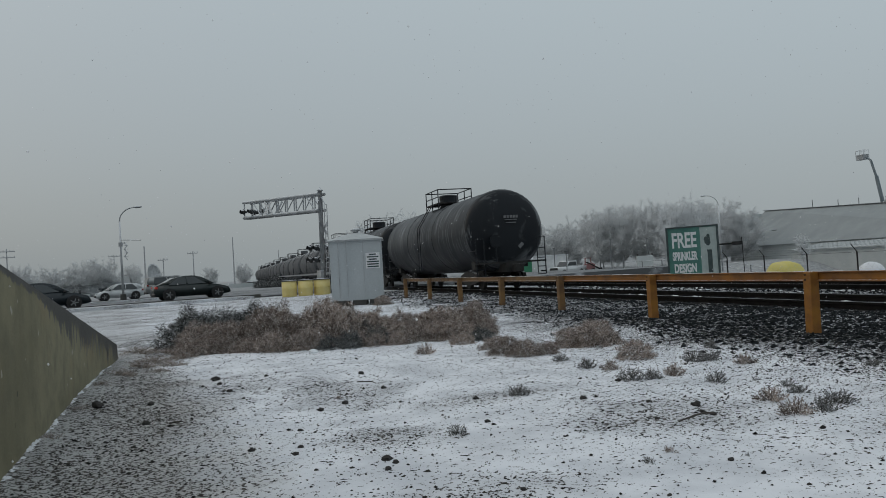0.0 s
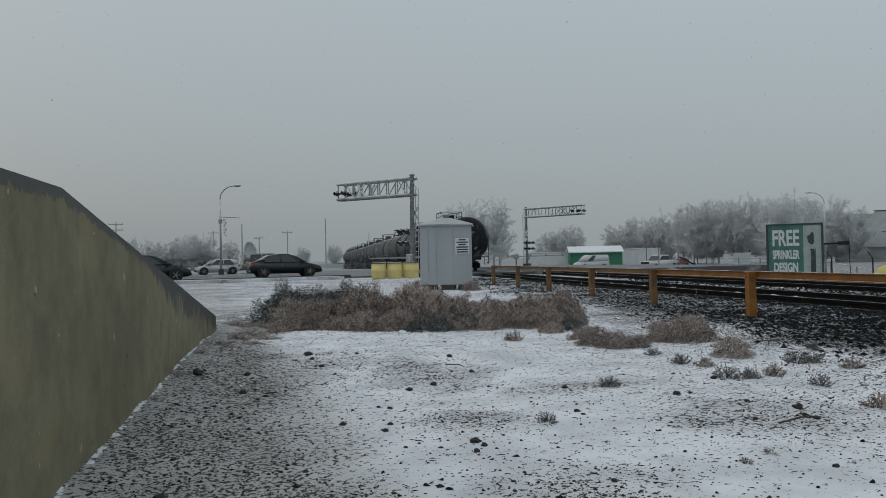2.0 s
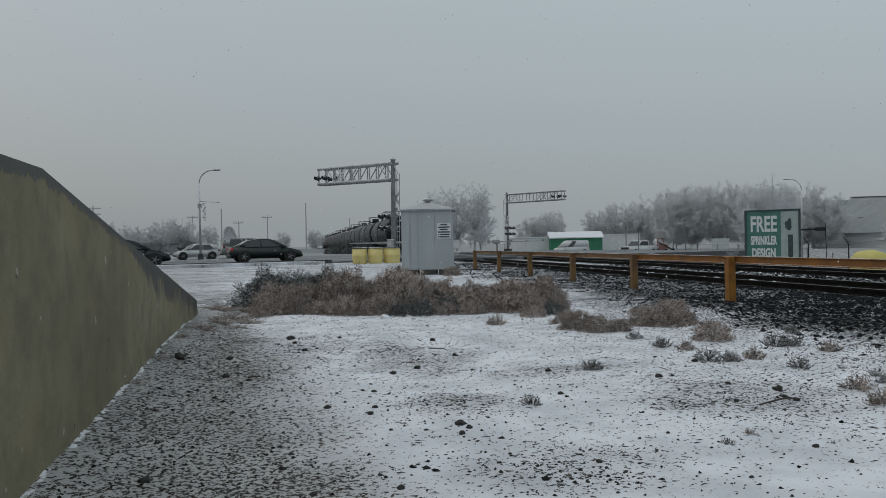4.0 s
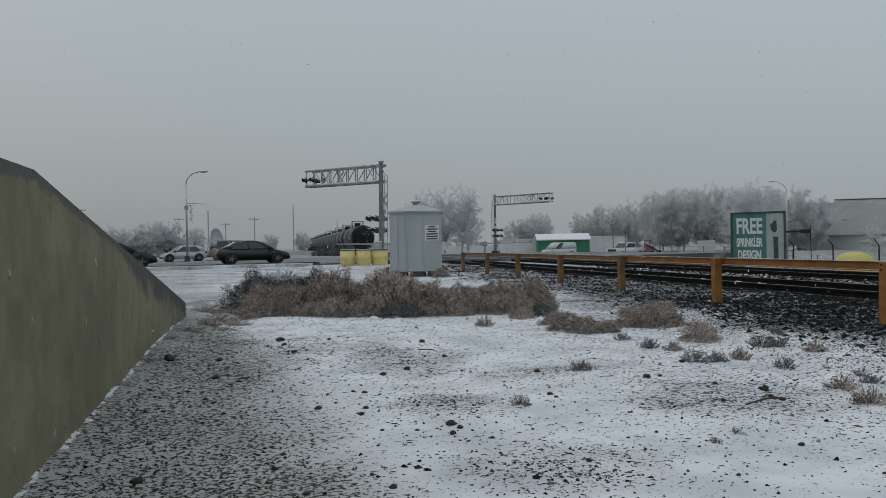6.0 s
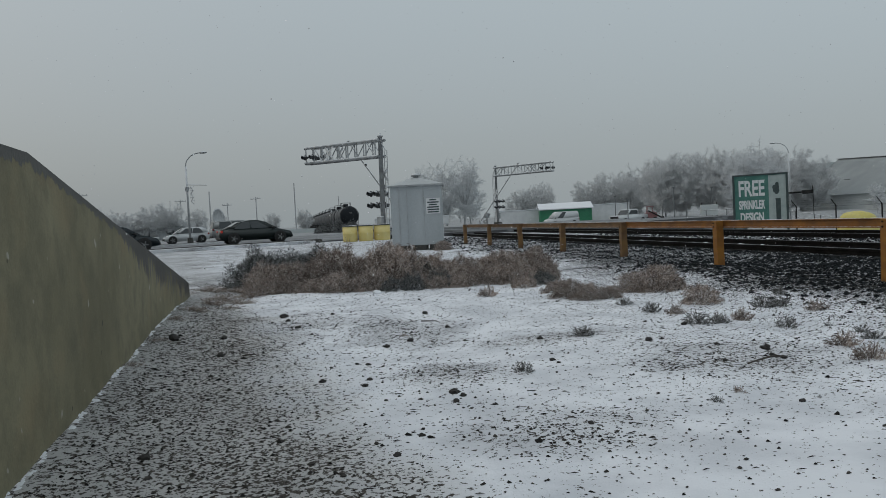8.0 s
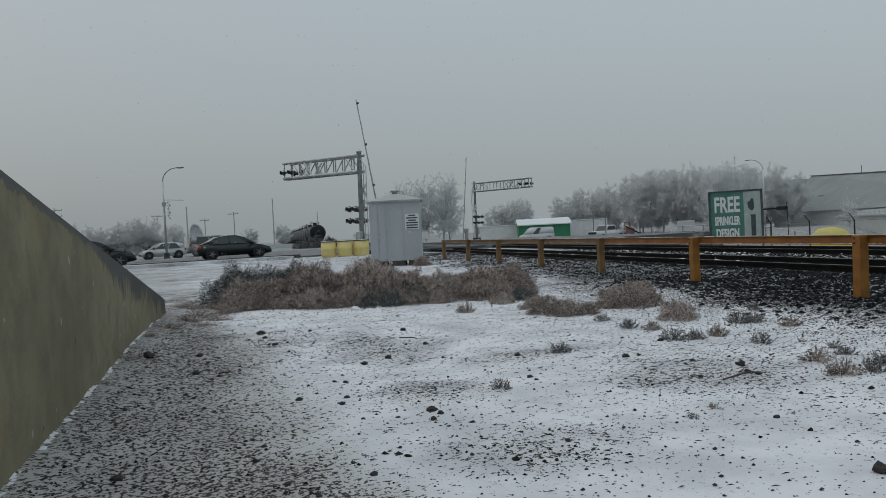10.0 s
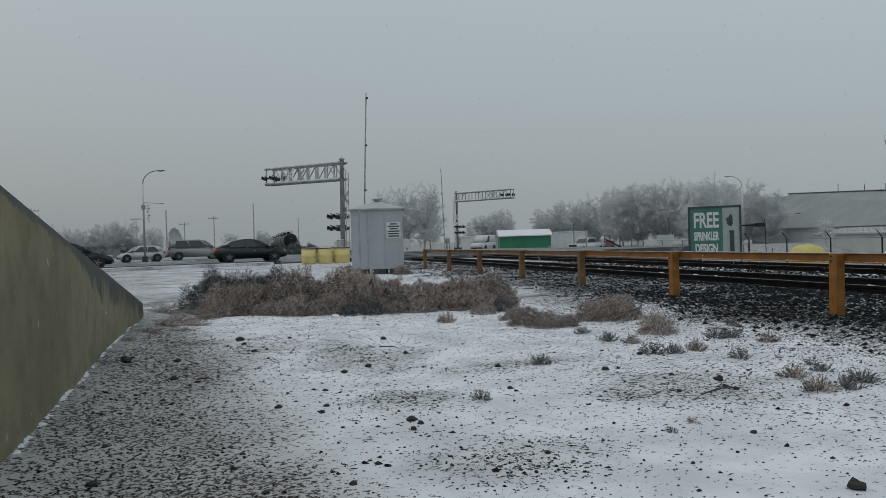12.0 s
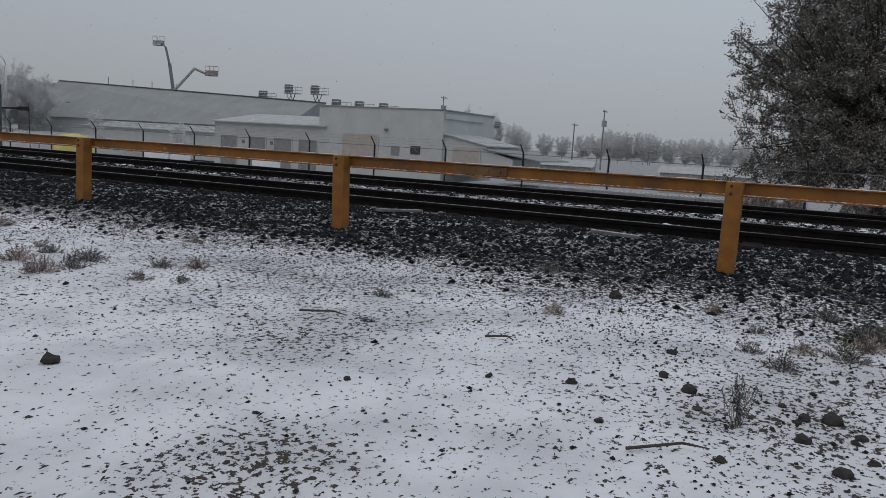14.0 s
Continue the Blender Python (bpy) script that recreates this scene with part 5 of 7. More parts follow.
car(pose(-8.2, 68.5, 0.06, 0, 0, ROAD_TURN + 180), M_CARWHITE, HATCH_LOW, HATCH_TOP, 3.62, 1.62, "white hatchback on the far lanes", wheels=(0.30, 0.82, 0.18), hood_z=0.68)
car(pose(-4.2, 73.2, 0.06, 0, 0, ROAD_TURN), M_CARGREY, VAN_LOW, VAN_TOP, 4.9, 1.9, "silver-grey minivan waiting on the road", "minivan", hood_z=0.95)
VAN_AT = Vector((37.6, 103.9, -0.86))
VAN, VAN_WHEELS = car(pose(*VAN_AT, 0, 0, 188), M_CARWHITE, CARGO_LOW, CARGO_TOP, 4.82, 1.85, "white panel van beside the green shed", "cargo van", (0.33, 0.80, 0.18), hood_z=0.86, group="vehicles in the yard", panes=((0.64, 0.86),))


def pickup():
    t = thing("pickup_truck", pose(42.6, 93.0, -0.87, 0, 0, 205), "white pickup truck parked in the yard", "pickup truck", "vehicles in the yard")
    bm = B()
    prism(bm, [(-2.6, 0.55), (-2.65, 1.1), (0.2, 1.15), (0.4, 1.12), (2.3, 1.05), (2.65, 0.9), (2.65, 0.5), (-2.4, 0.45)], -0.95, 0.95, "y")
    soften(bm, 0.05, 2)
    body = part("body", bm, M_CARWHITE, t, "", True)
    bm = B()
    prism(bm, [(-0.95, 1.1), (-0.85, 1.8), (0.55, 1.82), (1.25, 1.1)], -0.82, 0.82, "y")
    soften(bm, 0.05, 2)
    cab = part("cab", bm, M_CARWHITE, t, "", True)
    bm = B()
    prism(bm, [(-0.8, 1.2), (-0.75, 1.68), (0.45, 1.7), (0.95, 1.2)], -0.835, 0.835, "y")
    part("side_window", bm, M_GLASS, cab)
    bm = B()
    prism(bm, [(0.66, 1.7), (1.22, 1.16), (1.26, 1.16), (0.70, 1.72)], -0.7, 0.7, "y")
    part("windscreen", bm, M_GLASS, cab)
    bm = B()
    box(bm, (2.66, 0, 0.85), (0.04, 1.3, 0.28))
    part("grille", bm, M_TRIM, body)
    for x in (-1.65, 1.7):
        for s in (-1, 1):
            wheel(t, x, s * 0.86, 0.38, s)


pickup()


def skid_loader():
    """Small red loader with its lift arms lowered, beside the pickup."""
    t = thing("skid_loader", pose(45.9, 93.6, -0.87, 0, 0, 160), "small faded red loader with a dark lowered arm", "loader", "vehicles in the yard")
    bm = B()
    prism(bm, [(-0.75, 0.35), (-0.8, 1.15), (-0.45, 1.35), (0.55, 1.25), (0.75, 0.9), (0.75, 0.35)], -0.5, 0.5, "y")
    soften(bm, 0.05, 2)
    part("body", bm, M_LOADER, t)
    bm = B()
    for s in (-0.45, 0.45):
        rod(bm, (-0.3, s, 1.3), (-0.25, s, 2.0), 0.04, n=6)
        rod(bm, (0.45, s, 1.25), (0.4, s, 2.0), 0.04, n=6)
    box(bm, (0.08, 0, 2.02), (0.95, 1.05, 0.07))
    part("cage", bm, M_LOADER, t)
    bm = B()
    for s in (-0.62, 0.62):
        rod(bm, (0.3, s, 1.5), (-1.6, s, 0.45), 0.07, n=6)
    part("lift_arm", bm, M_UNDER, t, "dark lift arm")
    bm = B()
    prism(bm, [(-1.5, 0.15), (-2.1, 0.12), (-2.05, 0.2), (-1.6, 0.35), (-1.55, 0.75), (-1.48, 0.75)], -0.8, 0.8, "y")
    part("bucket", bm, M_UNDER, t)
    for x in (-0.5, 0.5):
        for s in (-1, 1):
            wheel(t, x, s * 0.62, 0.34, s, 0.24)


skid_loader()


# ---- tank train ----
CAR_STEP = 18.3
TAIL_Y0, SPEED = 29.7, 13.5
RADIUS, AXIS_Z = 1.67, 2.40


def truck(parent, y0):
    bm = B()
    for s in (-1, 1):
        prism(bm, [(-1.25, 0.38), (-1.15, 0.62), (-0.4, 0.78), (0.4, 0.78), (1.15, 0.62), (1.25, 0.38), (0.9, 0.30), (0.45, 0.22), (-0.45, 0.22), (-0.9, 0.30)], s * 1.0 - 0.07, s * 1.0 + 0.07, "x")
    box(bm, (0, 0, 0.55), (2.1, 0.4, 0.3))
    ob = part("truck", bm, M_UNDER, parent, "four-wheel truck")
    ob.matrix_basis = pose(0, y0, 0)
    axles = []
    for dy in (-0.88, 0.88):
        bm = B()
        for s in (-0.755, 0.755):
            o = 1 if s > 0 else -1
            spun(bm, [(-0.07, 0.30), (-0.065, 0.44), (-0.05, 0.455), (-0.02, 0.42), (0.06, 0.415), (0.065, 0.30)], (s, 0, 0), (o, 0, 0), 18)
        rod(bm, (-0.9, 0, 0), (0.9, 0, 0), 0.08, n=8)
        ax = part("wheelset", bm, M_UNDER, ob)
        ax.matrix_basis = pose(0, dy, 0.42)
        axles.append(ax)
    return axles


def tank_car(m, paint, label):
    """Tail end at y = 0, the car runs on along +y."""
    t = thing("tank_car", m, label, "tank car", "train of tank cars")
    L, r, z = 16.2, RADIUS, AXIS_Z
    bm = B()
    dome = [(0.0, 0.05), (0.02, 0.6), (0.06, 1.0), (0.11, 1.3), (0.17, 1.48), (0.24, 1.59), (0.33, 1.65), (0.42, r)]
    spun(bm, dome + [(L - d, q) for d, q in dome[::-1]], (0, 0, z), (0, 1, 0), 44)
    tank = part("tank", bm, paint, t, "", True)
    for y in (0.50, 5.6, 10.6, L - 0.50):
        bm = B()
        spun(bm, [(-0.03, r - 0.02), (-0.03, r + 0.012), (0.03, r + 0.012), (0.03, r - 0.02)], (0, y, z), (0, 1, 0), 44)
        part("end_band", bm, paint, tank)
    # stencilled lines on the end, as plain bars
    for k, (w, h) in enumerate(((0.62, 0.11), (0.5, 0.035), (0.42, 0.03))):
        bm = B()
        for j in range(5 if k == 0 else 1):
            ww = w / 5 * 0.72 if k == 0 else w
            x = 0.18 + (j - 2) * w / 5 if k == 0 else 0.18
            box(bm, (x, 0.012 - 0.02, z + 0.52 - 0.12 * k), (ww, 0.12, h))
        part("stencil", bm, M_STENCIL, tank, "faded white stencil bars")
    bm = B()
    box(bm, (0, 0, 0), (0.24, 0.02, 0.24), Matrix.Translation((0.55, 0.05, z - 0.62)) @ Matrix.Rotation(0.785, 4, "Y"))
    part("placard", bm, M_STENCIL, tank, "diamond hazard placard")
    # top platform with railing and fittings housing
    y0 = L / 2
    bm = B()
    box(bm, (0, y0, z + r + 0.10), (1.7, 2.3, 0.06))
    part("platform", bm, M_UNDER, t)
    bm = B()
    rod(bm, (0, y0, z + r - 0.1), (0, y0, z + r + 0.50), 0.46, n=18)
    rod(bm, (0, y0, z + r + 0.50), (0, y0, z + r + 0.56), 0.50, 0.42, 18)
    part("fittings_housing", bm, paint, t)
    bm = B()
    pts = [(-0.85, y0 - 1.15), (0.85, y0 - 1.15), (0.85, y0 + 1.15), (-0.85, y0 + 1.15)]
    for h in (0.40, 0.76):
        for a, b in zip(pts, pts[1:] + pts[:1]):
            if h > 0.7 or a[0] == b[0]:
                rod(bm, (*a, z + r + h), (*b, z + r + h), 0.026, n=6)
    for x, y in pts + [(-0.85, y0), (0.85, y0)]:
        rod(bm, (x, y, z + r - 0.3), (x, y, z + r + 0.76), 0.026, n=6)
    part("platform_railing", bm, M_TANK, t)
    for s in (-1, 1):
        bm = B()
        for dy in (-0.22, 0.22):
            rod(bm, (s * 1.66, y0 + dy, 0.9), (s * 1.66, y0 + dy, z + 0.6), 0.022, n=6)
            rod(bm, (s * 1.66, y0 + dy, z + 0.6), (s * 0.9, y0 + dy, z + r + 0.1), 0.022, n=6)
        for k in range(8):
            rod(bm, (s * 1.66, y0 - 0.22, 1.0 + 0.27 * k), (s * 1.66, y0 + 0.22, 1.0 + 0.27 * k), 0.016, n=4)
        part("ladder", bm, M_TANK, t)
    # stub sills, end platforms, handholds and couplers
    for e in (0, 1):
        y, o = (0.0, 1) if e == 0 else (L, -1)
        bm = B()
        box(bm, (0, y + o * 1.3, 0.88), (0.7, 3.9, 0.36))
        box(bm, (0, y + o * 1.1, 1.12), (2.3, 0.5, 0.5))
        part("stub_sill", bm, M_UNDER, t)
        bm = B()
        box(bm, (0, y - o * 0.25, 1.08), (2.9, 0.32, 0.07))
        for s in (-1, 1):
            box(bm, (s * 1.42, y - o * 0.15, 0.66), (0.05, 0.5, 0.06))
        part("end_platform", bm, M_UNDER, t)
        for s in (-1, 1):
            bm = B()
            for dx in (1.12, 1.46):
                rod(bm, (s * dx, y - o * 0.3, 0.55), (s * dx, y - o * 0.3, 2.05), 0.024, n=6)
            for h in (0.55, 0.85, 1.2, 2.05):
                rod(bm, (s * 1.12, y - o * 0.3, h), (s * 1.46, y - o * 0.3, h), 0.02, n=5)
            rod(bm, (s * 1.46, y - o * 0.3, 1.6), (s * 1.46, y + o * 0.8, 1.6), 0.02, n=5)
            part("handrail", bm, M_TANK, t)
        bm = B()
        box(bm, (0, y - o * 0.55, 0.85), (0.26, 0.7, 0.26))
        box(bm, (0.05, y - o * 0.92, 0.85), (0.36, 0.22, 0.32))
        soften(bm, 0.02)
        part("coupler", bm, M_UNDER, t)
        bm = B()
        rod(bm, (-0.62, y - o * 0.3, 1.1), (-0.62, y - o * 0.3, 2.0), 0.03, n=6)
        spun(bm, [(-0.02, 0.26), (0.02, 0.26)], (-0.62, y - o * 0.34, 1.95), (0, 1, 0), 14)
        part("brake_wheel", bm, M_TANK, t)
    ax = []
    for y in (2.1, L - 2.1):
        ax += truck(t, y)
    return t, ax


TRAIN = []
tail_, TAIL_AXLES = tank_car(pose(TRACK_X, TAIL_Y0, 0), M_TANK, "black tank car with a railed top platform, last of the train")
TRAIN.append(tail_)
second_ = copy_thing(tail_, pose(TRACK_X, TAIL_Y0 + CAR_STEP, 0))
second_["label"] = "black tank car coupled ahead of the last one"
TRAIN.append(second_)
third_, _ = tank_car(pose(TRACK_X, TAIL_Y0 + 2 * CAR_STEP, 0), M_TANK_HAZE, "frosted tank car of a moving train, haze painted into its grey")
TRAIN.append(third_)
for k_ in range(3, 12):
    TRAIN.append(copy_thing(third_, pose(TRACK_X, TAIL_Y0 + k_ * CAR_STEP, 0)))


# ---- advertising sign ----
def letters(text, size, x, z, y, material, parent, name, bold=0.012):
    cu = bpy.data.curves.new(name, "FONT")
    cu.body, cu.size, cu.extrude, cu.offset, cu.align_x = text, size, 0.006, bold, "CENTER"
    cu.materials.append(material)
    ob = new(name, cu)
    ob.parent = parent
    ob.matrix_basis = pose(x, y, z, 90, 0, 0)
    return ob


def billboard():
    c = Vector((25.0, 38.05, -1.15))
    t = thing("billboard", pose(*c, 0, 0, turn_to(25.6 - 24.2, 37.15 - 38.9) + 8), "weathered green and white advertising sign with white lettering", "sign")
    w, z0, z1 = 2.62, 0.75, 3.56
    bm = B()
    box(bm, (0, 0.03, (z0 + z1) / 2), (w, 0.05, z1 - z0))
    panel = part("panel", bm, M_SIGN_GREEN, t)
    bm = B()
    box(bm, (0.86, -0.004, (z0 + z1) / 2), (0.86, 0.012, z1 - z0 - 0.08))
    part("pale_field", bm, M_SIGN_PALE, panel, "pale printed field")
    bm = B()
    rng = random.Random(3)
    for k in range(9):
        a = rng.uniform(0, 6.28)
        ball(bm, (0.86 + 0.2 * math.cos(a) * rng.random(), -0.014, 2.80 + 0.24 * math.sin(a) * rng.random()), rng.uniform(0.06, 0.12), 8, (1, 0.06, 1.2))
    part("printed_emblem", bm, M_SIGN_DARK, panel, "dark faded printed shape")
    bm = B()
    box(bm, (0.90, -0.014, 1.65), (0.24, 0.008, 1.25))
    box(bm, (0.80, -0.014, 2.22), (0.07, 0.008, 0.12))
    part("printed_shape", bm, M_SIGN_DARK, panel, "dark upright printed shape")
    for s in (-1, 1):
        bm = B()
        box(bm, (s * (w / 2 + 0.04), 0.02, z1 / 2), (0.10, 0.14, z1 + 0.1))
        part("upright", bm, M_SIGN_DARK, t, "dark post")
    bm = B()
    box(bm, (0, 0.02, z1 + 0.03), (w + 0.18, 0.14, 0.08))
    part("top_rail", bm, M_SIGN_DARK, t)
    for txt, size, z, sx in (("FREE", 0.80, 2.48, 1.0), ("SPRINKLER", 0.50, 1.78, 0.66), ("DESIGN", 0.52, 1.10, 0.82)):
        o = letters(txt, size, -0.44, z, -0.012, M_LETTER, panel, "lettering", 0.022)
        o.scale = (sx * 0.82, 1.45 if txt == "FREE" else 1.25, 1)


billboard()


# ---- chain-link fence with barbed-wire arms ----
def chain_fence():
    x, z0 = 26.5, -1.1
    t = thing("chain_link_fence", pose(x, 0, 0), "rusty chain-link fence with angled barbed-wire arms", "fence")
    ys = [3.05 * k - 2.5 for k in range(-2, 15)]
    for y in ys:
        bm = B()
        rod(bm, (0, y, z0 - 0.2), (0, y, 0.62), 0.035, n=7)
        rod(bm, (0, y, 0.62), (-0.24, y + 0.05, 0.95), 0.026, 0.02, 6)
        part("post", bm, M_UNDER, t)
    for k, (dx, z) in enumerate(((0, 0.6), (-0.08, 0.72), (-0.15, 0.83), (-0.22, 0.93))):
        for a, b in zip(ys, ys[1:]):
            bm = B()
            rod(bm, (dx, a, z), (dx, b, z - 0.01), 0.0028 if k else 0.011, n=4, caps=False)
            part("barbed_wire" if k else "top_rail", bm, M_RIDGE, t)
    bm = B()
    for k in range(0, 150):
        y = ys[0] + k * 0.3
        for s in (1, -1):
            ya, yb = y, y + s * 1.7
            rod(bm, (0, ya, z0), (0, yb, 0.58), 0.002, n=3, caps=False)
    part("mesh", bm, M_GALV, t, "diamond wire mesh")


chain_fence()


# ---- odd timber and steel beside the tracks ----
def trackside_litter():
    for x, y, l, a, lab in ((8.9, 4.78, 0.85, 172, "weathered pale plank lying on the ballast"), (8.3, 1.9, 0.5, 100, "short weathered board lying on the ballast")):
        bm = B()
        box(bm, (0, 0, 0.02), (l, 0.11, 0.035))
        soften(bm, 0.004)
        tagged(part("plank", bm, M_POLE), lab, "plank", "planks on the ballast").matrix_basis = pose(x, y, height(x, y) + 0.02, 2, -3, a)
    t = thing("steel_grating", pose(21.6, 4.7, height(21.6, 4.7)), "pale steel grating panels stacked on timber blocks", "grating")
    for y in (-2.2, -0.7, 0.7, 2.2):
        bm = B()
        box(bm, (0, y, 0.22), (0.9, 0.2, 0.50))
        soften(bm, 0.01)
        part("block", bm, M_TIE, t)
    for z in (0.52, 0.60):
        bm = B()
        for x in (-0.42, -0.14, 0.14, 0.42):
            box(bm, (x, 0, z), (0.012, 5.0, 0.06))
        for k in range(50):
            box(bm, (0, -2.45 + 0.1 * k, z + 0.012), (0.92, 0.03, 0.05))
        part("panel", bm, M_GALV, t, "frosted bar grating panel")


trackside_litter()


# ---- buildings beyond the tracks ----
def wall_slab(bm, x0, x1, y0, y1, z0, z1):
    box(bm, ((x0 + x1) / 2, (y0 + y1) / 2, (z0 + z1) / 2), (abs(x1 - x0), abs(y1 - y0), abs(z1 - z0)))


def roller_door(t, x, y0, y1, z0, z1, material=None):
    bm = B()
    wall_slab(bm, x - 0.03, x + 0.05, y0, y1, z0, z1)
    d = part("roller_door", bm, material or M_DOOR, t)
    n = 6
    for k in range(n):
        bm = B()
        wall_slab(bm, x - 0.045, x - 0.03, y0 + 0.02, y1 - 0.02, z0 + (z1 - z0) * k / n + 0.02, z0 + (z1 - z0) * (k + 1) / n - 0.02)
        part("door_panel", bm, material or M_DOOR, d)
    for a, b, c, e in ((y0 - 0.12, y0, z0, z1 + 0.12), (y1, y1 + 0.12, z0, z1 + 0.12), (y0, y1, z1, z1 + 0.12)):
        bm = B()
        wall_slab(bm, x - 0.06, x + 0.04, a, b, c, e)
        part("door_frame", bm, M_WHITEWALL, d)


NEARER = Matrix.Translation((0, 0, 0.084)) @ Matrix.Diagonal((0.909, 0.909, 0.909, 1))


def warehouse():
    G = -3.6
    # great hall with a long sloping metal roof
    t = thing("warehouse", pose(0, 0, 0), "long pale grey metal warehouse with a sloping roof", "building", "buildings past the tracks")
    bm = B()
    wall_slab(bm, 92, 102, 71, 127.8, G, 1.6)
    part("wall", bm, M_WHITEWALL, t)
    bm = B()
    ends = []
    for y, top in ((70.5, 5.75), (128.0, 8.1)):
        ends.append([bm.verts.new(c) for c in ((91.6, y, 1.5), (100.5, y, top), (102.2, y, top), (102.2, y, 1.5))])
    bm.faces.new(ends[0])
    bm.faces.new(ends[1][::-1])
    for i in range(4):
        j = (i + 1) % 4
        bm.faces.new((ends[0][i], ends[1][i], ends[1][j], ends[0][j]))
    part("roof", bm, M_GREYROOF, t, "grey ribbed metal roof")
    bm = B()
    box(bm, (0, 0, 0), (2.3, 57.8, 0.12), Matrix.Translation((101.35, 99.3, 6.98)) @ Matrix.Rotation(math.atan2(2.35, 57.5), 4, "X"))
    part("ridge_cap", bm, M_RIDGE, t, "dark ridge edge")
    for y, z in ((116, 9.0), (110, 8.5), (105.5, 8.3), (100, 8.0)):
        bm = B()
        rod(bm, (101, y, z - 1.5), (101, y, z), 0.06, n=6)
        part("roof_pipe", bm, M_RIDGE, t)
    for y, z in ((119, 4.0), (106.5, 3.7)):
        bm = B()
        box(bm, (95.2, y, z), (0.4, 1.3, 0.3))
        rod(bm, (95.6, y, z), (96.6, y, z - 0.2), 0.06, n=5)
        part("roof_lamp", bm, M_RIDGE, t, "dark wall lamp on a bracket")
    bm = B()
    prism(bm, [(128.0, 1.4), (131.6, 1.4), (131.6, 4.9), (130.0, 4.9), (130.0, 7.6), (128.0, 7.6)], 96, 101, "x")
    part("gable_block", bm, M_WHITEWALL, t, "stepped block at the gable end")
    # lean-to along the front
    l = thing("lean_to", pose(0, 0, 0), "low lean-to with a snow-dusted metal roof", "building", "buildings past the tracks")
    bm = B()
    wall_slab(bm, 86, 92, 70, 104, G, 0.35)
    part("wall", bm, M_WHITEWALL, l)
    bm = B()
    prism(bm, [(85.6, 0.3), (92.5, 1.25), (92.5, 1.4), (85.6, 0.45)], 69.8, 104.2, "y")
    part("roof", bm, M_SNOWROOF, l)
    for k in range(28):
        bm = B()
        box(bm, (0, 0, 0), (6.9, 0.06, 0.05), Matrix.Translation((89.05, 70.4 + 1.22 * k, 0.96)) @ Matrix.Rotation(-0.137, 4, "Y"))
        part("roof_rib", bm, M_WHITEWALL, l)
    # white office annex with four roller doors
    a = thing("garage_annex", pose(0, 0, 0), "white metal annex with four grey roller doors", "building", "buildings past the tracks")
    bm = B()
    wall_slab(bm, 80, 90, 55.0, 72.4, G, 1.9)
    part("wall", bm, M_WHITEWALL, a)
    for k in range(9):
        bm = B()
        wall_slab(bm, 79.97, 80.0, 55.0, 72.4, 1.5 - 0.33 * k, 1.515 - 0.33 * k)
        part("siding_joint", bm, M_JOINT, a)
    bm = B()
    prism(bm, [(79.5, 1.88), (88.6, 3.15), (97, 3.2), (97, 3.3), (88.6, 3.3), (79.5, 2.02)], 54.8, 72.6, "y")
    part("roof", bm, M_SNOWROOF, a, "snow-dusted metal roof")
    for k in range(14):
        bm = B()
        box(bm, (0, 0, 0), (9.2, 0.06, 0.06), Matrix.Translation((84.05, 55.5 + 1.28 * k, 2.62)) @ Matrix.Rotation(-0.139, 4, "Y"))
        part("roof_rib", bm, M_WHITEWALL, a)
    for y in (68.6, 64.0, 60.0, 56.2):
        roller_door(a, 79.96, y, y + 2.7, G, 0.2)
    for y in (67.4, 62.9):
        bm = B()
        wall_slab(bm, 79.93, 80, y, y + 0.4, -0.7, -0.25)
        part("meter_box", bm, M_RIDGE, a)
    # taller white block
    b = thing("white_block", NEARER, "white flat-roofed workshop block with a wide door", "building", "buildings past the tracks")
    bm = B()
    wall_slab(bm, 88, 104, 43.2, 61.6, -4.2, 4.7)
    part("wall", bm, M_WHITEWALL, b)
    bm = B()
    wall_slab(bm, 87.9, 104.1, 43.0, 61.8, 4.66, 4.82)
    part("parapet", bm, M_DOOR, b)
    bm = B()
    wall_slab(bm, 88.3, 100, 42.9, 49.5, 3.7, 4.3)
    part("step", bm, M_WHITEWALL, b)
    roller_door(b, 87.95, 52.4, 57.8, -2.5, 1.3, M_TAN)
    for y0, y1, z0, z1 in ((46.2, 47.6, -0.9, 0.15), (49.2, 50.4, -1.2, 0.0)):
        bm = B()
        wall_slab(bm, 87.93, 88.02, y0, y1, z0, z1)
        part("window", bm, M_GLASS if y0 < 47 else M_DOOR, b)
    bm = B()
    box(bm, (87.8, 51.2, 2.0), (0.3, 0.4, 0.3))
    part("wall_lamp", bm, M_RIDGE, b)
    # low gabled wing and shed
    w = thing("gabled_wing", NEARER, "low white wing with a sloping roof and a door", "building", "buildings past the tracks")
    bm = B()
    prism(bm, [(43.2, -2.6), (43.2, 1.75), (37.4, 0.55), (37.4, -2.6)], 88.5, 100, "x")
    part("wall", bm, M_WHITEWALL, w)
    bm = B()
    prism(bm, [(43.2, 1.80), (37.1, 0.55), (37.1, 0.68), (43.2, 1.95)], 88.2, 100.3, "x")
    part("roof", bm, M_SNOWROOF, w)
    roller_door(w, 88.45, 38.3, 41.9, -2.5, 0.25, M_TAN)
    s = thing("shed", NEARER, "small pale shed with a dark sloping roof edge", "shed", "buildings past the tracks")
    bm = B()
    prism(bm, [(37.0, -2.6), (37.0, 0.15), (33.4, -0.75), (33.4, -2.6)], 87, 97, "x")
    part("wall", bm, M_WHITEWALL, s)
    bm = B()
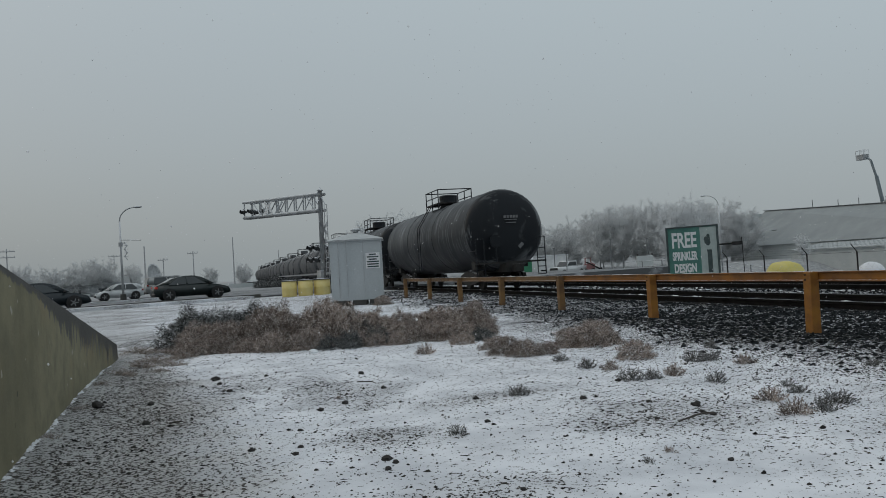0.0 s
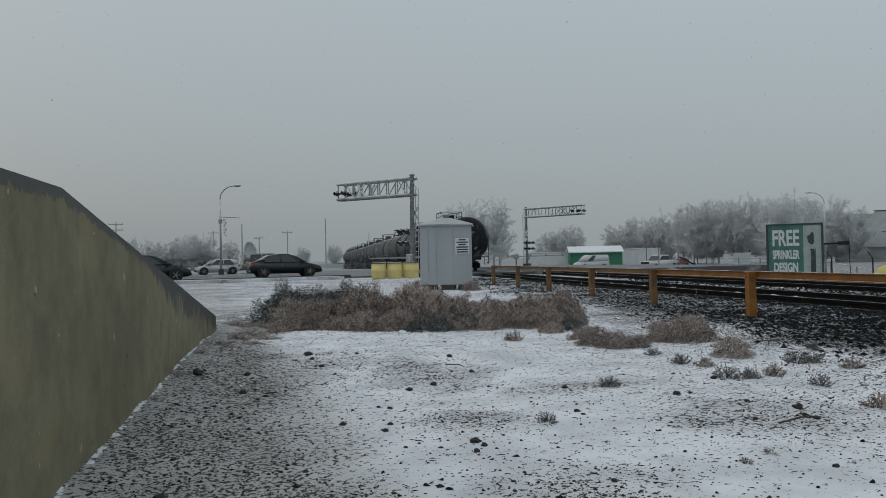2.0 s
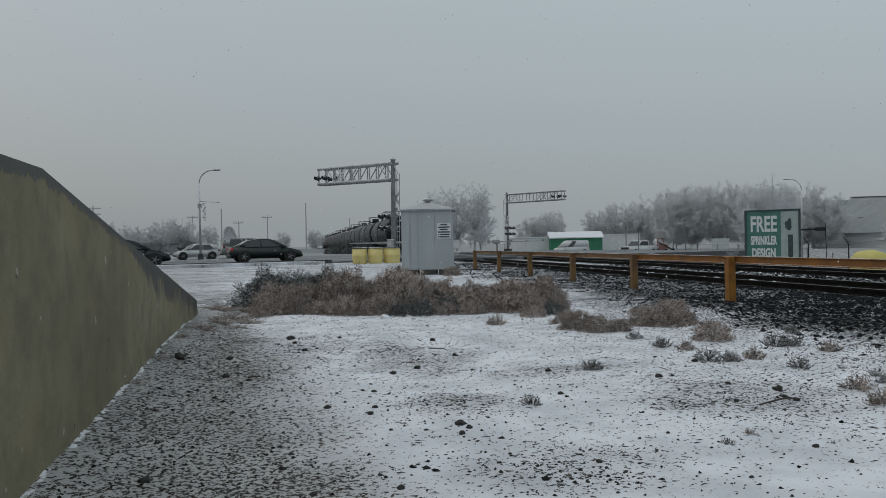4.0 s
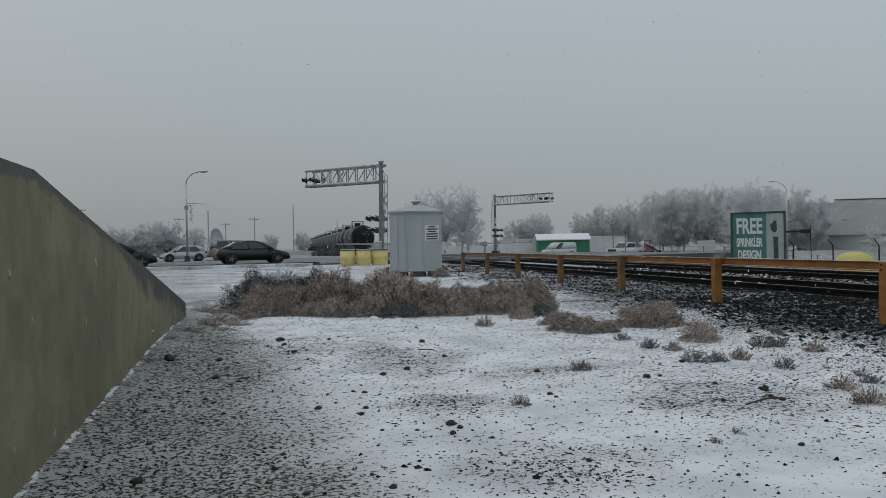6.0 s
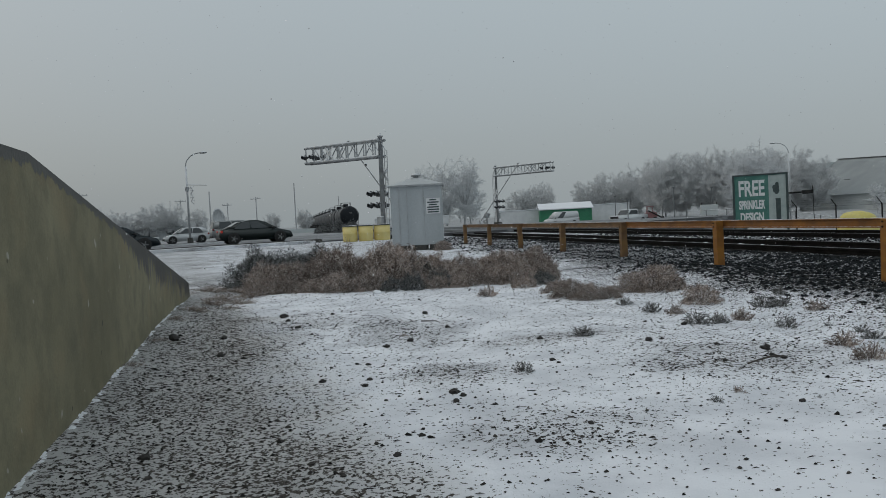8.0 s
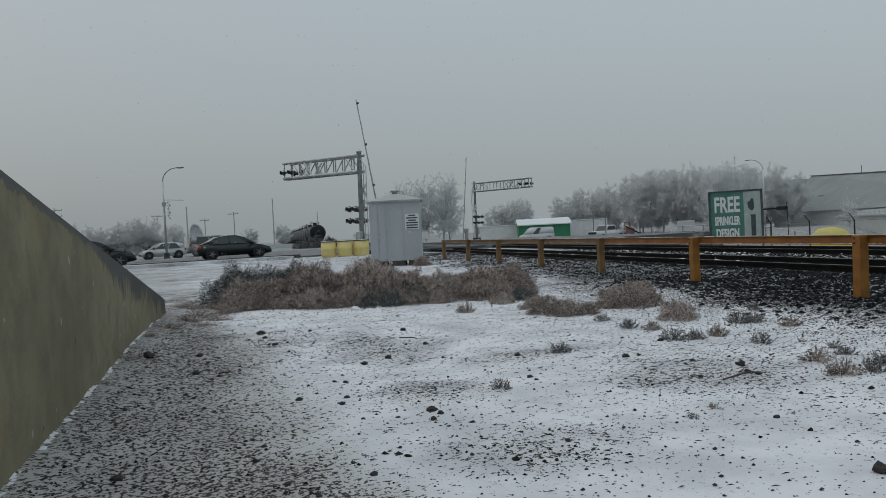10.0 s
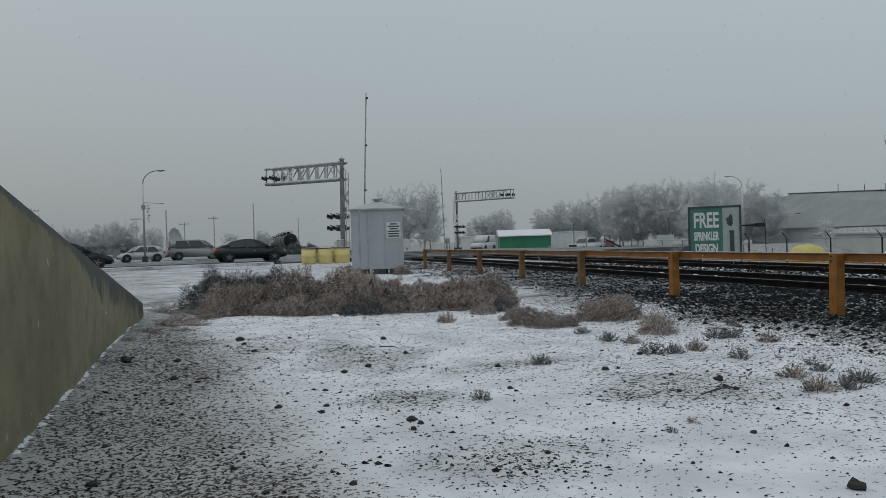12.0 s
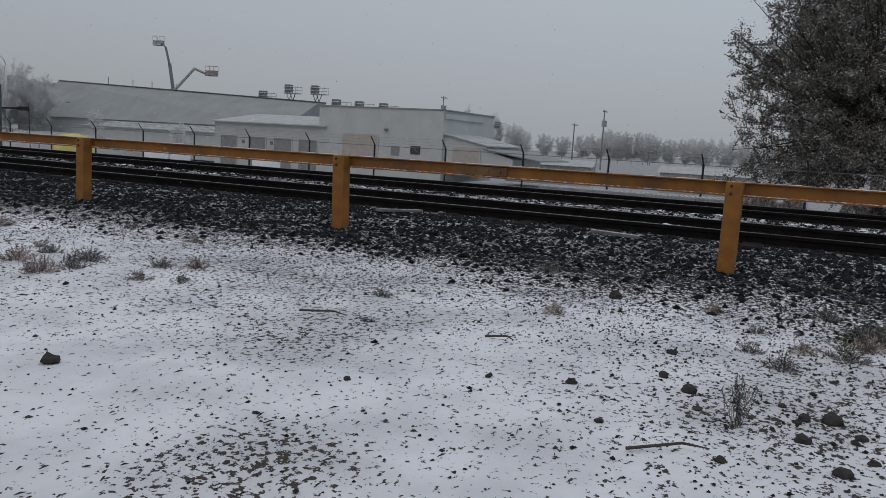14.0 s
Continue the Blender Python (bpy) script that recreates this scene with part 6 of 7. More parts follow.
    prism(bm, [(37.1, 0.18), (29.8, -0.85), (29.8, -0.72), (37.1, 0.34)], 86.6, 97.4, "x")
    part("roof", bm, M_DOOR, s)


warehouse()


def far_buildings():
    g = thing("green_shed", pose(41.2, 112.5, -1.05, 0, 0, -14), "green metal shed with a snow-covered gable roof", "shed", "yard buildings")
    bm = B()
    box(bm, (0, 0, 1.25), (7.6, 5.0, 2.6))
    part("wall", bm, M_GREEN, g)
    bm = B()
    prism(bm, [(-2.9, 2.5), (0, 3.35), (2.9, 2.5), (2.9, 2.64), (0, 3.5), (-2.9, 2.64)], -4.0, 4.0, "x")
    part("roof", bm, M_SNOW, g, "snow-covered roof")
    bm = B()
    box(bm, (-2.9, 0.2, 3.25), (0.5, 0.5, 0.5))
    part("vent", bm, M_UNDER, g)
    bm = B()
    for k in range(15):
        box(bm, (-3.5 + 0.5 * k, -2.51, 1.1), (0.04, 0.03, 2.2))
    part("siding_rib", bm, M_GREEN, g)
    for x, y, l, d, h, a, lab in ((35.3, 117.0, 6.6, 5, 2.3, -14, "low white trailer office with snow on its roof"), (48.5, 117, 9.0, 4, 2.6, -14, "white box trailer parked in the yard"), (20.5, 128, 12, 4, 1.3, -12, "low white shed roofed with snow, fading into fog")):
        t = thing("trailer", pose(x, y, -0.95 if x > 30 else -0.1, 0, 0, a), lab, "trailer", "yard buildings")
        bm = B()
        box(bm, (0, 0, h / 2 + 0.25), (l, d, h))
        soften(bm, 0.05)
        part("body", bm, M_WHITE, t)
        bm = B()
        box(bm, (0, 0, h + 0.3), (l + 0.2, d + 0.2, 0.12))
        part("roof", bm, M_SNOW, t)
        for s in (-0.35, 0.35):
            bm = B()
            rod(bm, (s * l, -d / 2 + 0.2, 0.3), (s * l, -d / 2 + 0.42, 0.3), 0.35, n=12)
            part("wheel", bm, M_TYRE, t)
    # grey equipment cabinet, small poles and posts in the yard
    for x, y, z, h, r in ((44.4, 101, -0.9, 3.7, 0.07), (50.5, 96, -0.9, 4.4, 0.06), (56.0, 96, -0.9, 4.2, 0.06), (58.5, 95, -0.9, 2.4, 0.06), (37.5, 82, -1.0, 3.0, 0.05)):
        bm = B()
        rod(bm, (0, 0, 0), (0, 0, h), r, n=6)
        box(bm, (0, 0, h), (0.3, 0.2, 0.14))
        tagged(part("yard_post", bm, M_RIDGE), "dark slim post standing in the yard", "post", "yard posts").matrix_basis = pose(x, y, z)
    t = thing("equipment_rack", pose(53.5, 92.5, -0.9, 0, 0, -25), "white metal equipment box on a frame", "cabinet")
    bm = B()
    box(bm, (0, 0, 1.2), (2.1, 0.8, 1.4))
    soften(bm, 0.03)
    part("box", bm, M_WHITEWALL, t)
    bm = B()
    for x in (-0.95, 0.95):
        for y in (-0.3, 0.3):
            rod(bm, (x, y, 0), (x, y, 2.2), 0.05, n=5)
    part("frame", bm, M_UNDER, t)
    # pipes and a dark beam by the sign
    t = thing("steel_beam", pose(29.2, 40.6, 0.95, 0, -1, -35), "dark steel beam end on a post beside the sign", "beam")
    bm = B()
    box(bm, (0, 0, 0.46), (1.5, 0.14, 0.10))
    box(bm, (0.45, 0, 0.46), (0.6, 0.22, 0.22))
    part("beam", bm, M_UNDER, t)
    bm = B()
    for x in (0.72,):
        rod(bm, (x, 0, -2.2), (x, 0, 0.8), 0.025, n=6)
    part("stand", bm, M_UNDER, t)
    # yellow tarpaulin hump and snowy humps past the fence
    for x, y, s, mat, lab, cat in ((32.75, 40.3, (1.16, 0.85, 1.35), M_YTARP, "yellow tarpaulin over a rounded load", "tarpaulin"), (33.6, 34.6, (0.7, 0.5, 1.1), M_SNOW, "snow-covered parked vehicle roof", "snow mound"), (36.0, 35.1, (0.6, 0.5, 1.1), M_SNOW, "rounded load covered by fresh snow", "snow mound"), (36.5, 29.0, (0.8, 0.5, 1.0), M_SNOW, "long load lying under fresh snow", "snow mound")):
        bm = B()
        bmesh.ops.create_uvsphere(bm, u_segments=24, v_segments=14, radius=1.0)
        for v in bm.verts:
            v.co.z = math.copysign(abs(v.co.z) ** 0.5, v.co.z)
            v.co *= 1 + 0.05 * noise.noise(v.co * 2.2 + Vector((x, y, 0)))
        ob = tagged(part("tarpaulin" if cat == "tarpaulin" else "snow_mound", bm, mat, smooth=True), lab, cat)
        ob.matrix_basis = Matrix.Translation((x, y, -1.18 if cat == "tarpaulin" else -1.17)) @ Matrix.Rotation(-0.9, 4, "Z") @ Matrix.Diagonal((*s, 1))
    # satellite dish behind the cars
    t = thing("satellite_dish", Matrix.Translation((-7.5, 93, 0)) @ Matrix.Diagonal((0.62, 0.62, 1.0, 1)), "grey satellite dish on a pole", "dish")
    bm = B()
    spun(bm, [(0, 0.1), (0.06, 0.5), (0.2, 0.95), (0.34, 1.18), (0.30, 1.18), (0.1, 0.6)], (0, 0, 2.3), (0.5, -0.8, 0.35), 20)
    part("reflector", bm, M_GALV, t, "", True)
    bm = B()
    rod(bm, (0, 0, 0), (0, 0, 2.3), 0.08, n=8)
    part("stand", bm, M_GALV, t)
    for x, y, l, h in ((-19, 131, 9, 1.7), (-36, 128, 9, 1.6)):
        t = thing("house", pose(x, y, 0, 0, 0, 10), "low house with a frosted roof behind the road, in fog", "house", "far houses")
        bm = B()
        box(bm, (0, 0, h / 2), (l, 6, h))
        part("wall", bm, M_GALV, t)
        bm = B()
        prism(bm, [(-3.4, h), (0, h + 1.1), (3.4, h)], -l / 2 - 0.3, l / 2 + 0.3, "x")
        part("roof", bm, M_DOOR, t)
        for k in (-0.3, 0.1, 0.32):
            bm = B()
            box(bm, (k * l, -3.02, h * 0.55), (1.2, 0.06, 0.9))
            part("window", bm, M_GLASS, t)
    # dark low shrub islands beyond the crossing
    for k, (x, y, s) in enumerate(((6.0, 95, 2.4), (8.0, 98, 2.0), (4.5, 97, 1.8))):
        clump(BRUSH[3], "shrub", x, y, s, s * 1.0, 900 + k, "dark low shrub beyond the crossing", "bush", "far shrubs")
    bm = B()
    box(bm, (0, 0, 0.3), (16, 0.3, 0.6))
    tagged(part("barrier", bm, M_WHITEWALL), "low white barrier beyond the crossing", "barrier").matrix_basis = pose(6, 118, 0, 0, 0, 12)


far_buildings()


def yard_fence():
    """Low pipe fence between the sign and the parked vehicles."""
    t = thing("pipe_fence", pose(0, 0, 0), "low frosted pipe fence along the yard", "fence")
    spots = [Vector((49.5 + 1.25 * k, 91.0 - 2.55 * k, 0)) for k in range(9)]
    for p in spots:
        p.z = height(p.x, p.y)
        bm = B()
        rod(bm, (p.x, p.y, p.z - 0.2), (p.x, p.y, p.z + 1.35), 0.06, n=7)
        part("post", bm, M_RIDGE, t)
    for p, q in zip(spots, spots[1:]):
        for h in (0.65, 1.3):
            bm = B()
            rod(bm, p + Vector((0, 0, h)), q + Vector((0, 0, h)), 0.04, n=6)
            part("rail", bm, M_GALV, t)


yard_fence()


# ---- boom and scissor lifts ----
def basket(bm, c, w=1.8, d=1.0, h=1.15):
    c = Vector(c)
    for z in (0.0, h * 0.5, h):
        for a, b in (((-w / 2, -d / 2), (w / 2, -d / 2)), ((w / 2, -d / 2), (w / 2, d / 2)), ((w / 2, d / 2), (-w / 2, d / 2)), ((-w / 2, d / 2), (-w / 2, -d / 2))):
            rod(bm, c + Vector((0, a[0], z)) + Vector((a[1], 0, 0)), c + Vector((0, b[0], z)) + Vector((b[1], 0, 0)), 0.035, n=4)
    for y in (-w / 2, 0, w / 2):
        for x in (-d / 2, d / 2):
            rod(bm, c + Vector((x, y, 0)), c + Vector((x, y, h)), 0.035, n=4)
    box(bm, c + Vector((0, 0, -0.05)), (d, w, 0.1))


def lifts():
    X = 112.0
    t = thing("boom_lift", pose(0, 0, 0), "blue-grey boom lift raised behind the warehouse", "lift", "lifts behind the warehouse")
    bm = B()
    rod(bm, (X, 110.5, -4.0), (X, 110.5, 1.4), 1.2, n=12)
    part("chassis", bm, M_LIFTBLUE, t)
    bm = B()
    rod(bm, (X, 110.2, 0.5), (X, 112.6, 12.5), 0.36, 0.3, 8)
    part("boom", bm, M_LIFTBLUE, t)
    bm = B()
    rod(bm, (X, 112.5, 12.0), (X, 113.6, 15.5), 0.22, 0.2, 8)
    rod(bm, (X, 113.6, 15.5), (X, 114.8, 16.2), 0.16, n=8)
    part("jib", bm, M_LIFTBLUE, t)
    bm = B()
    basket(bm, (X, 115.4, 15.9), 1.8, 1.2, 1.6)
    box(bm, (X, 115.4, 16.3), (1.1, 1.7, 0.7))
    part("basket", bm, M_GALV, t, "white-railed work basket")
    t = thing("boom_lift", pose(0, 0, 0), "pale boom lift with a red jib behind the warehouse", "lift", "lifts behind the warehouse")
    bm = B()
    rod(bm, (X - 3, 110.0, -4.0), (X - 3, 110.0, 1.2), 1.2, n=12)
    part("chassis", bm, M_WHITEWALL, t)
    bm = B()
    rod(bm, (X - 3, 112.5, 4.0), (X - 3, 103.6, 11.4), 0.3, 0.25, 8)
    part("boom", bm, M_WHITEWALL, t)
    bm = B()
    rod(bm, (X - 3, 103.7, 11.4), (X - 3, 100.9, 10.5), 0.22, n=8)
    part("jib", bm, M_LIFTRED, t, "red jib, paled for haze")
    bm = B()
    basket(bm, (X - 3, 99.6, 10.2), 1.9, 1.2, 1.6)
    box(bm, (X - 3, 99.6, 10.6), (1.1, 1.8, 0.7))
    part("basket", bm, M_LIFTRED, t, "pale red work basket")
    for x, y, z in ((103.5, 83.2, 6.1), (105.2, 79.4, 7.3), (106, 74.8, 7.3), (97, 64.6, 4.75), (98.2, 61.4, 4.65), (99.6, 58.2, 4.55), (150, 61, 4.2)):
        t = thing("scissor_lift", pose(x, y, 0), "parked scissor lift with its platform above the roof", "lift", "lifts behind the warehouse")
        bm = B()
        for k in range(5):
            s = 1 if k % 2 else -1
            z0, z1 = -4.0 + (z + 3.95) * k / 5, -4.0 + (z + 3.95) * (k + 1) / 5
            for dx in (-0.5, 0.5):
                rod(bm, (dx, -s * 0.5, z0), (dx, s * 0.5, z1), 0.07, n=4)
                rod(bm, (dx, s * 0.5, z0), (dx, -s * 0.5, z1), 0.07, n=4)
        part("scissor_arms", bm, M_LIFTBLUE, t)
        bm = B()
        basket(bm, (0, -0.4, z), 2.6, 1.3, 1.0)
        part("platform", bm, M_GALV, t)
        bm = B()
        box(bm, (0, 0.45, z + 0.65), (0.9, 1.0, 1.4))
        part("control_pod", bm, M_RIDGE, t)


lifts()


# ---- trees ----
def tree_mesh(seed, h, wide, trunk, twigs, tw, tl, lumps=18, low=0.16, leafy=False):
    """A forked trunk, limbs that reach into the lobes of the crown, and thousands of thin twigs (or small leaves) there."""
    rng = random.Random(seed)
    verts, faces, tips = [], [], []

    def tube(a, b, r0, r1, n=5):
        d = (b - a).normalized()
        s = d.orthogonal().normalized()
        u = d.cross(s)
        k = len(verts)
        for p, r in ((a, r0), (b, r1)):
            for j in range(n):
                w = 2 * math.pi * j / n
                verts.append(tuple(p + (s * math.cos(w) + u * math.sin(w)) * r))
        for j in range(n):
            faces.append((k + j, k + (j + 1) % n, k + n + (j + 1) % n, k + n + j))

    fork = Vector((rng.uniform(-0.03, 0.03) * h, rng.uniform(-0.03, 0.03) * h, h * rng.uniform(0.16, 0.24)))
    tube(Vector((0, 0, -0.4)), fork, trunk, trunk * 0.8, 8)
    for k in range(lumps):
        a, u = rng.uniform(0, 2 * math.pi), (k + rng.random()) / lumps
        z = h * (low + (0.92 - low) * u)
        f = 1.0 if leafy and z < 0.55 * h else math.sin(math.pi * min(max((z / h - low * 0.5) / (1.06 - low * 0.5), 0.02), 0.98)) ** 0.6
        rr = wide * h * f * math.sqrt(rng.uniform(0.12, 1.0))
        c = Vector((math.cos(a) * rr, math.sin(a) * rr, z))
        rad = h * rng.uniform(0.085, 0.15)
        mid = fork.lerp(c, 0.5) + Vector((rng.gauss(0, 0.02), rng.gauss(0, 0.02), rng.uniform(-0.03, 0.02))) * h
        r0 = trunk * rng.uniform(0.28, 0.5) * (0.4 if leafy else 1.0)
        tube(fork, mid, r0, r0 * 0.6, 5)
        tube(mid, c, r0 * 0.6, r0 * 0.3, 4)
        for _ in range(9):
            d = Vector((rng.gauss(0, 1), rng.gauss(0, 1), rng.gauss(0.35, 0.8))).normalized()
            s0 = mid.lerp(c, rng.uniform(0.3, 1.0))
            e = s0 + d * rad * (rng.uniform(0.4, 0.85) if leafy else rng.uniform(0.6, 1.25))
            tube(s0, e, r0 * 0.26, r0 * 0.08, 3)
            tips.append((s0, e))
    wood = (verts, faces)
    tv, tf = [], []
    for k in range(twigs):
        p, q = rng.choice(tips)
        b = p.lerp(q, rng.uniform(0.15, 1.05))
        d = ((q - p).normalized() * 0.5 + Vector((rng.gauss(0, 1), rng.gauss(0, 1), rng.gauss(0.3, 0.8))).normalized()).normalized()
        l = tl * rng.uniform(0.4, 1.3)
        s = d.cross(Vector((rng.uniform(-1, 1), rng.uniform(-1, 1), rng.uniform(-1, 1)))).normalized() * tw
        n = len(tv)
        if leafy:
            b = b + d * l * 1.3 * rng.random()
            e = d.cross(s).normalized() * tw
            tv.extend([tuple(b - s), tuple(b + e * 1.3), tuple(b + s), tuple(b - e * 1.3)])
            tf.append((n, n + 1, n + 2, n + 3))
        else:
            tv.extend([tuple(b - s), tuple(b + s), tuple(b + d * l)])
            tf.append((n, n + 1, n + 2))
    return wood, (tv, tf), 1.0


def tree(forms, x, y, z, s, seed, label, mats, group, cat="tree"):
    (wood, crown, f) = forms
    rng = random.Random(seed)
    t = thing("tree", Matrix.Translation((x, y, z)) @ Matrix.Rotation(rng.uniform(0, 6.28), 4, "Z") @ Matrix.Diagonal((s * f, s * f, s * f, 1)), label, cat, group)
    for nm, me, mt in (("trunk", wood, mats[0]), ("crown", crown, mats[1])):
        ob = new(nm, me)
        ob.parent = t
        if not me.materials:
            me.materials.append(mt)
    return t


def as_mesh(nm, vf):
    me = bpy.data.meshes.new(nm)
    me.from_pydata(vf[0], [], vf[1])
    return me


def grove():
    forms = []
    for k in range(4):
        w, c, f = tree_mesh(300 + k, 12.0, 0.42, 0.15, 62000, 0.0085, 0.95, 60, 0.12)
        forms.append((as_mesh("trunk", w), as_mesh("crown", c), f))
    thin = []
    for k in range(2):
        w, c, f = tree_mesh(330 + k, 14.0, 0.24, 0.20, 26000, 0.011, 0.8, 30)
        thin.append((as_mesh("trunk", w), as_mesh("crown", c), f))
    w, c, f = tree_mesh(360, 15.0, 0.53, 0.42, 300000, 0.040, 0.34, 420, 0.03, leafy=True)
    leafy = (as_mesh("trunk", w), as_mesh("crown", c), f)
    spots = [  # the hazy wood behind the sign
        (48.3, 158, 8.0), (52.3, 156, 8.8), (59.5, 149, 8.6), (63.0, 147, 9.9), (66.6, 145, 9.3), (68.0, 134, 11.6), (71.5, 131.5, 12.4), (75.0, 128, 12.0), (78.2, 125, 12.2), (81.2, 122, 11.6), (84, 119, 11.2), (87, 117, 9.6),
        (70, 150, 11.0), (75, 146, 12.4), (81, 140, 12.6), (86, 134, 12.4), (90, 128, 11.2), (56, 168, 8.0)]
    for k, (x, y, h) in enumerate(spots):
        tree(forms[k % 4], x, y, -1.2, h / 12.0, k, "bare hoarfrosted tree in a hazy grove", (M_BARK, M_HAZE_RIME), "hazy grove")
    for k, (x, y, h) in enumerate(((25.2, 136, 12.0), (28.4, 138, 12.8), (31.3, 137, 13.2), (33.6, 141, 11.6), (22.8, 140, 10.2), (64.6, 98.8, 10.9), (62.3, 100.0, 9.6), (66.6, 97.6, 8.0))):
        tree(thin[k % 2], x, y, -0.8, h / 14.0, 50 + k, "tall thin bare tree, pale with frost and painted-in haze", (M_BARK, M_HAZE_RIME_FAR), "tall thin trees")
    for k, (x, y, h) in enumerate(((-24.5, 127, 5.2), (-20.5, 128, 5.8), (-17.5, 129, 6.2), (-28, 126, 5.6), (-32, 124, 5.8), (-14, 134, 5.0), (-36, 122, 5.8), (-41, 122, 5.4), (-46, 118, 5.6), (-52, 122, 6.4), (-60, 118, 7.0), (-12, 150, 4.6), (4.5, 190, 5.5), (-3, 196, 5.0))):
        tree(forms[k % 4], x, y, -0.2, h / 12.0, 80 + k, "frosted round tree fading into fog behind the road", (M_BARK, M_HAZE_RIME), "trees behind the road")
    for k, (x, y, h) in enumerate(((160, 75, 10.5), (166, 70, 9.5), (158, 80, 8), (175, 44, 7.6), (178, 36, 6.6), (180, 52, 6.0), (176, 28, 6.2), (182, 62, 6.0), (176, 20, 6.5), (60, 185, 9.0), (35, 196, 8.0), (177, 40, 7.2), (176, 24, 6.4), (179, 32, 6.0), (178, 48, 6.6), (180, 57, 5.6), (183, 68, 6.4), (176, 16, 6.0), (178, 12, 5.6), (176, 36, 6.8), (181, 44, 7.0), (172, 66, 7.6), (185, 39, 7.4), (185, 27, 6.6))):
        tree(forms[k % 4], x, y, -1.6, h / 12.0, 120 + k, "hazy frosted tree behind the yard", (M_BARK, M_HAZE_RIME_FAR), "trees behind the yard")
    tree(leafy, 47.0, -2.5, -1.5, 1.05, 9, "large dark tree with brown leaves dusted by snow", (M_LEAFBARK, M_LEAF), "", "tree")
    for k, (x, y, s) in enumerate(((49, 3.4, 1.5), (47.5, 1.6, 1.2), (46.5, -1.5, 1.3), (46.0, -5, 1.4))):
        clump(BRUSH[k % 3], "shrub", x, y, s * 1.3, s * 1.5, 700 + k, "brown dry shrub under the big tree", "bush", "shrubs under the tree")
    for k, (x, y) in enumerate(((88.0, 109.5), (44.0, 43.0))):
        tree(thin[k % 2], x if k else 78.0, y if k else 92.0, -1.3, 0.30 if k == 0 else 0.2, 60 + k, "small bare tree in front of the warehouse", (M_BARK, M_HAZE_RIME), "")
    for x, y, a in ((62.5, 20.6, 8), (62.5, 8.1, 4)):
        t = thing("low_shed", pose(x * 1.6, y * 1.6, -2.5, 0, 0, a), "low snow-roofed shed past the fence", "shed", "low sheds")
        bm = B()
        box(bm, (0, 0, 0.0), (5, 11, 2.5))
        part("wall", bm, M_GALV, t)
        bm = B()
        prism(bm, [(-2.8, 1.2), (0, 2.0), (2.8, 1.2)], -5.8, 5.8, "y")
        part("roof", bm, M_SNOWROOF, t)


grove()


# ---- falling snow ----
def snowfall():
    rng = random.Random(21)
    verts, faces = [], []
    for _ in range(3600):
        a, d = rng.uniform(-0.35, 1.5), 2.5 + 30 * rng.random()
        c = Vector((math.sin(a) * d, math.cos(a) * d, rng.uniform(0, 19)))
        r = rng.uniform(0.002, 0.0045) + 0.0003 * d
        k = len(verts)
        for v in ((r, 0, 0), (-r, 0, 0), (0, r, 0), (0, -r, 0), (0, 0, r * 1.2), (0, 0, -r * 1.2)):
            verts.append(tuple(c + Vector(v)))
        for f in ((0, 2, 4), (2, 1, 4), (1, 3, 4), (3, 0, 4), (2, 0, 5), (1, 2, 5), (3, 1, 5), (0, 3, 5)):
            faces.append(tuple(k + q for q in f))
    return tagged(raw("snowflakes", verts, faces, M_FLAKE), "small white snowflakes falling through the air", "snow", kind="stuff")


FLAKES = snowfall()


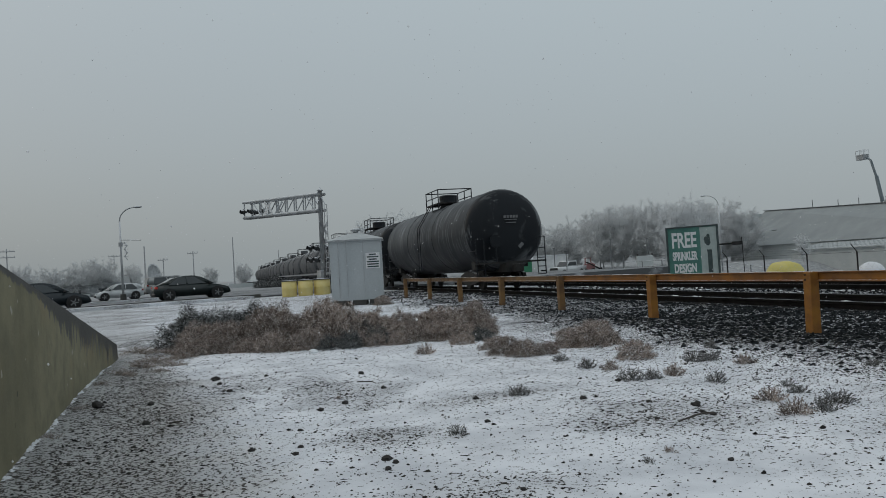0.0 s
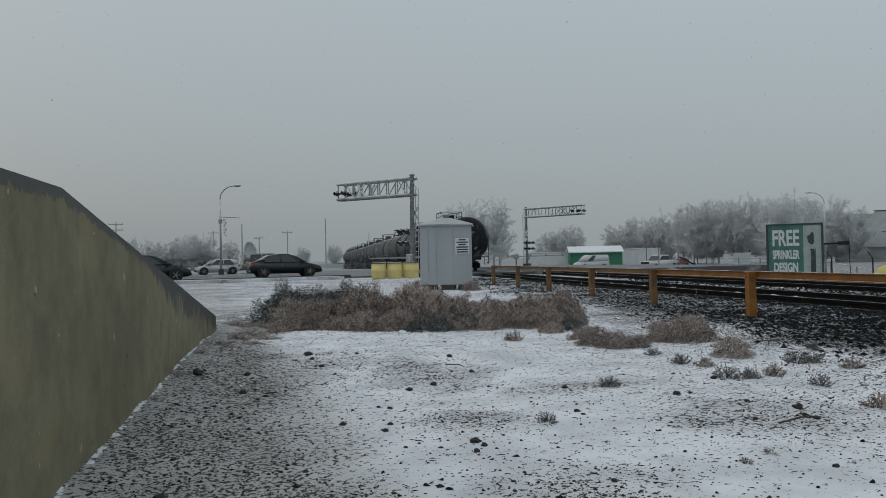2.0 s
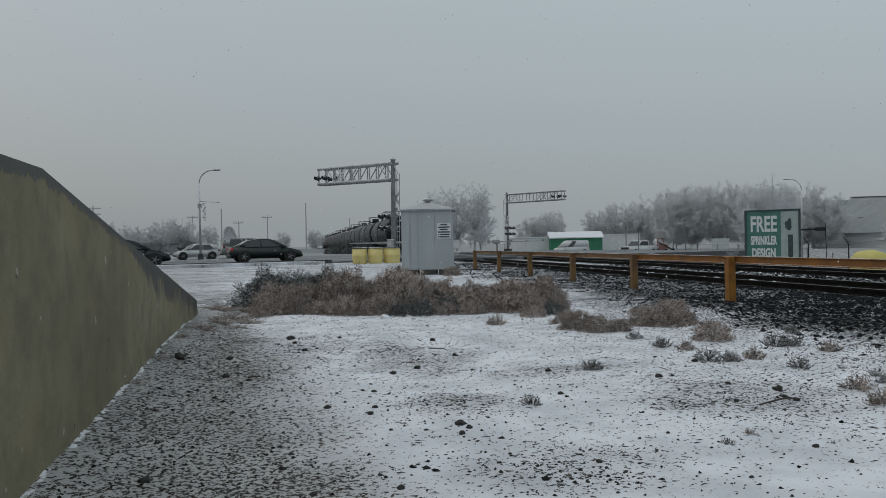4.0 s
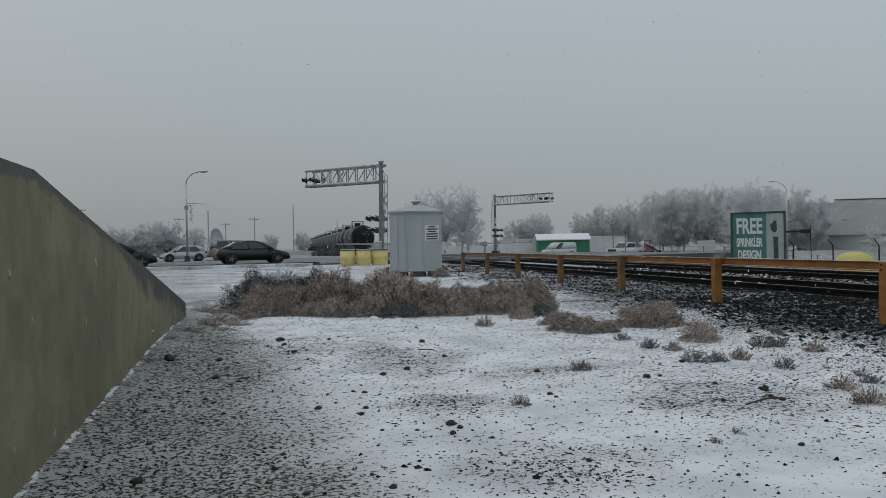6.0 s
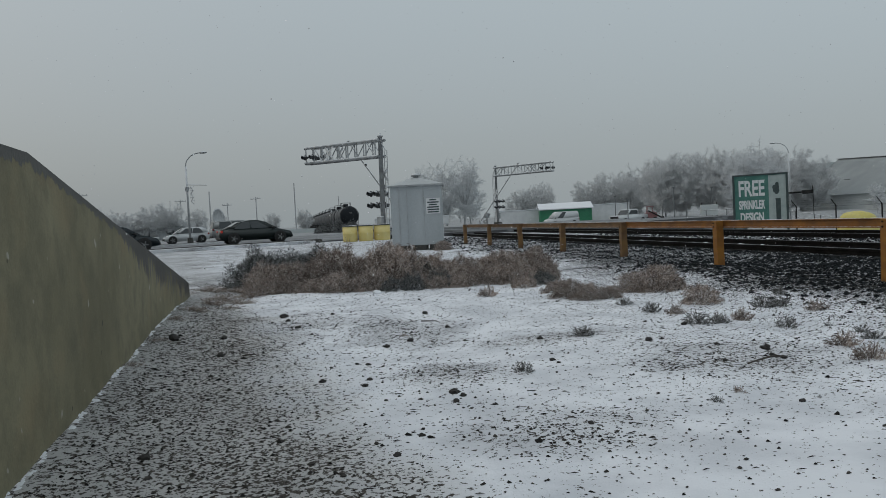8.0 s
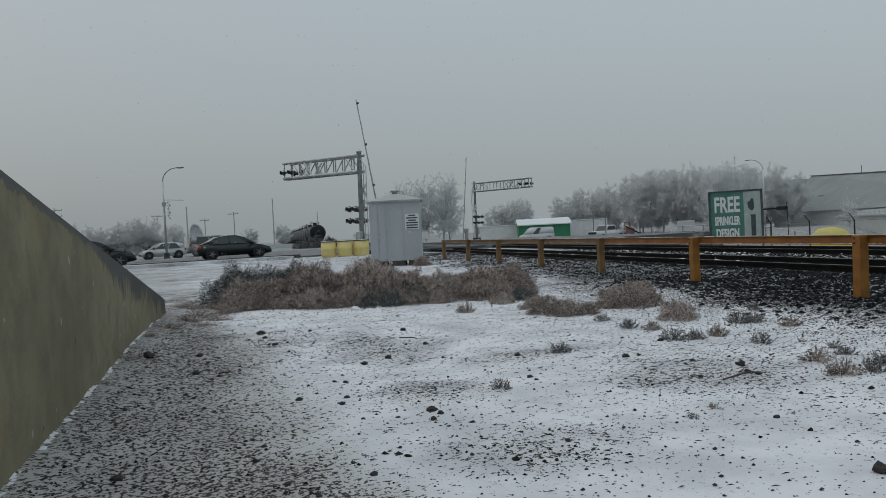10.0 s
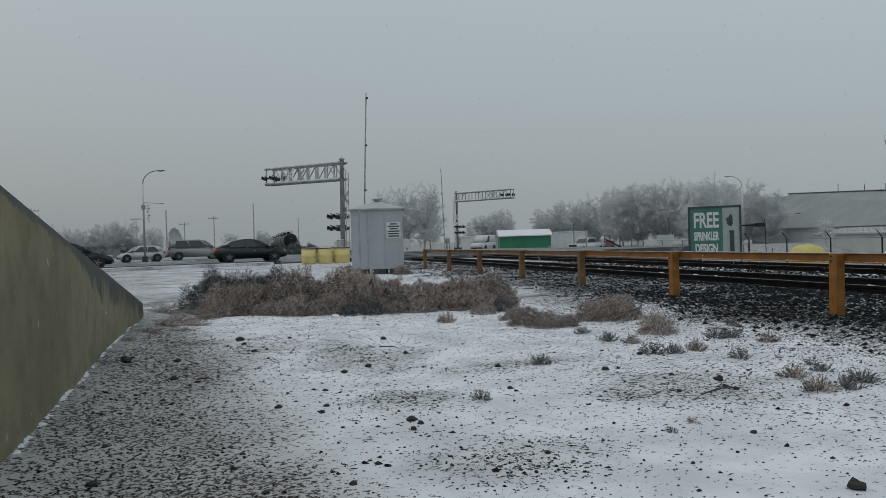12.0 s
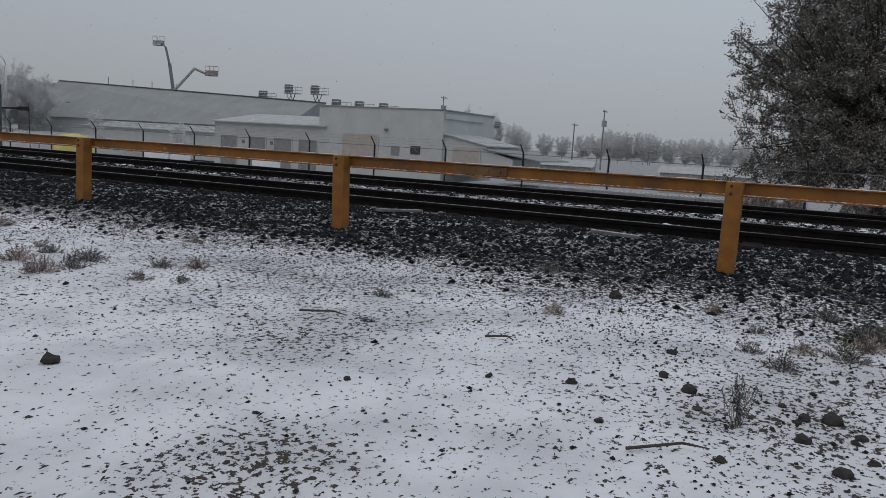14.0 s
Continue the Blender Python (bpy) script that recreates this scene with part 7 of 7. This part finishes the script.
# ---- what moves ----
def motions():
    walk(FLAKES, [(s, pose(0.05 * s, 0.1 * s, -1.0 * s)) for s in (0, 2, 4, 6, 8, 10, 12, 14)])
    tenth = [k / 10 for k in range(141)]
    for k, t in enumerate(TRAIN):
        walk(t, [(s, pose(TRACK_X, TAIL_Y0 + k * CAR_STEP + SPEED * s, 0)) for s in tenth])
    for ax in TAIL_AXLES:
        y0 = ax.matrix_basis.translation.y
        walk(ax, [(k / 30, pose(0, y0, 0.42, -math.degrees(SPEED * k / 30 / 0.42) % 360, 0, 0)) for k in range(421)])
    # the gates rise once the train is clear
    near = [(0, 0), (3, 0), (5.9, 0), (6.2, 4), (6.5, 10), (7.0, 20), (7.5, 27), (8.0, 38), (8.6, 49), (9.4, 64), (10.0, 74), (10.5, 79), (11.0, 83), (11.5, 88), (12.0, 95), (12.5, 98), (13.0, 96), (14.0, 95)]
    walk(GATE_NEAR, [(s, pose(0, 0, 0, 0, -a, 0)) for s, a in near])
    far = [(0, 0), (3, 0), (5.9, 0), (6.2, 3), (6.5, 9), (7.0, 20), (7.5, 30), (8.0, 41), (8.6, 53), (9.4, 70), (10.0, 82), (10.5, 88), (11.0, 90), (11.5, 91), (12.0, 92), (12.5, 92), (14.0, 92)]
    walk(GATE_FAR, [(s, pose(0, 0, 0, 0, -a, 0)) for s, a in far])
    # the black sedan pulls away over the crossing
    gone = [(9.9, 0.0), (10.2, 0.15), (10.5, 0.42), (11.0, 0.92), (11.5, 1.55), (12.0, 2.4), (12.5, 3.5), (13.0, 5.1), (13.5, 7.3), (14.0, 10.2)]

    def along(s):
        for (a, p), (b, q) in zip(gone, gone[1:]):
            if a <= s <= b:
                return p + (q - p) * (s - a) / (b - a)
        return 0.0

    times = [0.0, 5.0, 9.8] + [9.9 + 0.05 * k for k in range(83)]
    walk(SEDAN, [(s, Matrix.Translation(ROAD_D.normalized() * along(s)) @ pose(*SEDAN_AT, 0, 0, ROAD_TURN)) for s in times])
    for wh in SEDAN_WHEELS:
        c = wh.matrix_basis.translation.copy()
        walk(wh, [(s, pose(*c, 0, math.degrees(along(s) / 0.33), 0)) for s in times])

    # the panel van pulls out of the yard towards the road
    way = [(9.4, 37.6, 103.9), (9.8, 37.4, 103.85), (10.3, 36.5, 103.4), (11.0, 34.1, 102.0), (11.5, 32.2, 99.7), (12.0, 30.0, 96.9), (12.5, 27.5, 94.0), (13.0, 24.7, 91.9), (13.5, 21.2, 90.9), (14.0, 17.4, 90.2)]

    def spot(s):
        s = min(max(s, 9.4), 14.0)
        for (a, xa, ya), (b, xb, yb) in zip(way, way[1:]):
            if s <= b:
                u = (s - a) / (b - a)
                return Vector((xa + (xb - xa) * u, ya + (yb - ya) * u, 0))

    rows, rolls, gone_by = [(0.0, pose(*VAN_AT, 0, 0, 188)), (9.3, pose(*VAN_AT, 0, 0, 188))], [], 0.0
    for k in range(47):
        s = 9.4 + 0.1 * k
        a, b = spot(s - 0.4), spot(s + 0.4)
        gone_by += (spot(s) - spot(s - 0.1)).length
        turn = 188 if (b - a).length < 0.35 or s < 9.9 else turn_to(b.x - a.x, b.y - a.y) % 360
        turn = 188 + (turn - 188) * min(max((s - 10.0) / 1.2, 0), 1)
        p = spot(s)
        rows.append((s, pose(p.x, p.y, VAN_AT.z + 0.92 * min(max((s - 10.6) / 2.4, 0), 1), 0, 0, turn)))
        rolls.append((s, math.degrees(gone_by / 0.33)))
    walk(VAN, rows)
    for wh in VAN_WHEELS:
        c = wh.matrix_basis.translation.copy()
        walk(wh, [(0.0, pose(*c)), (9.3, pose(*c))] + [(s, pose(*c, 0, a, 0)) for s, a in rolls])


motions()
